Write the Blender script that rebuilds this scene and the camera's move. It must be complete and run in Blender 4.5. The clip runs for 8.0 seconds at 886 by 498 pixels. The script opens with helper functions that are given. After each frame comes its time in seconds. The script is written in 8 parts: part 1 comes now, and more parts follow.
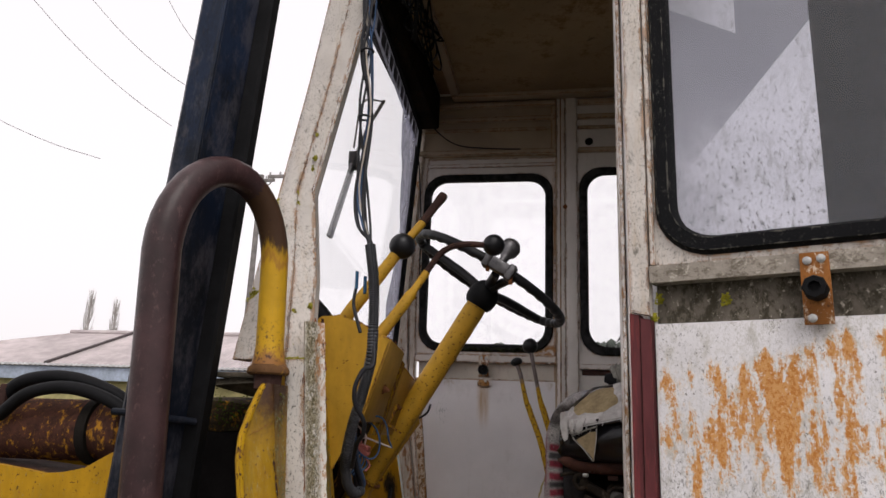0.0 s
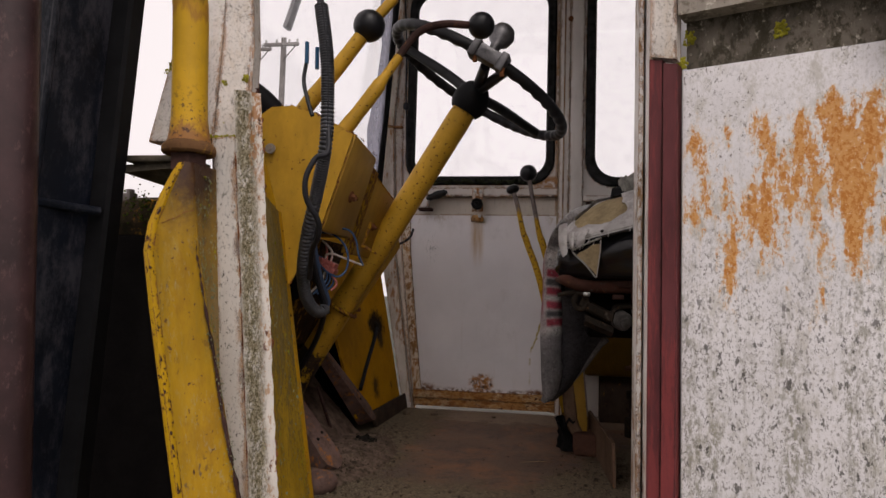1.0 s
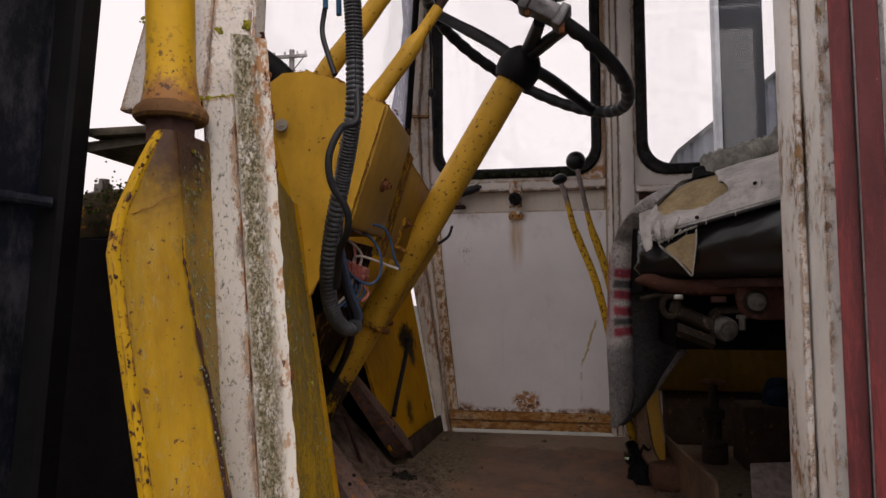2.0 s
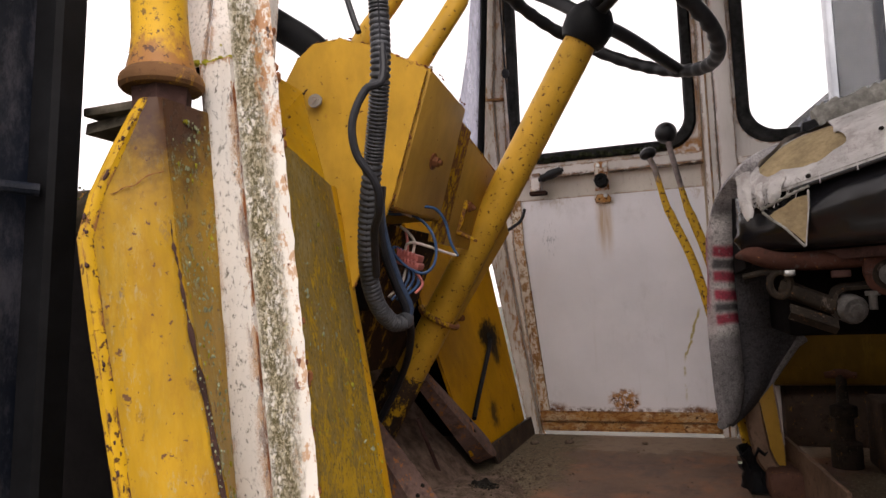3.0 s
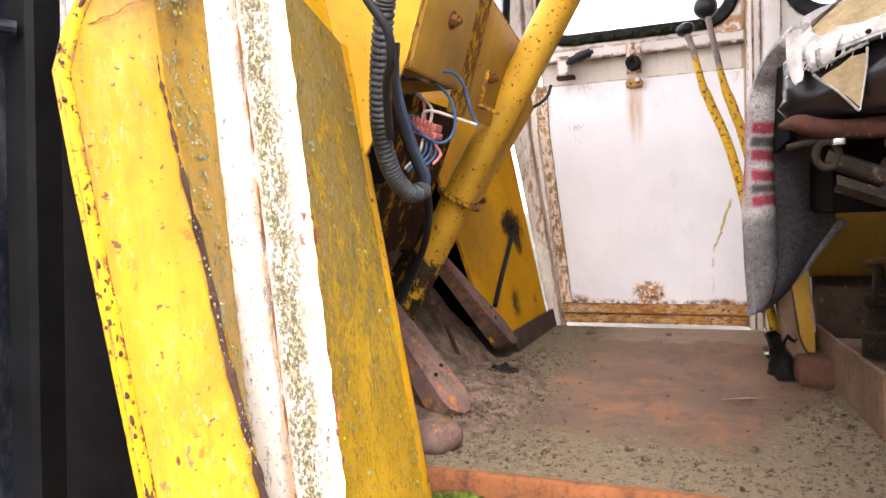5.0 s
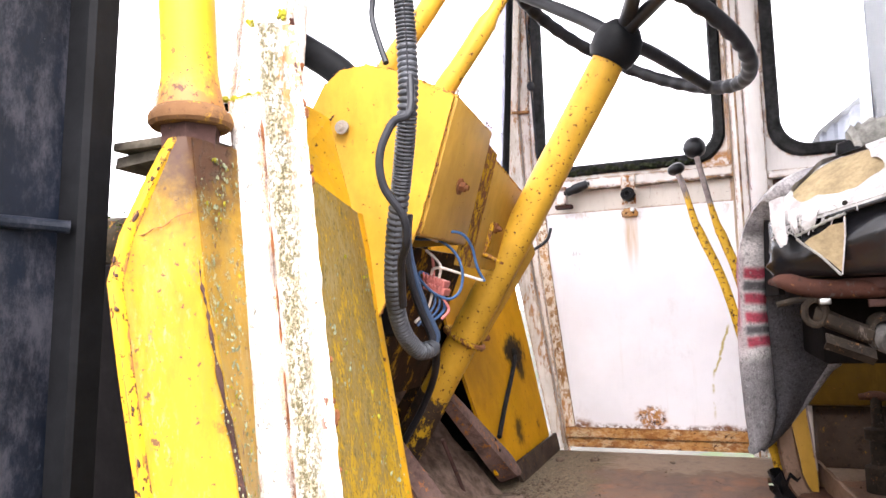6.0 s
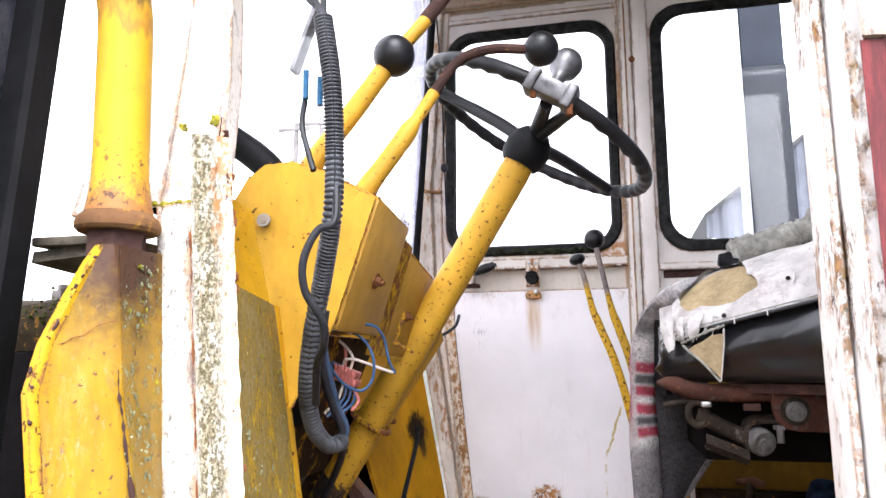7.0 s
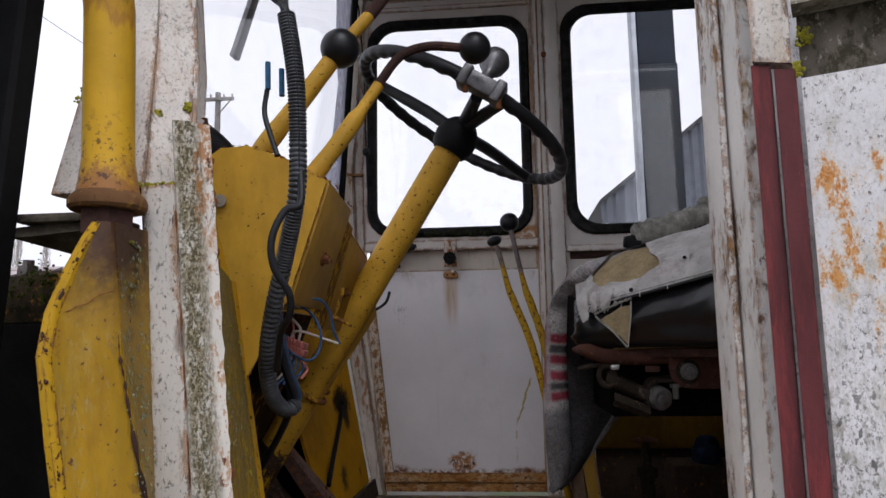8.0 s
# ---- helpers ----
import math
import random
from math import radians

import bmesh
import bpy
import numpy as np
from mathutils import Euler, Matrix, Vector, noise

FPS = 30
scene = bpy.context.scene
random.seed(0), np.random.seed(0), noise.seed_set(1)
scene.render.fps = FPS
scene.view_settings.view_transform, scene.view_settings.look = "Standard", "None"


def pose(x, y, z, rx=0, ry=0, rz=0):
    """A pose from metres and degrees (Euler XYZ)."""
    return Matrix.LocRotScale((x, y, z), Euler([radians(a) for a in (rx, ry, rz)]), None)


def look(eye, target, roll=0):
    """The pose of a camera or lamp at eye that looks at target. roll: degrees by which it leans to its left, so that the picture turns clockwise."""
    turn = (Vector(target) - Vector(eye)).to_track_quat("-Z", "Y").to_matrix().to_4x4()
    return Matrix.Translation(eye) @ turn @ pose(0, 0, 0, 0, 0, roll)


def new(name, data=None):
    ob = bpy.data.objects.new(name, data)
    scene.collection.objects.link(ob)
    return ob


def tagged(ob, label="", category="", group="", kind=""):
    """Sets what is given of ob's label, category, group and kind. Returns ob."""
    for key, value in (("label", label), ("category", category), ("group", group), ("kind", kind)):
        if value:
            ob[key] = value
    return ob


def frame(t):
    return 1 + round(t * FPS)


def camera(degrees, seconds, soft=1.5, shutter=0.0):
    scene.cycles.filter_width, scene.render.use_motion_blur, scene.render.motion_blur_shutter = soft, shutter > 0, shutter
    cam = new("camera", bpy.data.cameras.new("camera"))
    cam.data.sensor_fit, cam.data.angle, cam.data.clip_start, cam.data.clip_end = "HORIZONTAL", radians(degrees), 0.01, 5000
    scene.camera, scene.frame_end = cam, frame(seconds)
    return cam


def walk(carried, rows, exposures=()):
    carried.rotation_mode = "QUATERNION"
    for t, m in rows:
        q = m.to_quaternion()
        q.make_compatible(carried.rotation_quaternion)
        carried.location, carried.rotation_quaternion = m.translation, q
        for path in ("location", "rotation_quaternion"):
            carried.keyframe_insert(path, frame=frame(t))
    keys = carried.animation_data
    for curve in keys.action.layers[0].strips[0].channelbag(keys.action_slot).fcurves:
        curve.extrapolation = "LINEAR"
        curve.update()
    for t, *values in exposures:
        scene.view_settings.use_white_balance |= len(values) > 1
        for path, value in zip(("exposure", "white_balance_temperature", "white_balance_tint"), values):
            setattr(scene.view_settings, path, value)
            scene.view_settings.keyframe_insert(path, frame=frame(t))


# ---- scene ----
# ---------- camera and its path ----------
cam = camera(64.0, 8.0)
PATH = [
    (0, (0.548, 0.319, 1.688), (0.212, 2.231, 2.17), 2.2),
    (0.5, (0.552, 0.435, 1.62), (0.236, 2.387, 1.923), 1.9),
    (1, (0.559, 0.609, 1.575), (0.209, 2.574, 1.711), 1.6),
    (1.2, (0.536, 0.667, 1.567), (0.19, 2.633, 1.688), 0.9),
    (2.3, (0.438, 0.918, 1.579), (0.006, 2.863, 1.759), -1.2),
    (2.5, (0.451, 0.948, 1.568), (-0.065, 2.872, 1.753), -1.2),
    (3, (0.474, 1.001, 1.56), (-0.187, 2.881, 1.726), -2.2),
    (3.5, (0.481, 1.022, 1.548), (-0.265, 2.873, 1.673), -2.5),
    (4, (0.473, 1.033, 1.53), (-0.31, 2.873, 1.582), -2.3),
    (4.2, (0.471, 1.048, 1.515), (-0.269, 2.905, 1.489), -2.3),
    (5.3, (0.459, 1.053, 1.515), (-0.277, 2.91, 1.419), -1.9),
    (5.5, (0.46, 1.035, 1.541), (-0.272, 2.897, 1.548), -1.9),
    (6, (0.469, 1.004, 1.592), (-0.252, 2.861, 1.768), -1.9),
    (6.5, (0.476, 0.987, 1.63), (-0.128, 2.871, 1.918), -1.9),
    (7, (0.471, 0.958, 1.642), (0.012, 2.877, 1.97), -0.1),
    (7.5, (0.46, 0.909, 1.642), (0.185, 2.861, 1.979), -0.7),
    (8, (0.428, 0.855, 1.624), (0.244, 2.827, 1.901), -0.9),
]
walk(cam, [(t, look(eye, target, roll)) for t, eye, target, roll in PATH],
     exposures=[(0.0, -0.15, 6600, 11), (0.5, -0.2, 6800, 13), (1.2, -0.3, 6900, 15), (2.5, 0.0, 6900, 15), (3.0, 0.65, 6900, 14), (3.5, 1.25, 6900, 13), (4.2, 1.8, 6850, 11),
                (5.3, 2.35, 6500, 12), (6.0, 2.5, 6300, 12), (6.5, 2.42, 6150, 11), (7.0, 2.05, 6050, 10), (7.4, 1.05, 5950, 10), (7.8, 0.1, 6000, 10), (8.0, -0.1, 6050, 10)])

# ---------- overcast daylight ----------
SUN_EL, SUN_ROT = radians(51), radians(159)
world = bpy.data.worlds.new("overcast_sky")
scene.world = world
world.use_nodes = True
wn = world.node_tree.nodes
sky = wn.new("ShaderNodeTexSky")
sky.sky_type = "NISHITA"
sky.sun_disc = False
sky.sun_elevation, sky.sun_rotation = SUN_EL, SUN_ROT
sky.air_density, sky.dust_density, sky.ozone_density = 1.0, 8.0, 1.0
pale = wn.new("ShaderNodeHueSaturation")
pale.inputs["Saturation"].default_value = 0.12
veil = wn.new("ShaderNodeMix")
veil.data_type = "RGBA"
veil.inputs["Factor"].default_value = 0.75
veil.inputs["B"].default_value = (9.3, 8.95, 9.25, 1)
world.node_tree.links.new(sky.outputs[0], pale.inputs["Color"])
world.node_tree.links.new(pale.outputs[0], veil.inputs["A"])
world.node_tree.links.new(veil.outputs["Result"], wn["Background"].inputs["Color"])
wn["Background"].inputs["Strength"].default_value = 0.15
sun = new("sun", bpy.data.lights.new("sun", "SUN"))
sun.data.energy, sun.data.angle, sun.data.color = 0.85, radians(28), (1.0, 0.97, 0.94)
sun.matrix_world = look((5, -11, 19), (0, 2, 1.5))


# ---------- materials ----------
def nodes_of(mat):
    return mat.node_tree.nodes, mat.node_tree.links


class Shade:
    """Small builder for a layered procedural surface."""

    def __init__(self, name, base, rough=0.6, metal=0.0, spec=0.2):
        self.mat = bpy.data.materials.new(name)
        self.mat.use_nodes = True
        self.n, self.l = nodes_of(self.mat)
        self.bsdf = self.n["Principled BSDF"]
        self.bsdf.inputs["Roughness"].default_value = rough
        self.bsdf.inputs["Metallic"].default_value = metal
        self.bsdf.inputs["Specular IOR Level"].default_value = spec if rough < 0.7 else 0.5 * spec
        self.pos = self.n.new("ShaderNodeTexCoord").outputs["Object"]
        rgb = self.n.new("ShaderNodeRGB")
        rgb.outputs[0].default_value = (*base, 1)
        self.col = rgb.outputs[0]
        self.height = None

    def scaled(self, s):
        m = self.n.new("ShaderNodeMapping")
        m.inputs["Scale"].default_value = s
        self.l.new(self.pos, m.inputs["Vector"])
        return m.outputs[0]

    def noise(self, scale, detail=4, rough=0.6, stretch=(1, 1, 1), shift=0.0, distort=0.0):
        t = self.n.new("ShaderNodeTexNoise")
        t.noise_dimensions = "4D"
        t.inputs["W"].default_value = shift
        t.inputs["Scale"].default_value = scale
        t.inputs["Detail"].default_value = detail
        t.inputs["Roughness"].default_value = rough
        t.inputs["Distortion"].default_value = distort
        self.l.new(self.scaled(stretch), t.inputs["Vector"])
        return t.outputs[0]

    def step(self, value, lo, hi, a=0.0, b=1.0):
        r = self.n.new("ShaderNodeMapRange")
        r.interpolation_type = "SMOOTHSTEP"
        for k, v in (("From Min", lo), ("From Max", hi), ("To Min", a), ("To Max", b)):
            r.inputs[k].default_value = v
        self.l.new(value, r.inputs["Value"])
        return r.outputs[0]

    def math(self, op, a, b):
        m = self.n.new("ShaderNodeMath")
        m.operation = op
        for i, v in enumerate((a, b)):
            if isinstance(v, (int, float)):
                m.inputs[i].default_value = v
            else:
                self.l.new(v, m.inputs[i])
        return m.outputs[0]

    def axis(self, k):
        s = self.n.new("ShaderNodeSeparateXYZ")
        self.l.new(self.pos, s.inputs[0])
        return s.outputs["XYZ".index(k)]

    def along(self, v):
        d = self.n.new("ShaderNodeVectorMath")
        d.operation = "DOT_PRODUCT"
        self.l.new(self.pos, d.inputs[0])
        d.inputs[1].default_value = v
        return d.outputs["Value"]

    def near(self, c, r0, r1, wob=0.0, scale=30, squash=(1, 1, 1)):
        """1 within r0 of a point, 0 beyond r1, with a ragged rim."""
        m = self.n.new("ShaderNodeMapping")
        m.inputs["Scale"].default_value = squash
        self.l.new(self.pos, m.inputs["Vector"])
        d = self.n.new("ShaderNodeVectorMath")
        d.operation = "DISTANCE"
        self.l.new(m.outputs[0], d.inputs[0])
        d.inputs[1].default_value = tuple(a * b for a, b in zip(c, squash))
        v = d.outputs["Value"]
        if wob:
            v = self.math("ADD", v, self.math("MULTIPLY", self.math("SUBTRACT", self.noise(scale, 5, 0.7), 0.5), wob))
        return self.step(v, r0, r1, 1, 0)

    def band(self, value, lo, hi, soft):
        return self.math("MULTIPLY", self.step(value, lo - soft, lo + soft), self.step(value, hi - soft, hi + soft, 1, 0))

    def layer(self, mask, colour, strength=1.0):
        m = self.n.new("ShaderNodeMix")
        m.data_type = "RGBA"
        self.l.new(self.math("MULTIPLY", mask, strength), m.inputs["Factor"])
        self.l.new(self.col, m.inputs["A"])
        if isinstance(colour, tuple):
            m.inputs["B"].default_value = (*colour, 1)
        else:
            self.l.new(colour, m.inputs["B"])
        self.col = m.outputs["Result"]
        return self

    def tone(self, lo, hi, scale, stretch=(1, 1, 1), shift=0.0, detail=5):
        """Multiply the colour by a noise that runs from lo to hi."""
        v = self.step(self.noise(scale, detail, 0.6, stretch, shift), 0.3, 0.7, lo, hi)
        m = self.n.new("ShaderNodeMix")
        m.data_type, m.blend_type = "RGBA", "MULTIPLY"
        m.inputs["Factor"].default_value = 1
        self.l.new(self.col, m.inputs["A"])
        self.l.new(v, m.inputs["B"])
        self.col = m.outputs["Result"]
        return self

    def specks(self, colour, scale, lo, hi, strength=1.0, stretch=(1, 1, 1), shift=0.0, detail=8, within=None, rough=None):
        rough = rough or (0.8 if detail > 5 else 0.62)
        mask = self.step(self.noise(scale, detail, rough, stretch, shift), lo, hi)
        if within is not None:
            mask = self.math("MULTIPLY", mask, within)
        self.layer(mask, colour, strength)
        return mask

    def edges(self, radius, colour, amount=0.5, scale=45, shift=0.0, stretch=(1, 1, 0.5), dark=None, bare=None):
        """Wear that starts at folds and cut edges and frays inwards."""
        b = self.n.new("ShaderNodeBevel")
        b.samples = 4
        self.l.new(self.step(self.noise(scale, 6, 0.75, stretch, shift), 0.58 - 0.2 * amount, 0.72 - 0.2 * amount, 0.0, radius), b.inputs["Radius"])
        g = self.n.new("ShaderNodeNewGeometry")
        d = self.n.new("ShaderNodeVectorMath")
        d.operation = "DOT_PRODUCT"
        self.l.new(b.outputs[0], d.inputs[0])
        self.l.new(g.outputs["Normal"], d.inputs[1])
        m = self.step(self.math("SUBTRACT", 1.0, d.outputs["Value"]), 0.002, 0.03)
        self.layer(m, colour, 0.95)
        if dark:
            self.layer(self.math("MULTIPLY", m, self.step(self.noise(scale * 2.3, 5, 0.75, stretch, shift + 0.5), 0.49, 0.56)), dark, 0.95)
        self.gloss(m, 0.9)
        return m

    def gloss(self, mask, value):
        m = self.n.new("ShaderNodeMix")
        old = self.bsdf.inputs["Roughness"]
        self.l.new(mask, m.inputs["Factor"])
        if old.is_linked:
            self.l.new(old.links[0].from_socket, m.inputs["A"])
        else:
            m.inputs["A"].default_value = old.default_value
        m.inputs["B"].default_value = value
        self.l.new(m.outputs["Result"], old)
        return self

    def relief(self, value, depth):
        """Add a height; depth in metres."""
        v = self.math("MULTIPLY", value, depth)
        self.height = v if self.height is None else self.math("ADD", self.height, v)
        return self

    def done(self):
        self.l.new(self.col, self.bsdf.inputs["Base Color"])
        if self.height is not None:
            b = self.n.new("ShaderNodeBump")
            b.inputs["Distance"].default_value = 1.0
            self.l.new(self.height, b.inputs["Height"])
            self.l.new(b.outputs[0], self.bsdf.inputs["Normal"])
        return self.mat


RUST, DARK_RUST, LICHEN, MOULD = (0.27, 0.095, 0.03), (0.055, 0.022, 0.014), (0.40, 0.38, 0.06), (0.05, 0.046, 0.03)


def yellow_paint(name, base=(0.52, 0.288, 0.026), chips=0.6, grime=0.4, moss=0.0, shift=0.0):
    s = Shade(name, base, 0.5)
    s.tone(0.78, 1.08, 6, shift=shift)
    s.tone(0.85, 1.05, 45, (1, 1, 0.5), shift + 1)
    s.specks((0.30, 0.20, 0.03), 40, 0.52, 0.72, grime, (1, 1, 0.18), shift + 2)
    m = s.specks(DARK_RUST, 130, 0.715 - 0.1 * chips, 0.74 - 0.1 * chips, 0.9, shift=shift + 3, detail=3)
    s.relief(m, -0.0006)
    s.specks(RUST, 45, 0.62, 0.66, 0.8, shift=shift + 4)
    if moss:
        s.specks((0.20, 0.21, 0.16), 150, 0.60 - 0.12 * moss, 0.67 - 0.12 * moss, 0.8, (1, 1, 0.4), shift + 5)
        k = s.specks((0.42, 0.44, 0.33), 170, 0.70 - 0.09 * moss, 0.72 - 0.09 * moss, 0.9, shift=shift + 6)
        s.relief(k, 0.0012)
    s.edges(0.0045, (0.20, 0.085, 0.03), 0.35 + 0.25 * chips, 60, shift + 8, dark=(0.045, 0.02, 0.014))
    s.relief(s.noise(120, 3), 0.00025)
    s.gloss(m, 0.85)
    return s.done()


def white_paint(name, base=(0.76, 0.71, 0.67), mould=0.3, rust=0.4, shift=0.0, streak=0.4):
    s = Shade(name, base, 0.45)
    s.tone(0.86, 1.05, 5, shift=shift)
    s.specks((0.42, 0.37, 0.30), 60, 0.5, 0.75, streak, (1, 1, 0.10), shift + 1)
    s.specks(MOULD, 240, 0.645 - 0.12 * mould, 0.69 - 0.12 * mould, 0.85, (1, 1, 0.6), shift + 2)
    r = s.specks(RUST, 55, 0.70 - 0.12 * rust, 0.74 - 0.12 * rust, 0.9, (1, 1, 0.35), shift + 3)
    s.specks(DARK_RUST, 160, 0.67 - 0.04 * rust, 0.69 - 0.04 * rust, 0.9, shift=shift + 4)
    s.edges(0.011, (0.34, 0.17, 0.065), 0.6 + 0.6 * rust, 40, shift + 5, dark=(0.07, 0.028, 0.016))
    s.gloss(r, 0.9)
    s.relief(s.noise(90, 4), 0.0004)
    return s.done()


M = {}
M["yellow"] = yellow_paint("yellow_paint", chips=0.55, grime=0.3)
M["yellow_column"] = yellow_paint("yellow_column_paint", chips=1.0, grime=0.45, shift=7)
M["yellow_plate"] = yellow_paint("weathered_yellow_paint", base=(0.45, 0.24, 0.006), chips=0.85, grime=0.85, moss=0.18, shift=15)
M["lever_paint"] = yellow_paint("chipped_lever_paint", base=(0.55, 0.32, 0.014), chips=1.5, grime=0.6, shift=23)
M["ochre"] = yellow_paint("dull_ochre_paint", base=(0.41, 0.23, 0.035), chips=0.3, grime=0.3, shift=19)


def guard_paint(name, base, leaf=False):
    """Sun-bleached yellow with scratches, grey specks and a brown stain at the top."""
    s = Shade(name, base, 0.45)
    s.tone(0.76, 1.06, 7, (1, 1, 0.35))
    s.tone(0.84, 1.05, 70, (1, 1, 0.1), 2)
    s.specks((0.28, 0.14, 0.012), 14, 0.48, 0.62, 0.6, (1, 1, 0.4), 21)
    s.specks((0.24, 0.155, 0.03), 26, 0.50, 0.64, 0.65, (1, 1, 0.09), 4)
    s.specks((0.42, 0.30, 0.07), 11, 0.54, 0.66, 0.45, (1, 1, 0.3), 22)
    group = s.step(s.noise(9, 4, 0.65, (1, 1, 0.4), 5), 0.46, 0.58)
    s.specks((0.34, 0.29, 0.17), 200, 0.54, 0.60, 0.6, (1, 1, 0.35), 6, within=group)
    s.specks((0.13, 0.085, 0.06), 75, 0.57, 0.61, 0.8, (1, 1, 0.45), 7, within=group)
    s.specks((0.17, 0.085, 0.02), 20, 0.585, 0.64, 0.75, (1, 1, 0.8), 23)
    if leaf:
        s.specks((0.24, 0.15, 0.02), 60, 0.49, 0.62, 0.55, (1, 1, 0.5), 8)
        s.specks((0.05, 0.04, 0.02), 130, 0.60, 0.65, 0.7, (1, 1, 0.6), 9)
        k = s.specks((0.36, 0.38, 0.24), 120, 0.545, 0.575, 0.9, (1, 1, 0.7), 10, within=s.step(s.noise(12, 4, 0.65, (1, 1, 0.4), 24), 0.40, 0.56))
        s.relief(k, 0.0015)
    m = s.specks((0.085, 0.036, 0.03), 62, 0.665, 0.69, 0.95, (1, 1, 0.6), 11, detail=4)
    s.specks((0.10, 0.045, 0.03), 130, 0.635, 0.655, 0.9, shift=12, detail=4)
    s.layer(s.near((0.0, 0.02, 0.765), 0.03, 0.10, 0.10, 40, (1, 1, 0.75)), (0.045, 0.018, 0.012), 0.95)
    s.layer(s.near((0.01, -0.01, 0.66), 0.0, 0.055, 0.06, 30, (1, 1, 1.6)), (0.20, 0.11, 0.03), 0.5)
    s.relief(m, -0.0006)
    s.relief(s.noise(100, 3), 0.0003)
    s.gloss(m, 0.85)
    return s.done()


M["guard"] = guard_paint("sun_bleached_yellow_guard_paint", (0.43, 0.245, 0.011))
M["guard_leaf"] = guard_paint("mottled_orange_yellow_paint", (0.37, 0.21, 0.014), True)


def rebate_paint():
    """White post face with an olive mould band down its middle and a rusty free edge."""
    s = Shade("mould_banded_white_paint", (0.68, 0.635, 0.575), 0.6)
    s.tone(0.9, 1.05, 14)
    u = s.along((1, 0, 0.0915))
    z = s.axis("Z")
    wob = s.math("ADD", u, s.math("MULTIPLY", s.math("SUBTRACT", s.noise(60, 5, 0.75, (1, 1, 0.5), 1), 0.5), 0.018))
    zone = s.band(wob, 0.0585, 0.0785, 0.0055)
    s.layer(s.math("MULTIPLY", zone, s.step(s.noise(110, 5, 0.75, (1, 1, 0.4), 2), 0.38, 0.54)), (0.21, 0.17, 0.085), 0.85)
    m = s.math("MULTIPLY", zone, s.step(s.noise(380, 4, 0.75, (1, 1, 0.6), 3), 0.46, 0.56))
    s.layer(m, (0.075, 0.062, 0.022), 0.85)
    s.layer(s.math("MULTIPLY", zone, s.step(s.noise(300, 4, 0.75, (1, 1, 0.7), 4), 0.55, 0.60)), (0.56, 0.50, 0.36), 0.75)
    s.specks((0.16, 0.14, 0.10), 260, 0.62, 0.66, 0.8, (1, 1, 0.6), 5)
    s.specks((0.34, 0.16, 0.05), 120, 0.60, 0.63, 0.85, (1, 1, 0.7), 14, within=s.step(wob, 0.064, 0.074))
    s.specks((0.42, 0.40, 0.10), 60, 0.62, 0.66, 0.7, shift=15)
    edge = s.step(wob, 0.074, 0.083)
    r = s.math("MULTIPLY", edge, s.step(s.noise(110, 6, 0.75, (1, 1, 0.5), 6), 0.54, 0.58))
    s.layer(r, (0.40, 0.19, 0.06), 0.75)
    s.layer(s.math("MULTIPLY", edge, s.step(s.noise(85, 4, 0.7, (1, 1, 0.5), 7), 0.60, 0.64)), (0.13, 0.05, 0.03))
    top = s.math("MULTIPLY", s.step(z, 0.60, 0.73), s.step(wob, 0.075, 0.080))
    s.layer(s.math("MULTIPLY", s.math("MULTIPLY", s.step(z, 0.58, 0.70), s.step(wob, 0.072, 0.077)), s.step(s.noise(90, 6, 0.75, (1, 1, 0.5), 12), 0.50, 0.54)), (0.36, 0.15, 0.04), 0.85)
    s.layer(s.math("MULTIPLY", top, s.step(s.noise(110, 6, 0.75, (1, 1, 0.4), 8), 0.54, 0.57)), (0.028, 0.011, 0.010), 0.95)
    k = s.specks((0.30, 0.32, 0.06), 75, 0.70, 0.715, 0.9, shift=9)
    s.relief(m, 0.0008)
    s.relief(k, 0.0015)
    s.relief(s.noise(130, 5), 0.0009)
    return s.done()


M["rebate"] = rebate_paint()


def pillar_paint():
    """White paint flaking to brown rust in ragged patches, worst along the edges."""
    s = Shade("flaking_white_pillar_paint", (0.85, 0.82, 0.79), 0.6)
    s.tone(0.88, 1.04, 12)
    s.specks((0.52, 0.47, 0.38), 80, 0.56, 0.66, 0.6, (1, 1, 0.5), 1)
    group = s.step(s.noise(11, 4, 0.65, (1, 1, 0.45), 2), 0.47, 0.56)
    m = s.specks((0.36, 0.17, 0.05), 70, 0.50, 0.55, 0.9, (1, 1, 0.45), 3, within=group)
    s.specks((0.52, 0.34, 0.12), 60, 0.54, 0.60, 0.8, (1, 1, 0.4), 4, within=group)
    s.specks((0.07, 0.03, 0.018), 110, 0.545, 0.58, 0.95, (1, 1, 0.5), 5, within=group)
    s.specks((0.10, 0.095, 0.06), 240, 0.60, 0.64, 0.8, (1, 1, 0.6), 6)
    s.edges(0.008, (0.40, 0.19, 0.05), 0.8, 110, 7, (1, 1, 0.7), dark=(0.045, 0.022, 0.015))
    s.relief(m, -0.0008)
    s.relief(s.noise(130, 5), 0.0006)
    s.gloss(m, 0.9)
    return s.done()


M["pillar"] = pillar_paint()


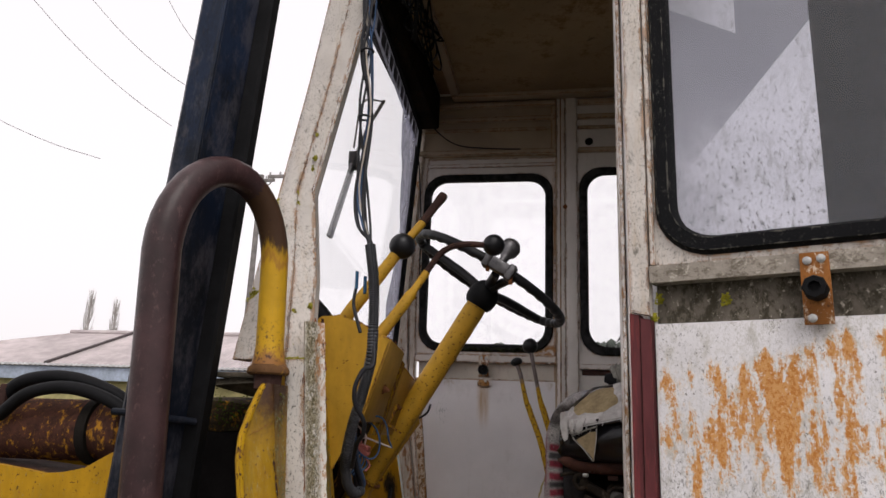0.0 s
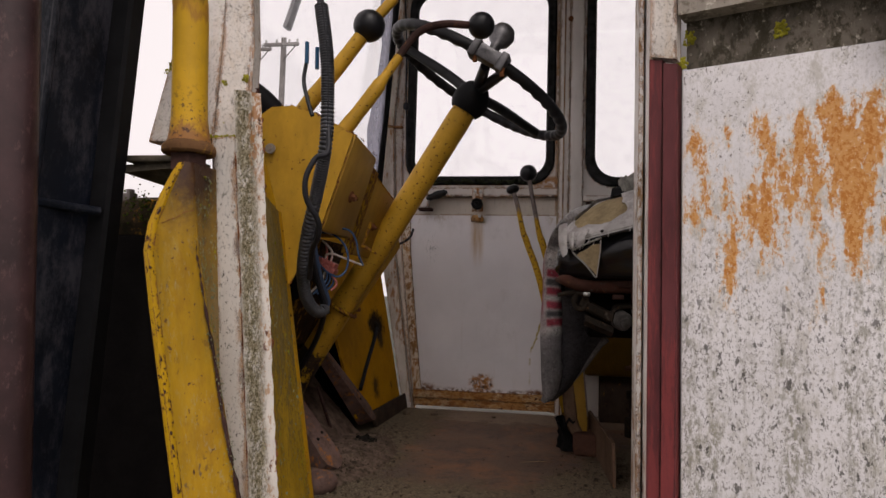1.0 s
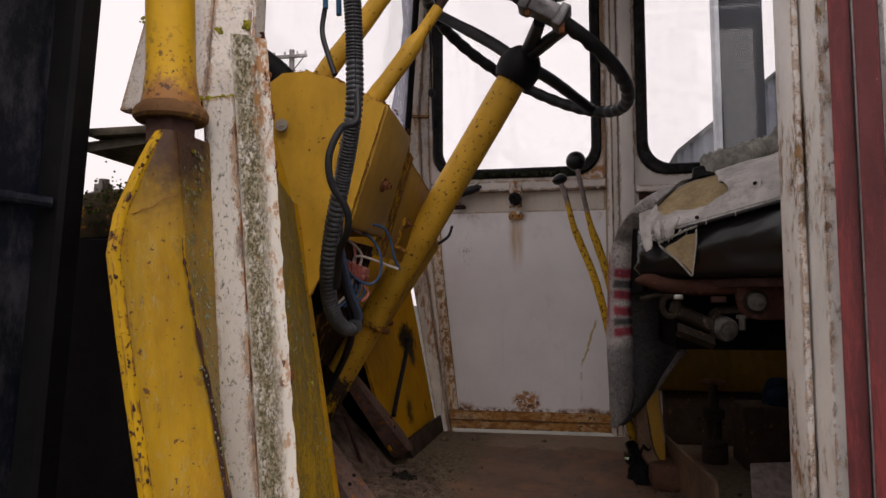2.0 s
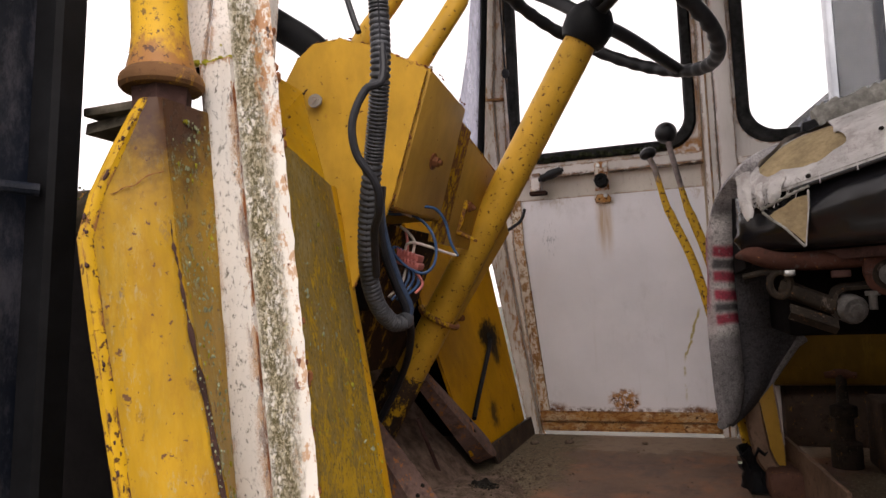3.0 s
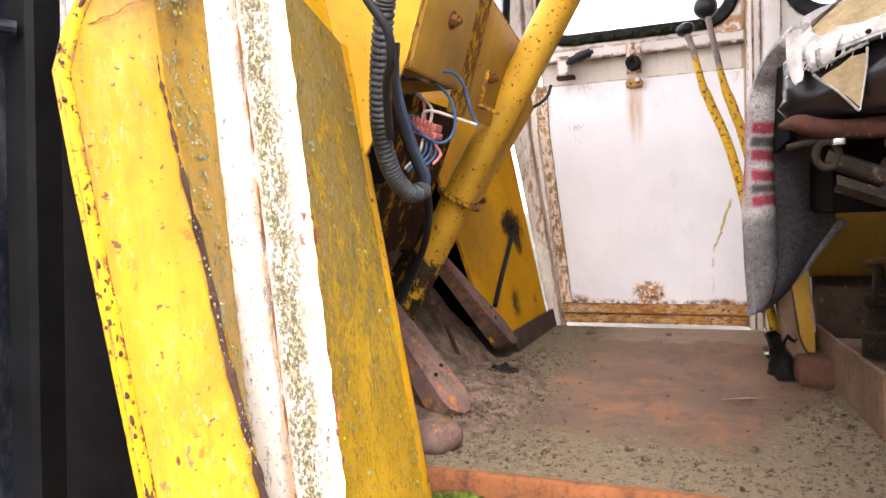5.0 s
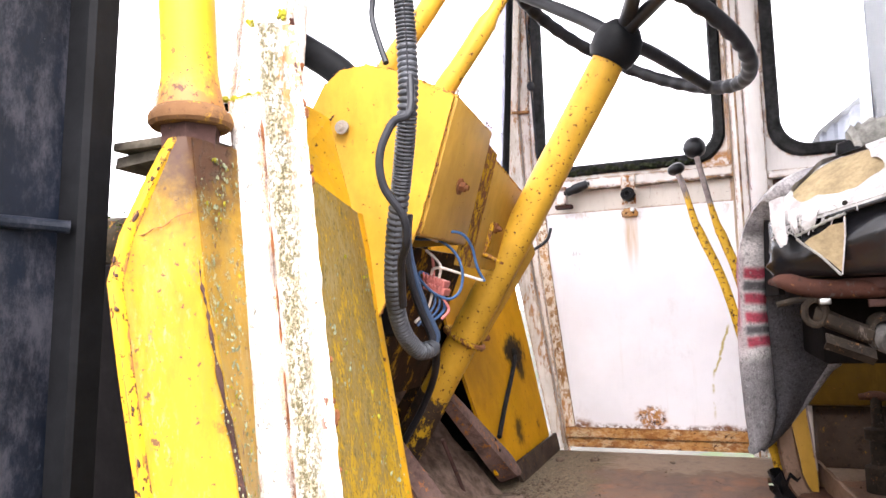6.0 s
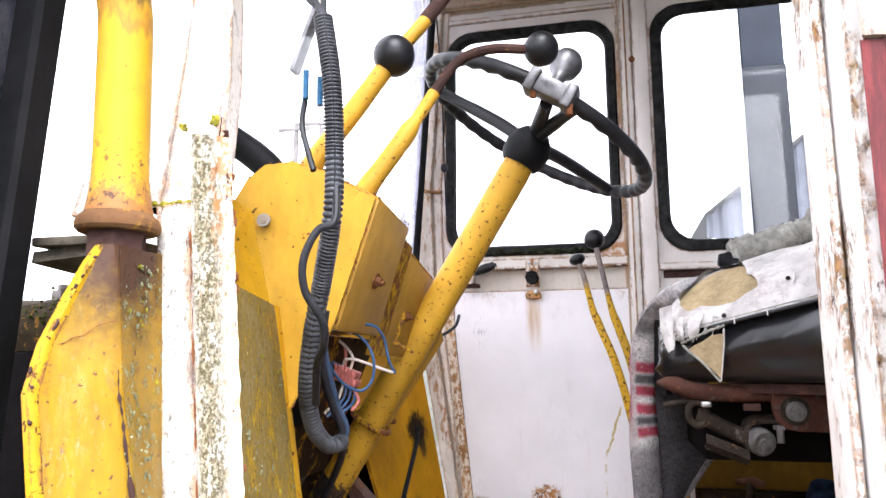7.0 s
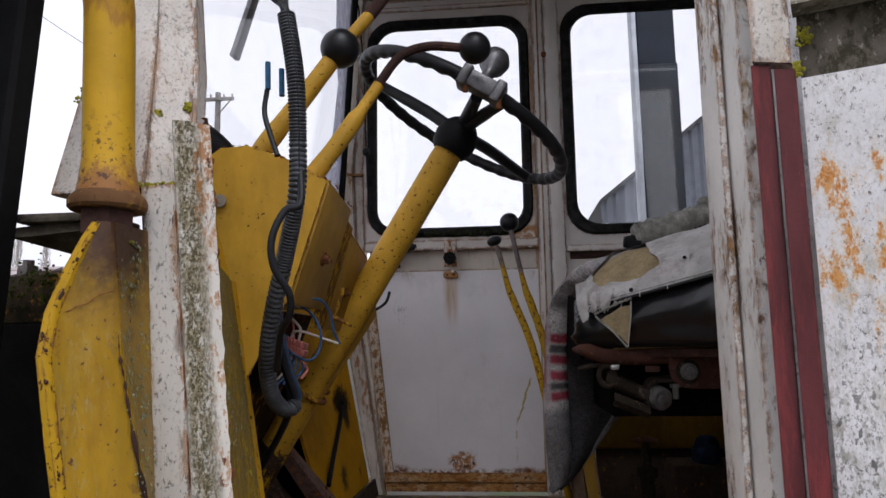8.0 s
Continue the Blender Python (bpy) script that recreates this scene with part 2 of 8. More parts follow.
def bulkhead_paint():
    s = Shade("grease_splashed_yellow_bulkhead", (0.54, 0.265, 0.005), 0.75, 0, 0.1)
    s.tone(0.8, 1.05, 7)
    s.specks((0.33, 0.15, 0.01), 10, 0.48, 0.7, 0.7, (1, 1, 0.6), 1)
    s.specks(DARK_RUST, 120, 0.66, 0.69, 0.9, shift=2, detail=3)
    s.specks((0.06, 0.035, 0.015), 45, 0.60, 0.66, 0.7, shift=6, within=s.step(s.axis("Z"), 0.10, 0.2, 1, 0))
    top = s.near((-0.06, -0.18, 0.36), 0.06, 0.22, 0.12, 14)
    s.layer(top, (0.16, 0.08, 0.015), 0.55)
    s.layer(s.near((-0.046, 0.096, 0.280), 0.030, 0.056, 0.08, 42, (1, 0.5, 1)), (0.008, 0.007, 0.006), 0.97)
    s.layer(s.near((-0.034, 0.118, 0.236), 0.012, 0.048, 0.07, 60), (0.012, 0.010, 0.008), 0.88)
    s.layer(s.near((-0.012, -0.01, 0.10), 0.01, 0.05, 0.09, 45), (0.02, 0.015, 0.01), 0.85)
    s.edges(0.006, (0.16, 0.065, 0.02), 0.8, 70, 12, dark=(0.035, 0.018, 0.012))
    s.layer(s.near((-0.010, 0.17, 0.085), 0.004, 0.02, 0.05, 70), (0.03, 0.018, 0.012), 0.8)
    s.relief(s.noise(90, 4), 0.0004)
    return s.done()


M["bulkhead"] = bulkhead_paint()


def freckled_beige():
    """Cream-white paint with rust creeping out of its joints and corners."""
    s = Shade("rust_freckled_cream_paint", (0.78, 0.715, 0.65), 0.55)
    s.tone(0.82, 1.05, 10)
    s.specks((0.46, 0.37, 0.27), 45, 0.50, 0.66, 0.55, (1, 1, 0.12), 1)
    s.specks((0.36, 0.22, 0.10), 70, 0.53, 0.62, 0.7, (1, 1, 0.25), 2)
    m = s.specks((0.40, 0.17, 0.035), 34, 0.545, 0.58, 0.85, (1, 1, 0.3), 3)
    s.specks(DARK_RUST, 120, 0.62, 0.645, 0.9, (1, 1, 0.5), 4)
    s.edges(0.009, (0.40, 0.19, 0.05), 0.85, 95, 5, (1, 1, 0.6), dark=(0.09, 0.035, 0.018))
    s.relief(m, -0.0004)
    s.relief(s.noise(110, 4), 0.0004)
    return s.done()


M["post_beige"] = freckled_beige()
M["white"] = white_paint("off_white_paint", mould=0.15, rust=0.25)
M["white_post"] = white_paint("stained_white_paint", base=(0.66, 0.62, 0.575), mould=0.8, rust=0.5, shift=9)


def lichen_white():
    s = Shade("lichen_covered_white_paint", (0.66, 0.61, 0.565), 0.7)
    s.tone(0.86, 1.05, 12)
    s.specks((0.50, 0.38, 0.26), 36, 0.48, 0.70, 0.55, (1, 1, 0.12), 9)
    group = s.step(s.noise(8, 4, 0.65, (1, 1, 0.6), 12), 0.38, 0.56)
    s.specks((0.20, 0.18, 0.14), 260, 0.53, 0.59, 0.75, (1, 1, 0.7), 2, within=group)
    s.specks(MOULD, 80, 0.55, 0.64, 0.75, (1, 1, 0.3), 6, within=group)
    s.specks((0.30, 0.13, 0.05), 110, 0.66, 0.70, 0.85, (1, 1, 0.6), 10)
    s.edges(0.010, (0.32, 0.15, 0.055), 0.75, 45, 11, dark=(0.06, 0.026, 0.016))
    k = s.specks((0.33, 0.33, 0.05), 60, 0.64, 0.655, 1.0, shift=3)
    s.relief(k, 0.002)
    s.relief(s.noise(120, 4), 0.0008)
    return s.done()


M["white_lichen"] = lichen_white()


def shaded_white():
    """White panel with mould; shade on it is painted in as a straight-edged grey wedge."""
    s = Shade("white_with_painted_shade", (0.84, 0.83, 0.84), 0.5)
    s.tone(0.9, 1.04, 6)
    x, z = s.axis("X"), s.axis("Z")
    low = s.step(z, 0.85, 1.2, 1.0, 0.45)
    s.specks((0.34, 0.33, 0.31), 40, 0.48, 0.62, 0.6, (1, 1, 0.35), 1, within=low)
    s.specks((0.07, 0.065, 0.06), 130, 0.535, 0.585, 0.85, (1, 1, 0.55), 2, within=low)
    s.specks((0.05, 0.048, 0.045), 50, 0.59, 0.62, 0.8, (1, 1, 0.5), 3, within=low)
    # Shade painted as a grey wedge between two straight lines.
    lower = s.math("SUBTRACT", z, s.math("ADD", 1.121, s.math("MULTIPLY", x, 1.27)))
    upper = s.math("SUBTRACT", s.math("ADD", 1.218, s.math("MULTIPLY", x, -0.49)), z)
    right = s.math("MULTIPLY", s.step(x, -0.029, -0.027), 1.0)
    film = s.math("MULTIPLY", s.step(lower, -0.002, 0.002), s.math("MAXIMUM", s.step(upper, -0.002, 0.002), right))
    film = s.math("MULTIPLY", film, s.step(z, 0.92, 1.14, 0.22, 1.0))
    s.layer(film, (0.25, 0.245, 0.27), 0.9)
    # The shading also greys the panel towards its front edge.
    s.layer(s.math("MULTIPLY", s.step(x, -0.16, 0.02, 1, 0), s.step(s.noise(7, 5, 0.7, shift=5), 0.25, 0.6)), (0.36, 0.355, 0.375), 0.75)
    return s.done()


M["side_white"] = shaded_white()


def rust(name, base=(0.22, 0.085, 0.035), dark=(0.06, 0.03, 0.022), shift=0.0, paint=None, amount=0.5, fine=1.0):
    s = Shade(name, base, 0.85)
    s.tone(0.6, 1.25, 9, shift=shift)
    s.specks(dark, 45 * fine, 0.45 + 0.07 * (fine > 1), 0.65, 0.85, shift=shift + 1)
    s.specks((0.38, 0.17, 0.05), 80 * fine, 0.58, 0.68, 0.7, shift=shift + 2)
    if paint:
        s.specks(paint, 50 * fine, 0.62 - 0.15 * amount, 0.67 - 0.15 * amount, 0.95, (1, 1, 0.6), shift + 3)
    s.relief(s.noise(130, 5), 0.0012)
    return s.done()


M["rust"] = rust("rusty_steel")
M["rust_brown"] = rust("brown_oxide_steel", (0.062, 0.033, 0.028), (0.025, 0.015, 0.013), 3)
M["scab"] = rust("dark_flaking_rust", (0.05, 0.019, 0.013), (0.02, 0.010, 0.009), 33, (0.34, 0.13, 0.03), 0.22, 2.0)
M["bracket_rust"] = rust("orange_rusted_bracket", (0.30, 0.12, 0.035), (0.06, 0.026, 0.014), 25, (0.58, 0.47, 0.36), 0.55, 1.6)
# Near-black wall colour that carries the dimness of the rear cab.
M["rear_dark"] = rust("near_black_blue_steel", (0.022, 0.023, 0.03), (0.012, 0.012, 0.015), 27)
M["rail_flange"] = rust("yellow_stained_rusty_flange", (0.13, 0.066, 0.030), (0.035, 0.020, 0.015), 15, (0.36, 0.20, 0.025), 0.5, 1.6)


def rusted_cream():
    s = Shade("rusted_cream_strip", (0.58, 0.42, 0.25), 0.8)
    s.tone(0.8, 1.1, 12)
    s.specks((0.42, 0.20, 0.055), 30, 0.40, 0.54, 0.9, (0.5, 1, 1), 1)
    s.specks((0.24, 0.09, 0.024), 60, 0.48, 0.56, 0.85, (0.6, 1, 1), 2)
    s.specks((0.06, 0.022, 0.012), 70, 0.57, 0.60, 0.9, (0.7, 1, 1), 3)
    s.edges(0.008, (0.16, 0.06, 0.022), 0.8, 35, 9, (0.5, 1, 1), dark=(0.035, 0.014, 0.009))
    s.relief(s.noise(130, 5), 0.0009)
    return s.done()


M["rust_strip"] = rusted_cream()
M["stile_rust"] = rust("rust_run_cream_stile", (0.36, 0.19, 0.075), (0.12, 0.05, 0.022), 77, (0.70, 0.61, 0.50), 0.95, 1.3)
M["rust_yellow"] = rust("rusted_yellow_paint", (0.15, 0.06, 0.026), (0.04, 0.024, 0.016), 6, (0.46, 0.26, 0.012), 0.9, 1.8)
M["rail_rust"] = rust("brown_red_rusty_tube", (0.075, 0.032, 0.023), (0.025, 0.016, 0.015), 9, (0.08, 0.062, 0.056), 0.4, 1.5)
M["grimy_link"] = rust("greasy_grey_brown_steel", (0.036, 0.028, 0.021), (0.013, 0.010, 0.009), 10, (0.10, 0.08, 0.066), 0.35)
# Chipped yellow whose base is darkened for the shade under the seat.
M["pedestal_paint"] = yellow_paint("shade_darkened_yellow_paint", base=(0.095, 0.050, 0.003), chips=0.8, grime=0.2, shift=71)
M["bracket_pale"] = rust("rust_run_white_bracket", (0.30, 0.13, 0.045), (0.07, 0.03, 0.016), 61, (0.62, 0.55, 0.48), 0.85, 1.4)
M["scraped_bolt"] = rust("scraped_bolt_metal", (0.30, 0.26, 0.22), (0.10, 0.055, 0.035), 57, (0.42, 0.24, 0.03), 0.15, 4)
M["linkage_moss"] = rust("grimy_mossy_linkage_paint", (0.045, 0.032, 0.018), (0.014, 0.013, 0.008), 59, (0.36, 0.17, 0.01), 0.35)
M["channel_rust"] = rust("dusty_brown_channel", (0.15, 0.095, 0.065), (0.06, 0.035, 0.025), 53, (0.30, 0.14, 0.05), 0.2, 1.2)
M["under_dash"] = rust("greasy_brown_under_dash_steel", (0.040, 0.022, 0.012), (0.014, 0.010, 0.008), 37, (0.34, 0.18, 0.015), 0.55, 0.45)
M["column_foot"] = rust("scuffed_black_and_yellow_column_foot", (0.050, 0.032, 0.022), (0.014, 0.012, 0.011), 39, (0.46, 0.26, 0.014), 0.48, 0.6)
M["base_grime"] = rust("grimy_brown_foot_plate", (0.060, 0.042, 0.032), (0.022, 0.016, 0.013), 63, (0.30, 0.15, 0.015), 0.22, 1.1)
M["block_rust"] = rust("chipped_brown_rust", (0.085, 0.042, 0.030), (0.035, 0.018, 0.014), 43, (0.42, 0.18, 0.03), 0.12, 1.3)
# Near-black brown for the front header.
M["header_dark"] = rust("near_black_brown_header", (0.020, 0.014, 0.010), (0.008, 0.006, 0.005), 47)
M["pedal"] = rust("worn_pedal_steel", (0.14, 0.088, 0.074), (0.055, 0.034, 0.028), 8, (0.32, 0.12, 0.028), 0.50, 1.0)


def pipe_rust():
    s = Shade("brown_weathered_pipe", (0.044, 0.021, 0.022), 0.36, 0, 0.3)
    s.tone(0.55, 1.3, 14)
    s.specks((0.03, 0.02, 0.02), 55, 0.58, 0.66, 0.8, (1, 1, 0.6), 1)
    s.specks((0.11, 0.06, 0.058), 90, 0.54, 0.62, 0.6, (1, 1, 0.5), 2)
    s.specks((0.20, 0.13, 0.03), 90, 0.70, 0.73, 0.8, shift=6)
    s.relief(s.noise(150, 5), 0.0006)
    return s.done()


M["pipe"] = pipe_rust()


def rail_paint():
    """Yellow rail end, burnt brown towards the bend and rusty at its foot."""
    s = Shade("scorched_yellow_rail_paint", (0.56, 0.32, 0.016), 0.5)
    s.tone(0.8, 1.05, 12)
    s.specks((0.33, 0.22, 0.04), 60, 0.5, 0.7, 0.6, (1, 1, 0.2), 1)
    s.specks((0.09, 0.04, 0.03), 70, 0.67, 0.70, 0.9, shift=2, detail=3)
    z = s.axis("Z")
    foot = s.math("ADD", z, s.math("MULTIPLY", s.math("SUBTRACT", s.noise(60, 5, 0.7, (1, 1, 0.6), 3), 0.5), 0.12))
    s.layer(s.step(foot, 0.005, 0.035, 1, 0), (0.26, 0.11, 0.04), 0.9)
    s.layer(s.math("MULTIPLY", s.step(z, 0.03, 0.09, 1, 0), s.step(s.noise(130, 4, 0.7, shift=4), 0.55, 0.6)), (0.07, 0.035, 0.025), 0.9)
    top = s.math("ADD", z, s.math("MULTIPLY", s.math("SUBTRACT", s.noise(26, 5, 0.7, (1, 1, 0.25), 5), 0.5), 0.16))
    s.layer(s.step(top, 0.185, 0.215), (0.045, 0.022, 0.02), 0.95)
    s.layer(s.band(top, 0.172, 0.19, 0.008), (0.30, 0.13, 0.03), 0.7)
    s.relief(s.noise(140, 4), 0.0005)
    return s.done()


M["rail_yellow"] = rail_paint()


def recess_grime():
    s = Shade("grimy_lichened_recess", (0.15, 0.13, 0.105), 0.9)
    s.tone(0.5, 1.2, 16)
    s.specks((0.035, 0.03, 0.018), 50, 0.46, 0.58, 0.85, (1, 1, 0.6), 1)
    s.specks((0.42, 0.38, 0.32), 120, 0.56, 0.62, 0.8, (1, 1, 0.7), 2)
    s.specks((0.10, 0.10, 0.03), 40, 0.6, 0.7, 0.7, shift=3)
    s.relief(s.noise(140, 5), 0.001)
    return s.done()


M["recess"] = recess_grime()


def dirty_rail():
    s = Shade("grey_stained_door_rail", (0.34, 0.30, 0.255), 0.8)
    s.tone(0.7, 1.15, 14)
    s.specks((0.12, 0.10, 0.075), 60, 0.48, 0.58, 0.8, (0.7, 0.7, 1), 1)
    s.specks((0.05, 0.045, 0.035), 240, 0.58, 0.64, 0.8, shift=2)
    s.specks((0.62, 0.56, 0.48), 90, 0.55, 0.61, 0.7, shift=3)
    s.specks((0.40, 0.19, 0.05), 40, 0.66, 0.72, 0.8, shift=4)
    s.relief(s.noise(150, 5), 0.0008)
    return s.done()


M["rail_dirty"] = dirty_rail()


def far_frame_paint():
    s = Shade("rust_edged_white_frame_paint", (0.72, 0.665, 0.62), 0.5)
    s.tone(0.86, 1.05, 5)
    s.specks((0.42, 0.36, 0.28), 60, 0.5, 0.75, 0.5, (1, 1, 0.10), 1)
    s.specks((0.32, 0.15, 0.05), 70, 0.66, 0.71, 0.85, (0.5, 1, 0.5), 2)
    x, z = s.axis("X"), s.axis("Z")
    cor = s.math("MULTIPLY", s.band(x, 0.13, 0.222, 0.008), s.band(z, 0.752, 0.79, 0.006))
    s.layer(s.math("MULTIPLY", cor, s.step(s.noise(40, 5, 0.7, shift=3), 0.38, 0.52)), (0.38, 0.17, 0.045), 0.95)
    s.layer(s.math("MULTIPLY", s.band(x, 0.202, 0.222, 0.004), s.step(s.noise(30, 5, 0.7, (1, 1, 0.3), 4), 0.50, 0.60)), (0.40, 0.20, 0.06), 0.8)
    s.layer(s.math("MULTIPLY", s.band(z, 0.715, 0.728, 0.004), s.step(s.noise(34, 5, 0.7, (1, 1, 1), 5), 0.44, 0.55)), (0.13, 0.055, 0.025), 0.9)
    s.specks(DARK_RUST, 150, 0.69, 0.71, 0.9, shift=6)
    s.edges(0.010, (0.36, 0.18, 0.06), 0.9, 40, 8, (0.5, 1, 0.5), dark=(0.06, 0.025, 0.015))
    s.relief(s.noise(90, 4), 0.0004)
    return s.done()


M["far_frame"] = far_frame_paint()
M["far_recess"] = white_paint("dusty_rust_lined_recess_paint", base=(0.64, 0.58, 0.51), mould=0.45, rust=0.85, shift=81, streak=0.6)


def navy():
    s = Shade("dull_navy_steel", (0.004, 0.006, 0.011), 0.5, 0, 0.16)
    s.tone(0.6, 1.3, 5)
    high = s.step(s.axis("Z"), 1.45, 1.9, 0.08, 1.0)
    s.specks((0.008, 0.017, 0.042), 9, 0.42, 0.58, 0.9, (1, 1, 0.35), 1, within=high)
    s.specks((0.025, 0.045, 0.085), 26, 0.58, 0.66, 0.7, (1, 1, 0.4), 8, within=high)
    s.specks((0.10, 0.11, 0.13), 110, 0.62, 0.66, 0.6, (1, 1, 0.6), 9, within=s.step(s.noise(8, 3, shift=10), 0.46, 0.6))
    s.specks((0.062, 0.060, 0.072), 9, 0.46, 0.62, 0.75, (1, 1, 0.4), 7)
    s.specks((0.22, 0.23, 0.26), 60, 0.71, 0.74, 0.6, (1, 1, 0.4), 2)
    s.specks((0.04, 0.025, 0.018), 12, 0.62, 0.7, 0.7, (1, 1, 0.4), 3)
    s.relief(s.noise(60, 4), 0.0008)
    return s.done()


M["navy"] = navy()


def plain(name, base, rough=0.6, metal=0.0, lo=0.75, hi=1.15, scale=25, bump=0.0004, spec=0.2):
    s = Shade(name, base, rough, metal, spec)
    s.tone(lo, hi, scale)
    s.tone(0.85, 1.1, scale * 6, shift=3)
    s.relief(s.noise(scale * 5, 4), bump)
    return s.done()


M["crust_pale"] = plain("pale_green_lichen", (0.29, 0.31, 0.20), 1.0, lo=0.5, hi=1.25, scale=140, bump=0.002)
M["lever_bare"] = plain("bare_grey_brown_steel", (0.20, 0.16, 0.15), 0.6, lo=0.6, hi=1.2, scale=70)
M["rubber"] = plain("black_rubber", (0.007, 0.007, 0.008), 0.6, bump=0.0003, spec=0.12)
M["rubber_mossy"] = plain("mossy_black_rubber", (0.022, 0.026, 0.014), 0.9, lo=0.4, hi=1.8, scale=60, bump=0.002)


def weathered_rubber():
    s = Shade("mould_flecked_black_rubber", (0.009, 0.009, 0.010), 0.7, 0, 0.12)
    s.specks((0.10, 0.095, 0.085), 90, 0.56, 0.66, 0.7, (1, 1, 0.6), 1)
    s.specks((0.22, 0.21, 0.18), 240, 0.60, 0.65, 0.8, shift=2)
    s.edges(0.006, (0.16, 0.15, 0.125), 0.5, 60, 3)
    s.relief(s.noise(120, 5), 0.001)
    return s.done()


M["rubber_grey"] = weathered_rubber()
M["rubber_dusty"] = plain("dust_greyed_rubber", (0.022, 0.022, 0.022), 0.8, lo=0.5, hi=1.7, scale=35, bump=0.001, spec=0.12)
M["plastic"] = plain("black_plastic", (0.010, 0.010, 0.012), 0.38, lo=0.9, hi=1.1, bump=0.0001, spec=0.3)
M["conduit"] = plain("dusty_black_conduit", (0.048, 0.050, 0.057), 0.36, lo=0.6, hi=1.3, spec=0.35)
M["wheel"] = plain("worn_black_steering_wheel", (0.016, 0.016, 0.018), 0.42, lo=0.7, hi=1.5)
M["alloy"] = plain("dull_cast_aluminium", (0.17, 0.165, 0.17), 0.42, 0.8, scale=40)
M["steel"] = plain("greasy_steel", (0.16, 0.14, 0.13), 0.5, 0.7, lo=0.5, hi=1.2, scale=35)
M["pale_steel"] = plain("pale_worn_steel", (0.15, 0.14, 0.132), 0.55, 0.3, lo=0.5, hi=1.1, scale=60)
M["zinc"] = plain("zinc_bolt", (0.50, 0.49, 0.47), 0.4, 0.9, lo=0.6, hi=1.1, scale=60)
M["grease"] = plain("black_grease", (0.014, 0.012, 0.010), 0.8, bump=0.002, spec=0.15)
# Flat black that stands for deep shade in gaps and closed spaces.
M["void"] = plain("flat_black_fill", (0.008, 0.007, 0.007), 0.95, bump=0.0, spec=0.05)
M["vinyl"] = plain("black_vinyl", (0.009, 0.009, 0.011), 0.26, lo=0.6, hi=1.5, scale=9, bump=0.0009, spec=0.55)
M["black_steel"] = plain("plain_black_steel", (0.006, 0.006, 0.007), 0.6, lo=0.6, hi=1.6, scale=12, spec=0.12)


def cloth_mat():
    s = Shade("soiled_torn_white_cloth", (0.60, 0.575, 0.56), 0.95, 0, 0.1)
    s.tone(0.72, 1.06, 24)
    s.specks((0.30, 0.26, 0.25), 16, 0.48, 0.62, 0.7, shift=1)
    s.specks((0.20, 0.17, 0.15), 55, 0.56, 0.66, 0.6, shift=2)
    s.specks((0.09, 0.08, 0.075), 210, 0.62, 0.66, 0.6, shift=3)
    s.relief(s.noise(30, 4), 0.006)
    s.relief(s.noise(260, 4, 0.8), 0.0015)
    return s.done()


M["cloth"] = cloth_mat()
M["foam"] = plain("aged_tan_foam", (0.36, 0.275, 0.16), 0.95, lo=0.7, hi=1.1, scale=26, bump=0.0015)
M["bandage"] = plain("grey_cloth_wrap", (0.33, 0.32, 0.29), 0.95, lo=0.55, hi=1.15, scale=45, bump=0.002)


def wool(name, base):
    s = Shade(name, base, 1.0, 0, 0.1)
    s.tone(0.8, 1.15, 12)
    s.specks(tuple(1.7 * c for c in base), 300, 0.52, 0.62, 0.6, (1, 1, 0.6), 1)
    s.specks(tuple(0.35 * c for c in base), 150, 0.50, 0.60, 0.65, (0.8, 1, 1), 2)
    s.specks(tuple(2.2 * c for c in base), 190, 0.56, 0.64, 0.55, (1, 1, 0.8), 5)
    s.tone(0.65, 1.25, 450, shift=3)
    s.relief(s.noise(340, 4, 0.8), 0.0035)
    return s.done()


M["wool"] = wool("grey_wool", (0.25, 0.24, 0.245))
# Darker copy of the grey wool for the blanket's shaded underside.
M["wool_shaded"] = wool("shaded_grey_wool", (0.085, 0.082, 0.088))
M["line_grey"] = plain("weathered_grey_cable", (0.16, 0.16, 0.17), 0.6)
M["wire_blue"] = plain("blue_wire", (0.035, 0.075, 0.16), 0.45)
M["wire_pale"] = plain("pale_wire", (0.55, 0.48, 0.42), 0.5)
M["wire_pink"] = plain("pink_connector", (0.45, 0.14, 0.12), 0.5)
M["wire_black"] = plain("black_wire", (0.02, 0.02, 0.024), 0.45)
M["wire_navy"] = plain("dusty_navy_wire", (0.035, 0.055, 0.10), 0.5)
M["rag_blue"] = plain("dirty_blue_rag", (0.010, 0.020, 0.042), 0.95, lo=0.4, hi=1.3, scale=40, bump=0.003)
M["blue_plug"] = plain("blue_plug", (0.025, 0.10, 0.20), 0.45)


def red_paint():
    s = Shade("scraped_faded_red_paint", (0.115, 0.030, 0.033), 0.5)
    s.tone(0.65, 1.15, 24, (1, 1, 0.3))
    s.specks((0.24, 0.045, 0.045), 22, 0.50, 0.62, 0.7, (1, 1, 0.12), 6)
    s.specks((0.40, 0.20, 0.20), 30, 0.60, 0.68, 0.6, (1, 1, 0.12), 1)
    s.specks((0.70, 0.62, 0.58), 90, 0.645, 0.67, 0.85, (1, 1, 0.22), 2)
    s.specks((0.05, 0.02, 0.02), 120, 0.62, 0.66, 0.8, (1, 1, 0.5), 3)
    s.edges(0.004, (0.06, 0.024, 0.022), 0.7, 50, 4)
    s.relief(s.noise(110, 4), 0.0006)
    return s.done()


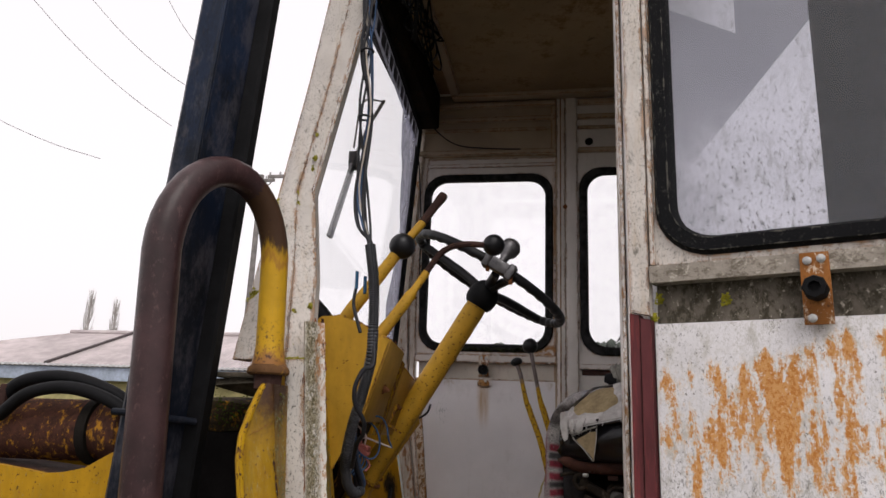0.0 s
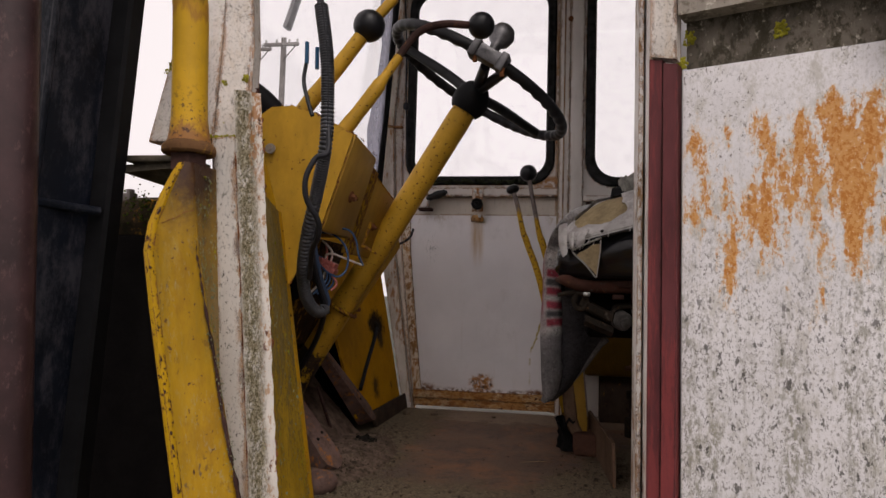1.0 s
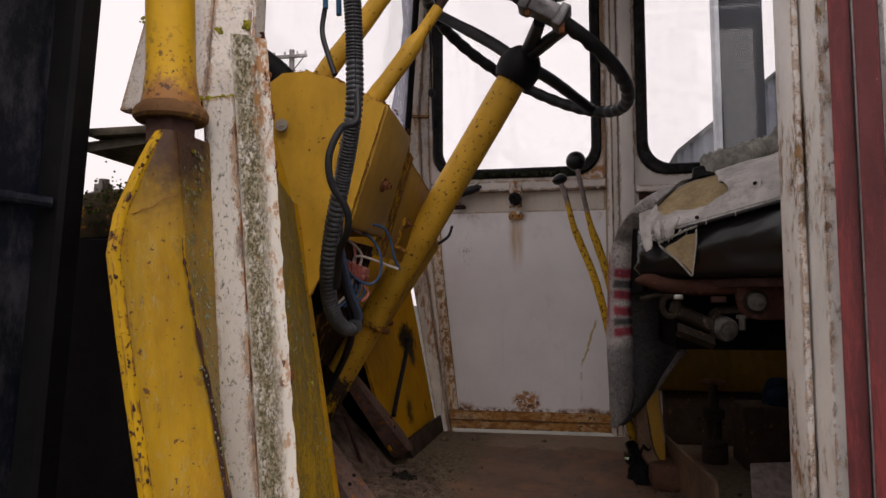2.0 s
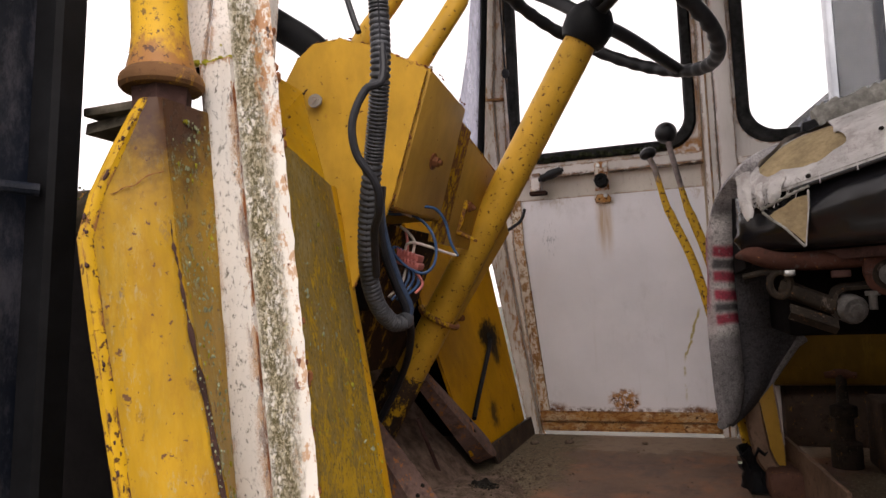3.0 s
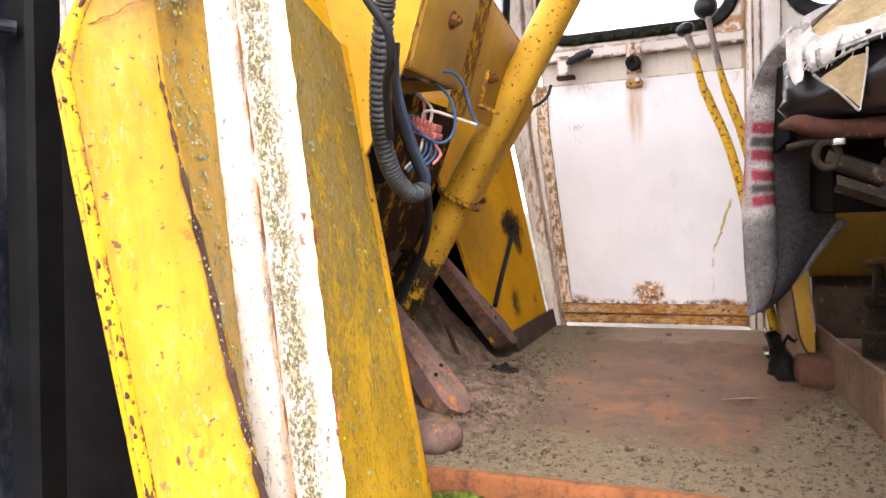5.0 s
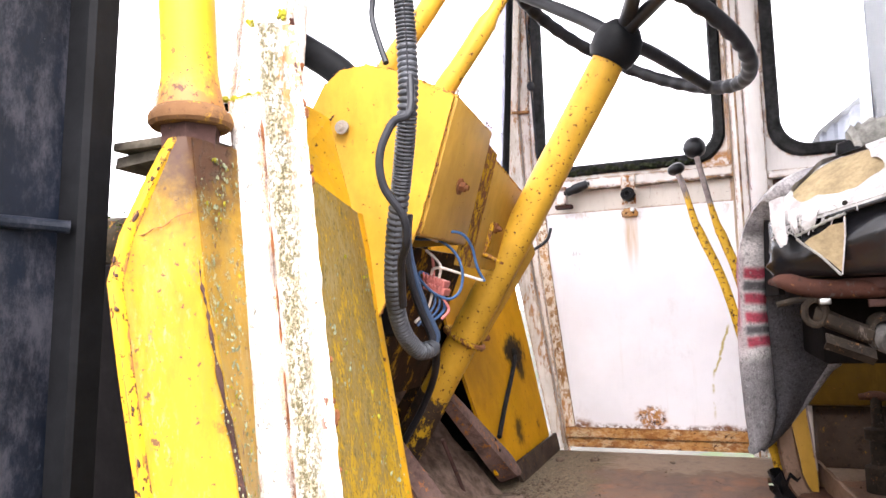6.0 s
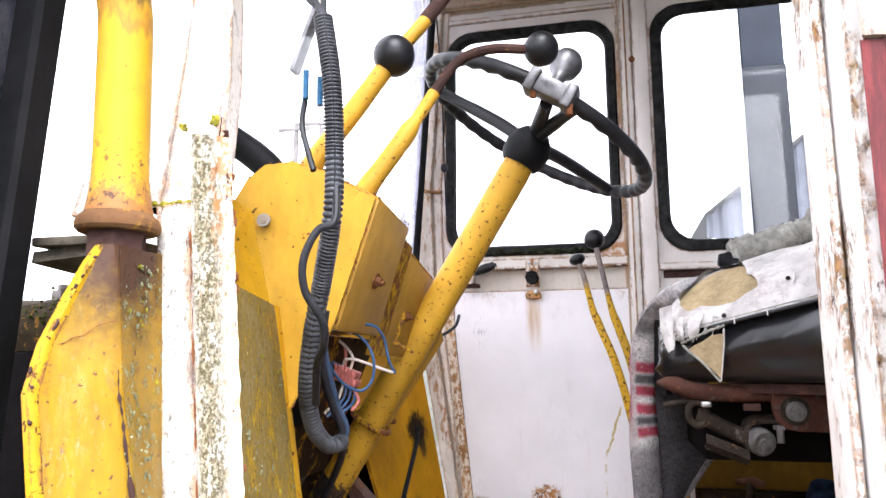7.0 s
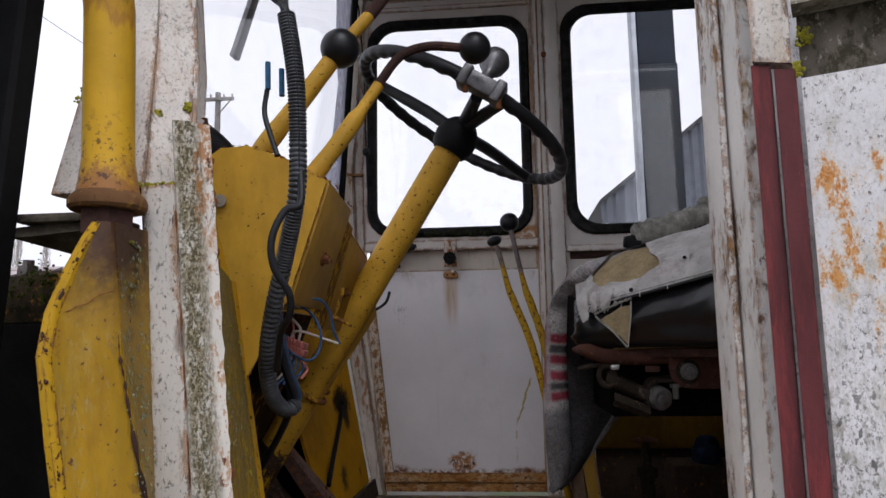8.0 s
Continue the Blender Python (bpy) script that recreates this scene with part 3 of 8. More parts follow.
M["red_rubber"] = red_paint()
M["moss"] = plain("green_moss", (0.06, 0.085, 0.012), 1.0, lo=0.5, hi=1.5, scale=60, bump=0.004)
M["lichen_yellow"] = plain("yellow_lichen", (0.30, 0.275, 0.03), 1.0, lo=0.6, hi=1.4, scale=90, bump=0.003)
# Timber lightened for the bright haze round the distant poles.
M["far_wood"] = plain("haze_lightened_timber", (0.24, 0.22, 0.21), 0.9, lo=0.7, hi=1.2, scale=3)
M["wood"] = plain("weathered_timber", (0.10, 0.085, 0.065), 0.9, lo=0.5, hi=1.3, scale=30, bump=0.002)


def kick_mat():
    """Yellow paint under a grey-green film that wears off in streaks downwards."""
    s = Shade("lichen_filmed_yellow_paint", (0.46, 0.285, 0.016), 0.85)
    s.tone(0.75, 1.1, 14)
    z = s.axis("Z")
    cover = s.math("ADD", s.math("MULTIPLY", s.noise(24, 7, 0.76, (1, 1, 0.65), 1), 0.5), s.math("MULTIPLY", s.noise(130, 6, 0.8, (1, 1, 0.8), 2), 0.5))
    cover = s.math("ADD", cover, s.step(z, -0.05, 0.46, -0.085, 0.045))
    s.layer(s.step(cover, 0.465, 0.515), (0.23, 0.16, 0.045), 0.92)
    s.layer(s.step(cover, 0.525, 0.60), (0.31, 0.245, 0.115), 0.6)
    s.specks((0.10, 0.085, 0.035), 60, 0.54, 0.62, 0.7, (1, 1, 0.7), 3)
    s.specks((0.045, 0.04, 0.02), 190, 0.55, 0.60, 0.8, (1, 1, 0.9), 4)
    s.specks((0.50, 0.32, 0.02), 130, 0.59, 0.63, 0.8, (1, 1, 0.6), 9)
    k = s.specks((0.42, 0.45, 0.34), 150, 0.60, 0.63, 0.85, (1, 1, 0.9), 5, within=s.step(s.noise(14, 3, 0.6, shift=21), 0.42, 0.6))
    s.relief(k, 0.0022)
    s.specks(DARK_RUST, 90, 0.65, 0.68, 0.8, shift=6)
    s.relief(s.noise(140, 5), 0.001)
    return s.done()


M["kick"] = kick_mat()


def blanket_mat():
    s = Shade("striped_grey_wool_blanket", (0.27, 0.255, 0.26), 1.0, 0, 0.1)
    z = s.axis("Z")
    wob = s.math("ADD", z, s.math("MULTIPLY", s.math("SUBTRACT", s.noise(9, 2), 0.5), 0.03))
    s.layer(s.band(wob, 0.295, 0.50, 0.014), (0.86, 0.83, 0.82))
    for lo, hi in ((0.432, 0.453), (0.385, 0.404), (0.352, 0.372), (0.312, 0.331)):
        s.layer(s.band(wob, lo, hi, 0.005), (0.55, 0.055, 0.10), 0.95)
    for lo, hi in ((0.408, 0.428), (0.334, 0.348)):
        s.layer(s.band(wob, lo, hi, 0.005), (0.07, 0.07, 0.08), 0.9)
    side = s.math("ADD", s.axis("X"), s.math("MULTIPLY", s.math("SUBTRACT", s.noise(20, 3, shift=4), 0.5), 0.012))
    s.layer(s.math("MULTIPLY", s.step(side, 0.004, 0.011, 1, 0), s.band(wob, 0.29, 0.66, 0.03)), (0.64, 0.57, 0.57), 0.9)
    s.layer(s.math("MULTIPLY", s.step(side, -0.004, 0.003, 1, 0), s.band(wob, 0.34, 0.54, 0.02)), (0.46, 0.13, 0.16), 0.8)
    s.layer(s.math("MULTIPLY", s.step(z, 0.47, 0.56), s.step(s.noise(14, 4, shift=6), 0.38, 0.58)), (0.74, 0.71, 0.71), 0.9)
    s.specks((0.62, 0.60, 0.60), 150, 0.55, 0.66, 0.6, shift=7)
    s.specks((0.085, 0.078, 0.08), 120, 0.50, 0.60, 0.55, (1, 1, 0.8), 8)
    s.specks((0.10, 0.10, 0.105), 330, 0.54, 0.64, 0.5, (1, 1, 0.6), 18)
    s.tone(0.72, 1.25, 420)
    s.tone(0.8, 1.12, 16)
    s.relief(s.noise(360, 4, 0.8), 0.0035)
    return s.done()


M["blanket"] = blanket_mat()


def far_door_paint():
    s = Shade("rust_streaked_white_panel", (0.80, 0.77, 0.79), 0.4)
    s.tone(0.92, 1.04, 4)
    s.specks((0.45, 0.38, 0.28), 30, 0.55, 0.8, 0.35, (1, 1, 0.06), 1)
    x, z = s.axis("X"), s.axis("Z")
    edge = s.math("ADD", s.noise(28, 5, 0.7), s.band(z, -0.02, 0.085, 0.03))
    spot = s.near((-0.024, 0, 0.090), 0.026, 0.050, 0.06, 45, (1, 0, 1.3))
    m = s.math("MULTIPLY", spot, s.step(s.noise(60, 8, 0.75, shift=2), 0.42, 0.52))
    s.layer(m, (0.42, 0.19, 0.055))
    s.layer(s.math("MULTIPLY", m, s.step(s.noise(70, 4, shift=5), 0.5, 0.58)), DARK_RUST)
    cor = s.math("MAXIMUM", s.near((-0.225, 0, 0.064), 0.015, 0.045, 0.05, 50, (0.7, 0, 1.6)), s.near((0.155, 0, 0.062), 0.01, 0.035, 0.04, 50, (0.6, 0, 1.6)))
    s.layer(s.math("MULTIPLY", cor, s.step(s.noise(50, 7, 0.75, shift=7), 0.40, 0.52)), (0.22, 0.09, 0.03))
    run = s.math("MULTIPLY", s.band(x, -0.068, -0.032, 0.012), s.band(z, 0.52, 0.66, 0.06))
    s.layer(s.math("MULTIPLY", run, s.step(s.noise(40, 3, stretch=(1, 1, 0.1)), 0.30, 0.6)), (0.44, 0.27, 0.11), 0.8)
    drip = s.math("ADD", s.math("SUBTRACT", x, s.math("MULTIPLY", z, 0.33)), s.math("MULTIPLY", s.math("SUBTRACT", s.noise(22, 3, shift=15), 0.5), 0.02))
    drip = s.math("MULTIPLY", s.band(drip, 0.0705, 0.0765, 0.0015), s.band(z, 0.205, 0.33, 0.012))
    s.layer(s.math("MULTIPLY", drip, s.step(s.noise(45, 3, shift=16), 0.36, 0.5)), (0.42, 0.32, 0.07), 0.9)
    tail = s.math("MULTIPLY", s.band(x, 0.134, 0.139, 0.002), s.band(z, 0.10, 0.20, 0.02))
    s.layer(s.math("MULTIPLY", tail, s.step(s.noise(40, 3, shift=17), 0.42, 0.58)), (0.46, 0.36, 0.12), 0.7)
    s.specks((0.25, 0.22, 0.18), 120, 0.70, 0.73, 0.7, shift=9)
    scuff = s.near((-0.205, 0, 0.545), 0.01, 0.05, 0.05, 50, (1.4, 0, 0.7))
    s.layer(s.math("MULTIPLY", scuff, s.step(s.noise(150, 5, 0.75, (1, 1, 0.35), 21), 0.53, 0.60)), (0.33, 0.33, 0.35), 0.7)
    s.layer(s.math("MULTIPLY", s.step(z, 0.605, 0.655), s.step(s.noise(26, 6, 0.75, (1, 1, 0.5), 22), 0.52, 0.64)), (0.40, 0.29, 0.17), 0.6)
    s.layer(s.math("MULTIPLY", s.step(z, 0.064, 0.078, 1, 0), s.step(s.noise(30, 6, 0.75, (1, 1, 1), 23), 0.46, 0.55)), (0.12, 0.048, 0.02), 0.9)
    s.specks((0.50, 0.47, 0.46), 9, 0.52, 0.7, 0.35, (1, 1, 0.6), 24)
    s.relief(s.noise(50, 3), 0.0003)
    return s.done()


def near_door_paint():
    s = Shade("heavily_rust_stained_white_panel", (0.80, 0.775, 0.79), 0.6)
    s.tone(0.88, 1.05, 6)
    z, u = s.axis("Z"), s.along((0.917, -0.398, 0.0))
    s.specks((0.46, 0.43, 0.37), 30, 0.50, 0.62, 0.6, (1, 1, 0.5), 1)
    s.specks((0.42, 0.39, 0.34), 300, 0.50, 0.58, 0.55, (1, 1, 0.7), 2, within=s.step(s.noise(18, 4, 0.7, shift=13), 0.40, 0.62, 0.1, 1.0))
    patch = s.step(s.noise(22, 6, 0.75, (1, 1, 0.6), 3), 0.44, 0.56, 0.0, 1.0)
    s.specks((0.09, 0.075, 0.055), 230, 0.55, 0.59, 0.85, (1, 1, 0.7), 4, within=patch)
    s.specks((0.07, 0.06, 0.045), 130, 0.60, 0.63, 0.75, (1, 1, 0.6), 5, within=patch)
    low = s.step(z, 0.30, 0.56, 1.0, 0.12)
    run = s.math("MULTIPLY", low, s.step(s.noise(26, 5, 0.7, (1, 1, 0.16), 31), 0.46, 0.62))
    s.layer(s.math("MULTIPLY", run, s.step(s.noise(150, 5, 0.75, (1, 1, 0.5), 32), 0.44, 0.58)), (0.20, 0.185, 0.125), 0.75)
    s.specks((0.055, 0.05, 0.045), 120, 0.60, 0.63, 0.85, (1, 1, 0.5), 33, detail=4, within=low)
    s.specks((0.24, 0.225, 0.21), 340, 0.55, 0.60, 0.8, (1, 1, 0.6), 34, detail=4, within=low)
    top = s.math("ADD", 0.585, s.math("MULTIPLY", s.step(u, 0.03, 0.35), 0.05))
    zone = s.math("MULTIPLY", s.step(s.math("SUBTRACT", top, z), -0.03, 0.02), s.step(z, 0.27, 0.50, 0.0, 1.0))
    lift = s.math("MULTIPLY", s.math("SUBTRACT", zone, 1.0), 0.16)
    streak = s.noise(30, 5, 0.62, (1, 1, 0.20), 6, 0.2)
    fine = s.noise(120, 6, 0.8, (1, 1, 0.6), 7)
    mix = s.math("ADD", lift, s.math("ADD", s.math("MULTIPLY", streak, 0.62), s.math("MULTIPLY", fine, 0.38)))
    s.layer(s.step(mix, 0.445, 0.54), (0.66, 0.50, 0.30), 0.65)
    m = s.step(mix, 0.488, 0.53)
    s.layer(m, (0.60, 0.27, 0.06), 0.85)
    s.layer(s.math("MULTIPLY", m, s.step(s.noise(160, 7, 0.8, (1, 1, 0.7), 8), 0.47, 0.56)), (0.46, 0.165, 0.032), 0.9)
    s.layer(s.math("MULTIPLY", m, s.step(s.noise(260, 5, 0.8, shift=9), 0.58, 0.62)), (0.72, 0.52, 0.34), 0.8)
    s.specks((0.11, 0.10, 0.095), 45, 0.645, 0.66, 0.8, (1, 1, 0.7), 10)
    s.specks((0.33, 0.34, 0.04), 60, 0.665, 0.675, 0.95, shift=12)
    s.relief(s.noise(90, 5), 0.0006)
    s.gloss(m, 0.95)
    return s.done()


M["far_panel"] = far_door_paint()
M["near_panel"] = near_door_paint()


def ceiling_mat():
    s = Shade("stained_cream_headlining", (0.34, 0.25, 0.15), 0.8)
    s.tone(0.75, 1.1, 3)
    s.specks((0.17, 0.10, 0.04), 6, 0.5, 0.62, 0.8)
    s.specks((0.26, 0.17, 0.08), 30, 0.56, 0.62, 0.7, (0.4, 1, 1), 3)
    s.specks((0.05, 0.03, 0.015), 18, 0.6, 0.64, 0.7, (0.5, 1, 1), 5)
    s.relief(s.noise(30, 4), 0.001)
    return s.done()


M["ceiling"] = ceiling_mat()
# White paint recipe with a darker, browner base for header and trim.
M["white_inner"] = white_paint("brownish_inner_white_paint", base=(0.44, 0.35, 0.25), mould=0.05, rust=0.45, shift=21, streak=0.5)


def floor_mat():
    """Rusty floor plate: bare red-brown in the middle, a pale dust bank behind, gritty mud at the sides."""
    s = Shade("dusty_rusty_floor_plate", (0.125, 0.072, 0.047), 0.6, 0, 0.3)
    s.tone(0.65, 1.2, 5)
    s.specks((0.21, 0.09, 0.04), 6, 0.47, 0.60, 0.85, shift=1)
    s.specks((0.065, 0.042, 0.034), 10, 0.50, 0.60, 0.75, (1, 0.6, 1), 7)
    x, y = s.axis("X"), s.axis("Y")
    wav = s.math("ADD", y, s.math("MULTIPLY", s.math("SUBTRACT", s.noise(9, 7, 0.75, shift=6), 0.5), 0.42))
    s.layer(s.step(wav, 0.37, 0.41), (0.24, 0.18, 0.125), 0.85)
    s.specks((0.12, 0.08, 0.055), 35, 0.50, 0.60, 0.6, shift=14)
    side = s.math("ADD", x, s.math("MULTIPLY", s.math("SUBTRACT", s.noise(10, 7, 0.75, shift=8), 0.5), 0.36))
    mud = s.math("MAXIMUM", s.step(side, -0.26, -0.18, 1, 0), s.step(wav, -0.40, -0.30, 1, 0))
    mud = s.math("MAXIMUM", mud, s.step(s.math("SUBTRACT", side, s.math("MULTIPLY", y, 0.45)), 0.20, 0.29))
    s.layer(mud, (0.15, 0.115, 0.072), 0.9)
    grain = s.specks((0.34, 0.28, 0.19), 120, 0.53, 0.59, 0.7, shift=9, within=mud)
    s.specks((0.035, 0.027, 0.019), 75, 0.52, 0.59, 0.8, shift=10, within=mud)
    s.specks((0.16, 0.15, 0.05), 60, 0.60, 0.68, 0.5, shift=11, within=mud)
    s.specks((0.06, 0.042, 0.032), 60, 0.58, 0.66, 0.75, shift=3)
    s.specks((0.055, 0.038, 0.03), 210, 0.575, 0.62, 0.6, shift=12)
    s.specks((0.34, 0.28, 0.21), 260, 0.62, 0.66, 0.65, shift=5)
    s.gloss(mud, 0.95)
    s.relief(mud, 0.003)
    s.relief(grain, 0.0018)
    s.relief(s.noise(45, 6, 0.7), 0.003)
    s.relief(s.noise(200, 4), 0.0012)
    return s.done()


M["floor"] = floor_mat()
M["dust"] = plain("pale_brown_dust", (0.150, 0.103, 0.079), 1.0, lo=0.45, hi=1.35, scale=34, bump=0.005)
M["dirt"] = plain("loose_dirt", (0.12, 0.09, 0.065), 1.0, lo=0.35, hi=1.7, scale=70, bump=0.004)


def glass(name, dirt=0.15, tint=(0.96, 0.97, 0.98), grime=(0.55, 0.55, 0.57), scale=30, lo=0.45, hi=0.75, shine_most=0.9):
    mat = bpy.data.materials.new(name)
    mat.use_nodes = True
    n, l = nodes_of(mat)
    n.remove(n["Principled BSDF"])
    clear = n.new("ShaderNodeBsdfTransparent")
    clear.inputs[0].default_value = (*tint, 1)
    shine = n.new("ShaderNodeBsdfGlossy")
    shine.inputs["Roughness"].default_value = 0.03
    face = n.new("ShaderNodeLayerWeight")
    face.inputs[0].default_value = 0.5
    power = n.new("ShaderNodeMath")
    power.operation = "POWER"
    power.inputs[1].default_value = 5.0
    l.new(face.outputs["Facing"], power.inputs[0])
    fres = n.new("ShaderNodeMapRange")
    fres.inputs["To Min"].default_value, fres.inputs["To Max"].default_value = 0.04, shine_most
    l.new(power.outputs[0], fres.inputs["Value"])
    pane = n.new("ShaderNodeMixShader")
    l.new(fres.outputs[0], pane.inputs[0])
    l.new(clear.outputs[0], pane.inputs[1])
    l.new(shine.outputs[0], pane.inputs[2])
    haze = n.new("ShaderNodeBsdfTranslucent")
    haze.inputs[0].default_value = (*grime, 1)
    dust = n.new("ShaderNodeBsdfDiffuse")
    dust.inputs[0].default_value = (*grime, 1)
    both = n.new("ShaderNodeMixShader")
    both.inputs[0].default_value = 0.5
    l.new(haze.outputs[0], both.inputs[1])
    l.new(dust.outputs[0], both.inputs[2])
    tc = n.new("ShaderNodeTexCoord")
    tex = n.new("ShaderNodeTexNoise")
    tex.inputs["Scale"].default_value = scale
    tex.inputs["Detail"].default_value = 7
    tex.inputs["Roughness"].default_value = 0.7
    l.new(tc.outputs["Object"], tex.inputs["Vector"])
    r = n.new("ShaderNodeMapRange")
    for k, v in (("From Min", lo), ("From Max", hi), ("To Min", 0.15 * dirt), ("To Max", dirt)):
        r.inputs[k].default_value = v
    l.new(tex.outputs[0], r.inputs["Value"])
    mix = n.new("ShaderNodeMixShader")
    l.new(r.outputs[0], mix.inputs[0])
    l.new(pane.outputs[0], mix.inputs[1])
    l.new(both.outputs[0], mix.inputs[2])
    l.new(mix.outputs[0], n["Material Output"].inputs[0])
    return mat


M["glass"] = glass("dusty_window_glass", 0.05, (0.99, 0.99, 0.995))
M["screen"] = glass("windscreen_glass", 0.03, (0.99, 0.99, 0.995), shine_most=0.35)
M["door_glass"] = glass("grimy_door_glass", 0.035, (0.93, 0.935, 0.97), (0.60, 0.60, 0.62), 9, 0.42, 0.7)
M["film"] = glass("peeling_tint_film", 0.62, (0.80, 0.80, 0.86), (0.62, 0.62, 0.70), 14, 0.25, 0.65)


# ---------- mesh tools ----------
def thing(name, base, label="", category="", group="", kind=""):
    ob = new(name)
    ob.empty_display_size = 0.05
    ob.location = base
    return tagged(ob, label, category, group, kind)


def root_of(ob):
    while ob.parent:
        ob = ob.parent
    return ob


def finish(bm, smooth=35):
    bmesh.ops.remove_doubles(bm, verts=bm.verts, dist=1e-6)
    bmesh.ops.recalc_face_normals(bm, faces=bm.faces)
    for f in bm.faces:
        f.smooth = True
    for e in bm.edges:
        if len(e.link_faces) != 2 or e.calc_face_angle(0) > radians(smooth):
            e.smooth = False


def part(name, bm, material, parent, label="", smooth=35):
    """Link a bmesh, given in world metres, as one mesh under a thing or a part."""
    base = Vector(root_of(parent).location)
    finish(bm, smooth)
    bmesh.ops.translate(bm, verts=bm.verts, vec=-base)
    me = bpy.data.meshes.new(name)
    bm.to_mesh(me)
    bm.free()
    me.materials.append(M[material] if isinstance(material, str) else material)
    ob = new(name, me)
    ob.parent = parent
    return tagged(ob, label)


def single(name, bm, material, base, label="", category="", group="", kind="", smooth=35):
    """A thing that is one mesh."""
    finish(bm, smooth)
    bmesh.ops.translate(bm, verts=bm.verts, vec=-Vector(base))
    me = bpy.data.meshes.new(name)
    bm.to_mesh(me)
    bm.free()
    me.materials.append(M[material] if isinstance(material, str) else material)
    ob = new(name, me)
    ob.location = base
    return tagged(ob, label, category, group, kind)


def B():
    return bmesh.new()


def box(lo, hi, bevel=0.002, bm=None, turn=None):
    bm = bm or B()
    lo, hi = Vector(lo), Vector(hi)
    mid, size = (lo + hi) / 2, hi - lo
    m = Matrix.Translation(mid) @ (turn or Matrix()) @ Matrix.Diagonal((*size, 1))
    made = bmesh.ops.create_cube(bm, size=1, matrix=m)["verts"]
    if bevel:
        edges = list({e for v in made for e in v.link_edges})
        bmesh.ops.bevel(bm, geom=edges, offset=bevel, segments=2, affect="EDGES", profile=0.5)
    return bm


def ring_frame(way, hint=Vector((0, 0, 1))):
    way = way.normalized()
    if abs(way.dot(hint)) > 0.98:
        hint = Vector((0, 1, 0))
    a = way.cross(hint).normalized()
    return a, way.cross(a).normalized()


def smooth_path(pts, n):
    """Catmull-Rom through the points, n steps a span."""
    p = [Vector(q) for q in pts]
    p = [2 * p[0] - p[1], *p, 2 * p[-1] - p[-2]]
    out = []
    for i in range(1, len(p) - 2):
        for k in range(n):
            t = k / n
            out.append(0.5 * ((2 * p[i]) + (p[i + 1] - p[i - 1]) * t + (2 * p[i - 1] - 5 * p[i] + 4 * p[i + 1] - p[i + 2]) * t * t
                              + (3 * p[i] - p[i - 1] - 3 * p[i + 1] + p[i + 2]) * t ** 3))
    return out + [p[-2]]


def tube(pts, radius, segs=12, bm=None, closed=False, steps=0):
    """A round tube along points; radius is a number, a list, or a function of 0..1."""
    bm = bm or B()
    pts = smooth_path(pts, steps) if steps else [Vector(q) for q in pts]
    n = len(pts)
    rings, a = [], None
    for i, p in enumerate(pts):
        if closed:
            way = pts[(i + 1) % n] - pts[i - 1]
        else:
            way = pts[min(i + 1, n - 1)] - pts[max(i - 1, 0)]
        if a is None:
            a, b = ring_frame(way)
        else:
            w = way.normalized()
            a = (a - w * a.dot(w)).normalized()
            b = w.cross(a)
        t = i / max(n - 1, 1)
        r = radius(t) if callable(radius) else (radius[min(int(t * (len(radius) - 1) + 0.5), len(radius) - 1)] if isinstance(radius, (list, tuple)) else radius)
        rings.append([bm.verts.new(p + r * (math.cos(k / segs * math.tau) * a + math.sin(k / segs * math.tau) * b)) for k in range(segs)])
    for i in range(n if closed else n - 1):
        r0, r1 = rings[i], rings[(i + 1) % n]
        for k in range(segs):
            bm.faces.new((r0[k], r0[(k + 1) % segs], r1[(k + 1) % segs], r1[k]))
    if not closed:
        bm.faces.new(rings[0])
        bm.faces.new(list(reversed(rings[-1])))
    return bm


def cyl(p, q, r, r2=None, segs=16, bm=None, bevel=0.0):
    p, q = Vector(p), Vector(q)
    r2 = r if r2 is None else r2
    if bevel:
        w = (q - p).normalized() * bevel
        return tube([p, p + w * 0.999, q - w * 0.999, q], [r - bevel, r, r2, r2 - bevel], segs, bm)
    return tube([p, q], [r, r2], segs, bm)


def ball(c, r, squash=1.0, way=(0, 0, 1), bm=None, segs=24):
    bm = bm or B()
    q = Vector(way).to_track_quat("Z", "Y").to_matrix().to_4x4()
    if segs <= 8:
        m = Matrix.Translation(c) @ q @ Matrix.Diagonal((r, r, r * squash, 1))
        tip, foot = bm.verts.new(m @ Vector((0, 0, 1))), bm.verts.new(m @ Vector((0, 0, -1)))
        rings = [[bm.verts.new(m @ Vector((s * math.cos(k / segs * math.tau), s * math.sin(k / segs * math.tau), h))) for k in range(segs)] for s, h in ((0.87, 0.5), (0.87, -0.5))]
        for k in range(segs):
            j = (k + 1) % segs
            bm.faces.new((tip, rings[0][k], rings[0][j]))
            bm.faces.new((rings[0][k], rings[1][k], rings[1][j], rings[0][j]))
            bm.faces.new((foot, rings[1][j], rings[1][k]))
        return bm
    bmesh.ops.create_uvsphere(bm, u_segments=segs, v_segments=segs // 2, radius=r,
                              matrix=Matrix.Translation(c) @ q @ Matrix.Diagonal((1, 1, squash, 1)))
    return bm


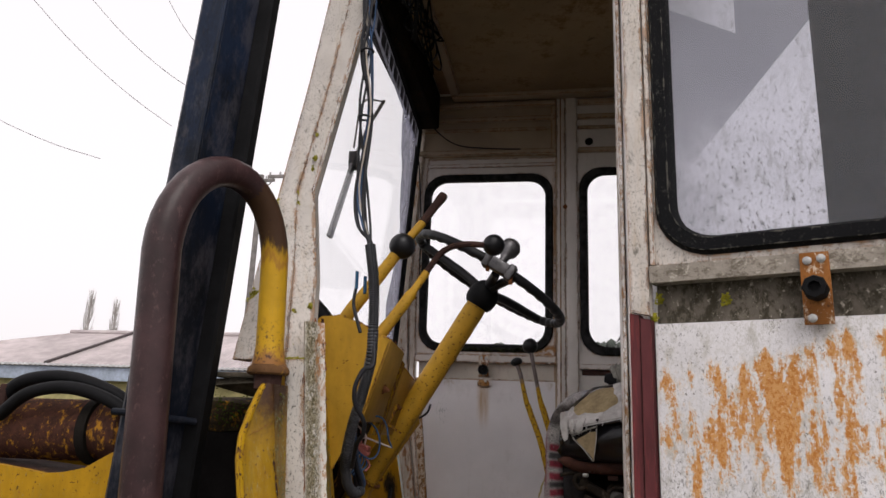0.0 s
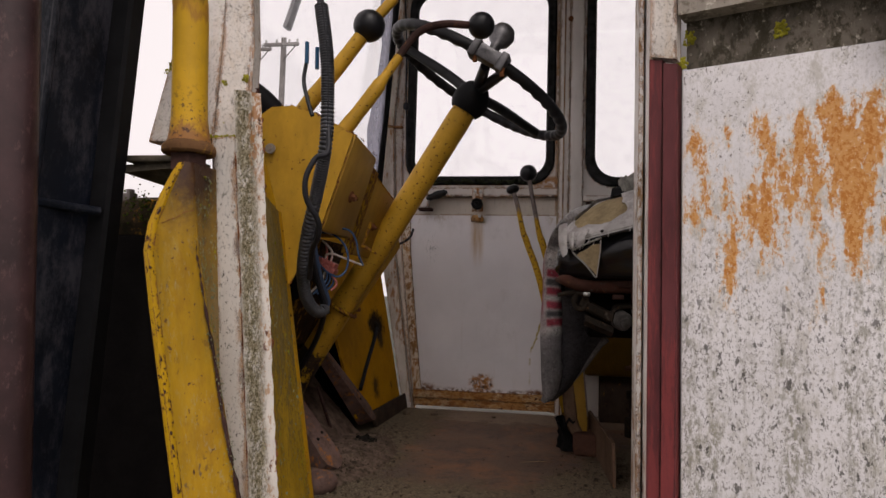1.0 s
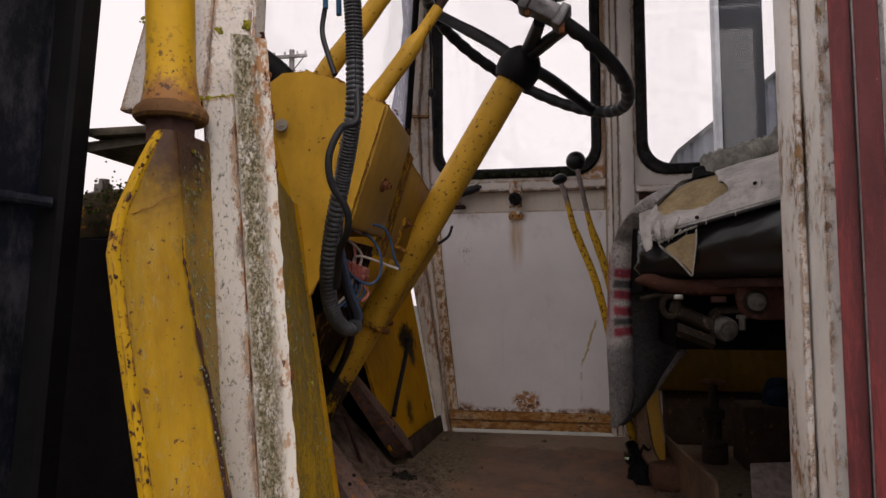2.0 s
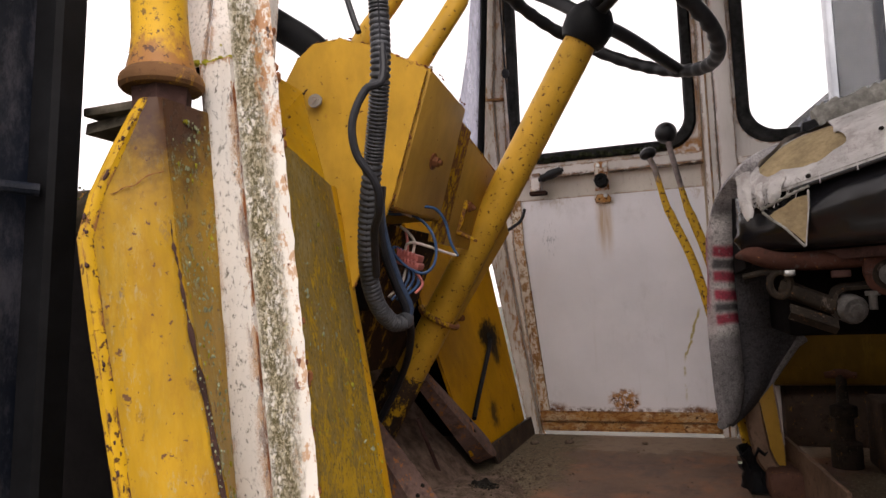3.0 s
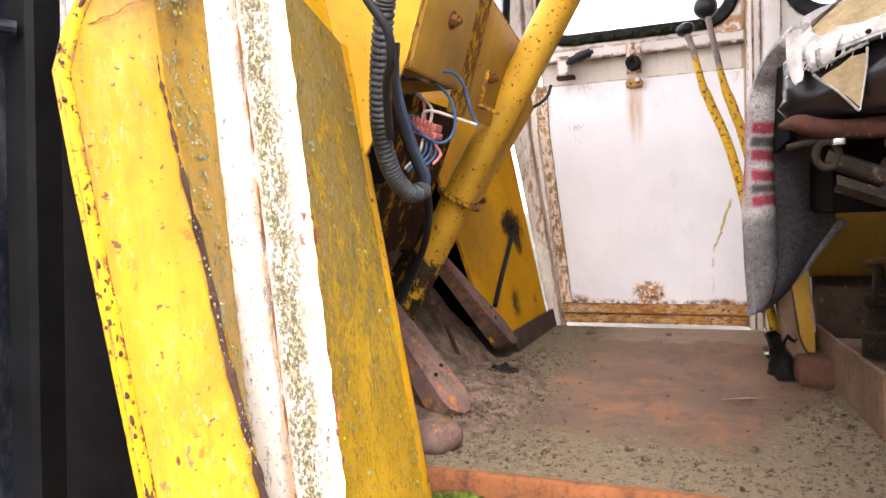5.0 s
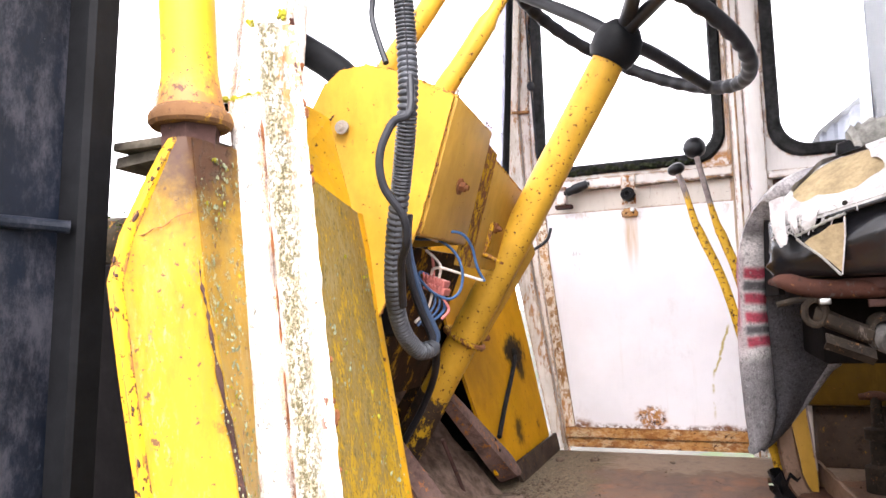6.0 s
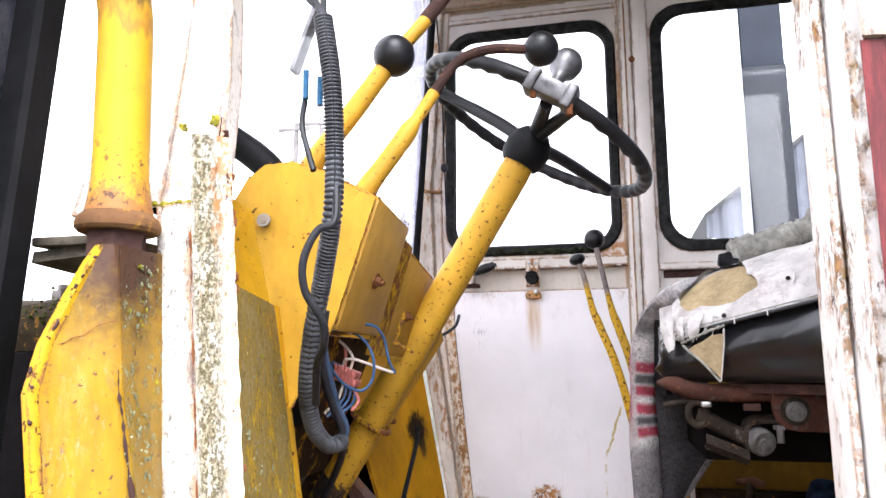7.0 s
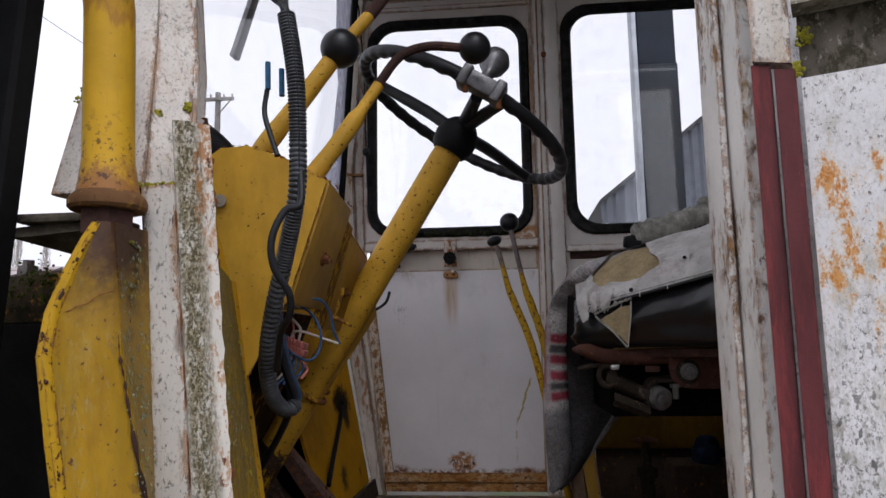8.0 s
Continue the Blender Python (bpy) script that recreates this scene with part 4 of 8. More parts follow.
def lathe(profile, origin, way, segs=24, bm=None):
    """Turn (distance along way, radius) pairs round an axis."""
    bm = bm or B()
    o, w = Vector(origin), Vector(way).normalized()
    a, b = ring_frame(w)
    rings = [[bm.verts.new(o + w * d + max(r, 1e-5) * (math.cos(k / segs * math.tau) * a + math.sin(k / segs * math.tau) * b)) for k in range(segs)]
             for d, r in profile]
    for r0, r1 in zip(rings, rings[1:]):
        for k in range(segs):
            bm.faces.new((r0[k], r0[(k + 1) % segs], r1[(k + 1) % segs], r1[k]))
    bm.faces.new(rings[0])
    bm.faces.new(list(reversed(rings[-1])))
    return bm


def hexbolt(c, way, r=0.008, h=0.007, bm=None):
    bm = bm or B()
    w = Vector(way).normalized()
    c = Vector(c)
    cyl(c - w * 0.002, c + w * 0.0015, r * 1.5, segs=18, bm=bm)
    cyl(c, c + w * h, r, r * 0.93, segs=6, bm=bm)
    cyl(c + w * h * 0.9, c + w * h * 1.5, r * 0.5, segs=10, bm=bm)
    return bm


def plate(pts, thick, bm=None, bevel=0.0):
    """A flat or slightly bent polygon of 3D points given a thickness to both sides' mean normal."""
    bm = bm or B()
    p = [Vector(q) for q in pts]
    nrm = Vector((0, 0, 0))
    for i in range(len(p)):
        nrm += p[i].cross(p[(i + 1) % len(p)])
    nrm.normalize()
    a = [bm.verts.new(q + nrm * thick / 2) for q in p]
    b = [bm.verts.new(q - nrm * thick / 2) for q in p]
    fs = [bm.faces.new(a), bm.faces.new(list(reversed(b)))]
    for i in range(len(p)):
        j = (i + 1) % len(p)
        fs.append(bm.faces.new((a[j], a[i], b[i], b[j])))
    if bevel:
        bmesh.ops.bevel(bm, geom=list({e for f in fs for e in f.edges}), offset=bevel, segments=2, affect="EDGES", profile=0.5)
    return bm


def rounded(x0, x1, z0, z1, r, n=8, lean=0.0):
    """A rounded rectangle as 2D points; lean shears x with z."""
    pts = []
    for cx, cz, a0 in ((x1 - r, z1 - r, 0), (x0 + r, z1 - r, 90), (x0 + r, z0 + r, 180), (x1 - r, z0 + r, 270)):
        for k in range(n + 1):
            a = radians(a0 + 90 * k / n)
            z = cz + r * math.sin(a)
            pts.append((cx + r * math.cos(a) + lean * (z - (z0 + z1) / 2), z))
    return pts


def sheet(outline, holes, place, thick, bm=None):
    """A sheet with holes. place maps (a, b, depth) to the world; it fills from depth 0 to -thick."""
    bm = bm or B()
    loops = []
    for loop in (outline, *holes):
        vs = [bm.verts.new((a, b, 0)) for a, b in loop]
        es = [bm.edges.new((vs[i], vs[(i + 1) % len(vs)])) for i in range(len(vs))]
        loops.append((vs, es))
    edges = [e for _, es in loops for e in es]
    bmesh.ops.triangle_fill(bm, use_beauty=True, use_dissolve=False, edges=edges)
    front = list(bm.faces)
    back = {v: bm.verts.new((v.co.x, v.co.y, -thick)) for vs, _ in loops for v in vs}
    for f in front:
        bm.faces.new([back[v] for v in reversed(f.verts)])
    for vs, _ in loops:
        for i in range(len(vs)):
            j = (i + 1) % len(vs)
            bm.faces.new((vs[i], vs[j], back[vs[j]], back[vs[i]]))
    for v in bm.verts:
        v.co = place(*v.co)
    return bm


def band(outer, inner, place, w0, w1, bm=None):
    """A closed strip between two loops of equal length, from depth w0 to w1, with a rounded front."""
    bm = bm or B()
    n = len(outer)
    rows = []
    for f, w in ((0, w0), (0, w1 - 0.3 * (w1 - w0)), (0.18, w1), (0.82, w1), (1, w1 - 0.3 * (w1 - w0)), (1, w0)):
        rows.append([bm.verts.new(place(o[0] + (i[0] - o[0]) * f, o[1] + (i[1] - o[1]) * f, w)) for o, i in zip(outer, inner)])
    for r0, r1 in zip(rows, rows[1:] + rows[:1]):
        for k in range(n):
            bm.faces.new((r0[k], r0[(k + 1) % n], r1[(k + 1) % n], r1[k]))
    return bm


def strip(rows, thick=0.0, bm=None):
    """A surface through rows of points of equal length; thick gives it a back."""
    bm = bm or B()
    g = [[bm.verts.new(p) for p in r] for r in rows]
    for r0, r1 in zip(g, g[1:]):
        for k in range(len(r0) - 1):
            bm.faces.new((r0[k], r0[k + 1], r1[k + 1], r1[k]))
    if thick:
        bmesh.ops.recalc_face_normals(bm, faces=bm.faces)
        bmesh.ops.solidify(bm, geom=list(bm.faces), thickness=thick)
    return bm


def slab(rows, off):
    """A surface through rows of points, closed by a second skin at an offset."""
    o = Vector(off)
    back = [[Vector(p) + o for p in r] for r in rows]
    wrap = [list(a) + list(reversed(b)) + [a[0]] for a, b in zip(rows, back)]
    bm = strip(wrap)
    bm.verts.ensure_lookup_table()
    n = len(wrap[0])
    for k in (0, len(wrap) - 1):
        bm.faces.new([bm.verts[k * n + q] for q in range(n - 1)])
    return bm


def rough(bm, amount, scale=8.0, cut=0):
    """Uneven surface: optional subdivision, then noise along the normals."""
    if cut:
        bmesh.ops.subdivide_edges(bm, edges=list(bm.edges), cuts=cut, use_grid_fill=True)
    bm.normal_update()
    for v in bm.verts:
        v.co += v.normal * amount * noise.noise(v.co * scale)
    return bm


# ---------- ground and distance ----------
def ground():
    bm = B()
    bmesh.ops.create_grid(bm, x_segments=40, y_segments=40, size=1500)
    for v in bm.verts:
        v.co.z = 0.4 * noise.noise(v.co * 0.004) if v.co.length > 60 else 0
    s = Shade("wet_gravel_yard", (0.10, 0.092, 0.08), 0.9)
    s.tone(0.6, 1.3, 0.7)
    s.specks((0.06, 0.09, 0.03), 0.25, 0.5, 0.62, 0.9)
    s.relief(s.noise(30, 6), 0.02)
    single("ground", bm, s.done(), (0, 0, 0), "damp gravel yard with grass beyond", "ground", kind="structure")


ground()

# ---------- the cab shell ----------
FLOOR, FAR, ROOF = 1.2, 3.0, 3.0


def far_place(x, z, w):
    """On the far wall: depth w towards the inside."""
    return Vector((x, FAR - w, z))


def cab_floor():
    root = thing("floor", (0.4, 2.4, FLOOR), "rusty brown cab floor plate covered in dust", "floor", kind="structure")
    outline = [(-0.42, 1.845), (1.3, 1.86), (1.3, 2.985), (-0.42, 2.985)]
    hole = [(0.548, 2.43), (0.600, 2.43), (0.604, 2.60), (0.602, 2.76), (0.540, 2.77), (0.538, 2.66), (0.551, 2.58), (0.541, 2.50)]
    bm = sheet(outline, [hole], lambda a, b, w: Vector((a, b, FLOOR + w)), 0.012)
    part("floor_plate", bm, "floor", root)
    # Black box added below the hole so that no daylight shows through.
    part("hole_shade_box", box((0.50, 2.38, 1.13), (0.64, 2.84, 1.168), 0.002), "grease", root, "black box added to keep the floor hole dark")
    part("step_plate", rough(box((-0.3, 1.50, 1.13), (1.3, 1.845, 1.172), 0.004), 0.002, 20, 3), "rust", root, "rusty entry step")
    part("floor_lip", box((-0.1, 1.838, 1.15), (1.2, 1.852, 1.206), 0.003), "rust", root)
    part("underframe", box((-0.4, 1.6, -0.02), (1.3, 3.0, 1.12), 0.02), "grease", root)
    return root


cab_floor()


def far_side():
    # front post of the far side: it bends at the knee
    root = thing("wall_far", (0.3, FAR, FLOOR), "off-white steel far side of the cab", "wall", kind="structure")
    left = [(0.014, 1.19), (-0.085, 1.734), (-0.10, 2.185), (-0.058, 2.84), (-0.045, 3.0)]
    mid = [(0.043, 1.19), (-0.036, 1.734), (-0.052, 2.18), (-0.018, 2.745), (-0.01, 3.0)]
    right = [(0.046, 1.19), (-0.012, 1.734), (-0.024, 2.18), (0.004, 2.745), (0.02, 3.0)]
    part("post_outer_flange", sheet(left + mid[::-1], [], lambda a, b, w: far_place(a, b, w + 0.012), 0.05), "post_beige", root)
    part("post_inner_flange", sheet([(x + 0.004, z) for x, z in mid] + right[::-1], [], lambda a, b, w: far_place(a, b, w), 0.04), "post_beige", root)
    knee = [(-0.104, 2.165), (-0.020, 2.16), (-0.019, 2.168), (-0.104, 2.173)]
    part("weld_bead", sheet(knee, [], lambda a, b, w: far_place(a, b, w + 0.016), 0.012), "rust_strip", root)
    # pillar between the door and the rear window
    part("pillar_door_side", box((0.522, FAR - 0.012, 1.2), (0.5535, FAR + 0.04, 3.02), 0.003), "white", root)
    part("pillar_rear_side", box((0.5565, FAR - 0.018, 1.2), (0.6, FAR + 0.04, 3.02), 0.004), "white", root)
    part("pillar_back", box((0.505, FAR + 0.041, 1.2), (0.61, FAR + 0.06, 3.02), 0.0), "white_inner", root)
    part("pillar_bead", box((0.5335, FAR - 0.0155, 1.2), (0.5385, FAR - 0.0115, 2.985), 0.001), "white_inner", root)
    part("bolt_hole", ball((0.5545, FAR - 0.016, 2.527), 0.0095, 0.4, (0, 1, 0)), "rust", root, "rusty hole in the pillar")
    # rear wall part with its window
    win = rounded(0.608, 1.13, 1.957, 2.69, 0.085)
    part("rear_panel", sheet([(0.6, 1.2), (1.34, 1.2), (1.34, 3.02), (0.6, 3.02)], [win], lambda a, b, w: far_place(a, b, w), 0.04), "white", root)
    part("sill_ledge", box((0.602, FAR - 0.02, 1.905), (1.3, FAR, 1.925), 0.003), "white", root)
    # Dark brown strip laid in as the shadow below the ledge.
    part("ledge_shadow_gap", box((0.612, FAR - 0.004, 1.884), (1.3, FAR + 0.001, 1.904), 0.001), "rust_brown", root)
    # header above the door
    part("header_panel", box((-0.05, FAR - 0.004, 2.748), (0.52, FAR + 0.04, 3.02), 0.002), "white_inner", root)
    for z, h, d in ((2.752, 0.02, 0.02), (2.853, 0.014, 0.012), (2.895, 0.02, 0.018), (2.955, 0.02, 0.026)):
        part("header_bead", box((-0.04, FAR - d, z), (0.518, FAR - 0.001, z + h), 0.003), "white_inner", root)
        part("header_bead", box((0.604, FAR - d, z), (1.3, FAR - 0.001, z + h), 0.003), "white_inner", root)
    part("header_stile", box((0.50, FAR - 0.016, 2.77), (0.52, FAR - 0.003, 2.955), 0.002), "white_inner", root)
    part("cable_hole", ball((0.648, FAR - 0.004, 2.80), 0.016, 0.4, (0, 1, 0)), "grease", root, "dark grommet hole")
    return root


far_side()


def rear_window():
    root = thing("window_1", (0.87, FAR, 1.957), "rear side window with rounded corners and black rubber seal", "window", kind="structure")
    out, mid = rounded(0.608, 1.13, 1.957, 2.69, 0.085), rounded(0.64, 1.10, 1.988, 2.66, 0.07)
    part("window_seal", band(out, mid, far_place, -0.008, 0.012), "rubber_dusty", root)
    pane = part("pane", sheet(rounded(0.63, 1.11, 1.98, 2.67, 0.07), [], lambda a, b, w: far_place(a, b, w - 0.006), 0.004), "glass", root)
    pane.visible_shadow = False


rear_window()


def closing_walls():
    root = thing("wall_rear", (1.34, 2.3, FLOOR), "rear wall of the cab", "wall", kind="structure")
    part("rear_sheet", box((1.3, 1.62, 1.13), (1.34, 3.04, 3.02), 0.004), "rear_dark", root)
    root = thing("wall_near", (0.9, 1.6, FLOOR), "white mould-speckled near side of the cab", "wall", kind="structure")
    # B pillar in two folded strips, and the panel behind the open door
    part("pillar_inner_strip", box((0.649, 1.588, 1.13), (0.656, 1.65, 2.985), 0.002), "pillar", root)
    part("pillar_outer_strip", rough(box((0.6585, 1.545, 1.13), (0.688, 1.65, 2.985), 0.003), 0.001, 30), "pillar", root)
    part("side_panel", sheet([(0.688, 1.13), (1.004, 1.13), (1.004, 2.985), (0.688, 2.985)], [], lambda a, b, w: Vector((a, 1.60 - w, b)), 0.03), "side_white", root, "mouldy white side panel with a grey wedge of shade painted in")
    part("rear_stile", box((1.27, 1.60, 1.13), (1.34, 1.64, 2.985), 0.003), "white_post", root)
    part("lower_side", box((0.985, 1.60, 1.13), (1.27, 1.63, 1.95), 0.003), "white_post", root)
    part("top_rail", box((0.06, 1.62, 2.90), (1.3, 1.68, 2.985), 0.004), "white_post", root)
    # front near post below the knee
    root = thing("door_post", (0.1, 1.55, 1.1), "white steel door post stained with rust and black mould", "post", kind="structure")

    def line(x0, k, y):
        return lambda z: Vector((x0 - k * (z - 1.9), y, z))
    l, m, r = line(0.051, 0.083, 1.532), line(0.083, 0.091, 1.527), line(0.113, 0.092, 1.552)
    zs = [1.05 + i * (1.792 - 1.05) / 24 for i in range(25)]
    ws = [1.05 + i * (1.86 - 1.05) / 90 for i in range(91)]
    rag = lambda z: Vector((0.0026 * noise.noise(Vector((3, 7, z * 55))) + 0.0016 * noise.noise(Vector((9, 7, z * 170))), 0, 0))
    part("outer_strip", strip([[l(z) + Vector((0, 0.02, 0)), l(z), m(z) - Vector((0.002, 0, 0)), m(z) + Vector((-0.002, 0.012, 0))] for z in zs], 0.003), "white_post", root)
    inner = lambda z: m(z).lerp(r(z), 0.72 + 0.05 * noise.noise(Vector((4, 1, z * 30))))
    part("rebate_strip", strip([[m(z) + Vector((-0.001, 0.012, 0)), m(z) + Vector((0.004, 0.003, 0)), m(z).lerp(r(z), 0.45) + Vector((0.002, -0.002, 0)), inner(z)] for z in ws], 0.003), "rebate", root)
    part("flaking_lip", strip([[inner(z) + Vector((0, -0.0005, 0)), r(z) + rag(z)] for z in ws], 0.0035), "rebate", root)
    part("edge_return", strip([[r(z) + rag(z) + Vector((0, 0.001, 0)), r(z) + Vector((-0.008, 0.014, 0))] for z in ws], 0.003), "rebate", root)
    part("rust_seam", tube(smooth_path([m(z) + Vector((-0.0006, -0.0005, 0)) for z in zs], 4), lambda t: max(0.0005, 0.0020 + 0.0030 * noise.noise(Vector((1, 2, t * 30)))), 6), "rust", root, "rusty seam")
    scab = []
    for i in range(60):
        z = 1.868 - i * 0.0032
        wd = max(0.0002, (0.014 - 0.00015 * i) * (0.45 + 1.1 * noise.noise(Vector((2, 5, z * 45))) + 0.6 * noise.noise(Vector((2, 9, z * 190)))))
        e = r(z) + rag(z) + Vector((0.0012, -0.0022, 0))
        scab.append([e - Vector((wd, 0.001, 0)), e - Vector((0.4 * wd, 0.0022, 0)), e])
    part("rust_scab", strip(scab), "scab", root, "dark flaking rust along the edge")
    rnd = random.Random(8)
    flakes = B()
    for i in range(70):
        z = rnd.uniform(1.06, 1.85)
        q = r(z) + Vector((rnd.uniform(-0.004, 0.001), rnd.uniform(-0.002, 0.004), 0))
        ball(q, rnd.uniform(0.0012, 0.0035), 1.8, bm=flakes, segs=6)
    part("rust_flakes", rough(flakes, 0.001, 200), "rust", root, "rust flakes on the edge")
    tuft = B()
    for i in range(70):
        x = rnd.uniform(0.048, 0.092)
        ball((x, 1.529 + rnd.uniform(-0.002, 0.006), 1.793 + rnd.gauss(0, 0.0016)), rnd.uniform(0.001, 0.0032), 0.7, bm=tuft, segs=6)
    tagged(part("moss_tuft", rough(tuft, 0.001, 200), "lichen_yellow", root, "moss on the seam of the post"), kind="stuff")
    part("seam_gap", box((0.046, 1.533, 1.787), (0.09, 1.56, 1.7915), 0.0), "void", root)
    # upper gusset post, up to the roof
    root = thing("windscreen_post", (0.0, 1.6, 1.79), "white slanting windscreen post spotted with yellow lichen", "post", kind="structure")
    lx = [(-0.050, 1.548, 1.790), (-0.046, 1.60, 1.96), (-0.043, 1.664, 2.147), (-0.012, 1.70, 2.42), (0.012, 1.72, 2.644), (0.052, 1.75, 3.0)]
    cx = [(0.052, 1.545, 1.790), (0.030, 1.60, 1.96), (-0.008, 1.675, 2.155), (0.033, 1.705, 2.42), (0.060, 1.722, 2.644), (0.112, 1.75, 3.0)]
    rx = [(0.086, 1.572, 1.790), (0.062, 1.63, 1.96), (0.016, 1.70, 2.165), (0.062, 1.715, 2.42), (0.101, 1.73, 2.640), (0.165, 1.76, 3.0)]
    V = Vector
    part("outer_face", strip([smooth_path([V(a), (V(a) + V(b)) / 2 + V((0, -0.002, 0)), V(b)], 4) for a, b in zip(lx, cx)], 0.004), "white_lichen", root)
    part("inner_face", strip([smooth_path([V(b) + V((-0.001, 0.0015, 0)), (V(b) + V(c)) / 2 + V((0, 0.003, 0)), V(c)], 4) for b, c in zip(cx, rx)], 0.004), "white_lichen", root)
    part("front_return", strip([[V(a) + V((0, 0.002, 0)), V(a) + V((0.01, 0.05, 0))] for a in lx], 0.004), "white_lichen", root)
    part("rear_return", strip([[V(c) + V((0, 0.002, 0)), V(c) + V((-0.004, 0.035, 0))] for c in rx], 0.004), "white_lichen", root)
    edge = [(0.088, 1.572, 1.795), (0.079, 1.60, 1.85), (0.066, 1.628, 1.90)]
    part("rusted_edge", tube(edge, [0.006, 0.007, 0.004], 8, steps=5), "rust", root, "flaking rust on the post's edge")


closing_walls()


def roof():
    root = thing("ceiling", (0.6, 2.3, ROOF), "brown-stained cream cab headlining", "ceiling", kind="structure")
    part("headlining", rough(box((0.05, 1.68, ROOF), (1.29, 2.94, ROOF + 0.012), 0.003), 0.004, 5, 10), "ceiling", root)
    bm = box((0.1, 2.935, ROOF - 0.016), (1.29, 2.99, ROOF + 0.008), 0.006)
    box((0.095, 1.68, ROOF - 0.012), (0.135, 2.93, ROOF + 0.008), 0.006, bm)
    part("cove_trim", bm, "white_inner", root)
    root = thing("roof", (0.6, 2.3, ROOF + 0.03), "sheet steel cab roof", "roof", kind="structure")
    part("roof_sheet", box((-0.1, 1.60, ROOF + 0.022), (1.36, 3.06, ROOF + 0.06), 0.015), "white_post", root)
    part("front_header", box((-0.055, 1.70, 2.865), (0.045, 2.98, ROOF + 0.02), 0.008), "header_dark", root, "dark brown front header")


roof()


def screen_pt(y, z):
    """On the windscreen's plane."""
    f = (y - 1.62) / (2.98 - 1.62)
    near = -0.045 + 0.095 * (z - 2.1)
    far = -0.098 + 0.065 * (z - 2.2)
    return Vector((near + (far - near) * f + 0.012, y, z))


def windscreen():
    root = thing("window_2", (-0.06, 2.3, 1.75), "front windscreen in black rubber with a peeling tint strip", "window", kind="structure")
    y0, y1 = (lambda z: 1.60 + 0.13 * (z - 1.79)), (lambda z: 2.965)
    bm = strip([[screen_pt(y0(z), z), screen_pt((y0(z) + y1(z)) / 2, z), screen_pt(y1(z), z)] for z in (1.74, 2.0, 2.3, 2.6, 2.87)], 0.004)
    pane = part("pane", bm, "screen", root)
    pane.visible_shadow = False
    rub = [screen_pt(2.955, z) + Vector((0.01, 0, 0)) for z in (1.76, 2.0, 2.2, 2.5, 2.855)]
    part("side_seal", tube(rub, 0.013, 8, steps=3), "rubber", root)
    rub = [screen_pt(y, 2.855) + Vector((0.008, 0, 0)) for y in (1.75, 2.1, 2.5, 2.95)]
    part("top_seal", tube(rub, 0.012, 8, steps=3), "rubber", root)
    edge = [(2.92, 2.80), (2.93, 2.5), (2.94, 2.2), (2.93, 1.95), (2.80, 1.97), (2.74, 2.10), (2.80, 2.25), (2.82, 2.40), (2.77, 2.46), (2.74, 2.53), (2.72, 2.60), (2.66, 2.66), (2.62, 2.74), (2.6, 2.80)]
    film = part("tint_film", plate([screen_pt(y, z) + Vector((0.007, 0, 0)) for y, z in edge], 0.001), "film", root, "peeling grey tint film")
    film.visible_shadow = False
    tape = part("sticker_band", plate([screen_pt(y, z) + Vector((0.010, 0, 0)) for y, z in ((1.95, 2.845), (2.94, 2.845), (2.94, 2.775), (1.95, 2.775))], 0.001), "film", root, "grey sunstrip sticker along the top")
    tape.visible_shadow = False
    s = plain("faded_dark_lettering", (0.05, 0.05, 0.055), 0.7)
    for i in range(13):
        y = 2.02 + i * 0.07
        part("letter_bar", plate([screen_pt(y + a, z) + Vector((0.0125, 0, 0)) for a, z in ((0, 2.832), (0.03 + 0.012 * (i % 3), 2.832), (0.03 + 0.012 * (i % 3), 2.788), (0, 2.788))], 0.001), s, tape)
    return root


windscreen()


def wiper():
    root = thing("windscreen_wiper", screen_pt(2.17, 2.42), "grey windscreen wiper resting on the glass", "wiper")
    off = Vector((-0.018, 0, 0))
    a, b, c = screen_pt(2.41, 2.72) + off, screen_pt(2.175, 2.42) + off, screen_pt(2.06, 2.16) + off
    part("arm", tube([a, (a + b) / 2 + Vector((-0.01, 0, 0)), b], [0.006, 0.005, 0.006], 8), "steel", root)
    part("link", tube([a + Vector((0, -0.02, -0.01)), screen_pt(2.17, 2.60) + off, screen_pt(2.15, 2.45) + off], 0.003, 6, steps=4), "steel", root)
    part("pivot", box(b - Vector((0.012, 0.02, 0.024)), b + Vector((0.012, 0.02, 0.024)), 0.004), "plastic", root)
    w = (c - b).normalized()
    part("blade", plate([b + Vector((0, 0.014, 0)), b + Vector((0, -0.014, 0)), c + Vector((0, -0.014, 0)), c + Vector((0, 0.014, 0))], 0.01, bevel=0.002), "alloy", root, "pale grey blade")


wiper()


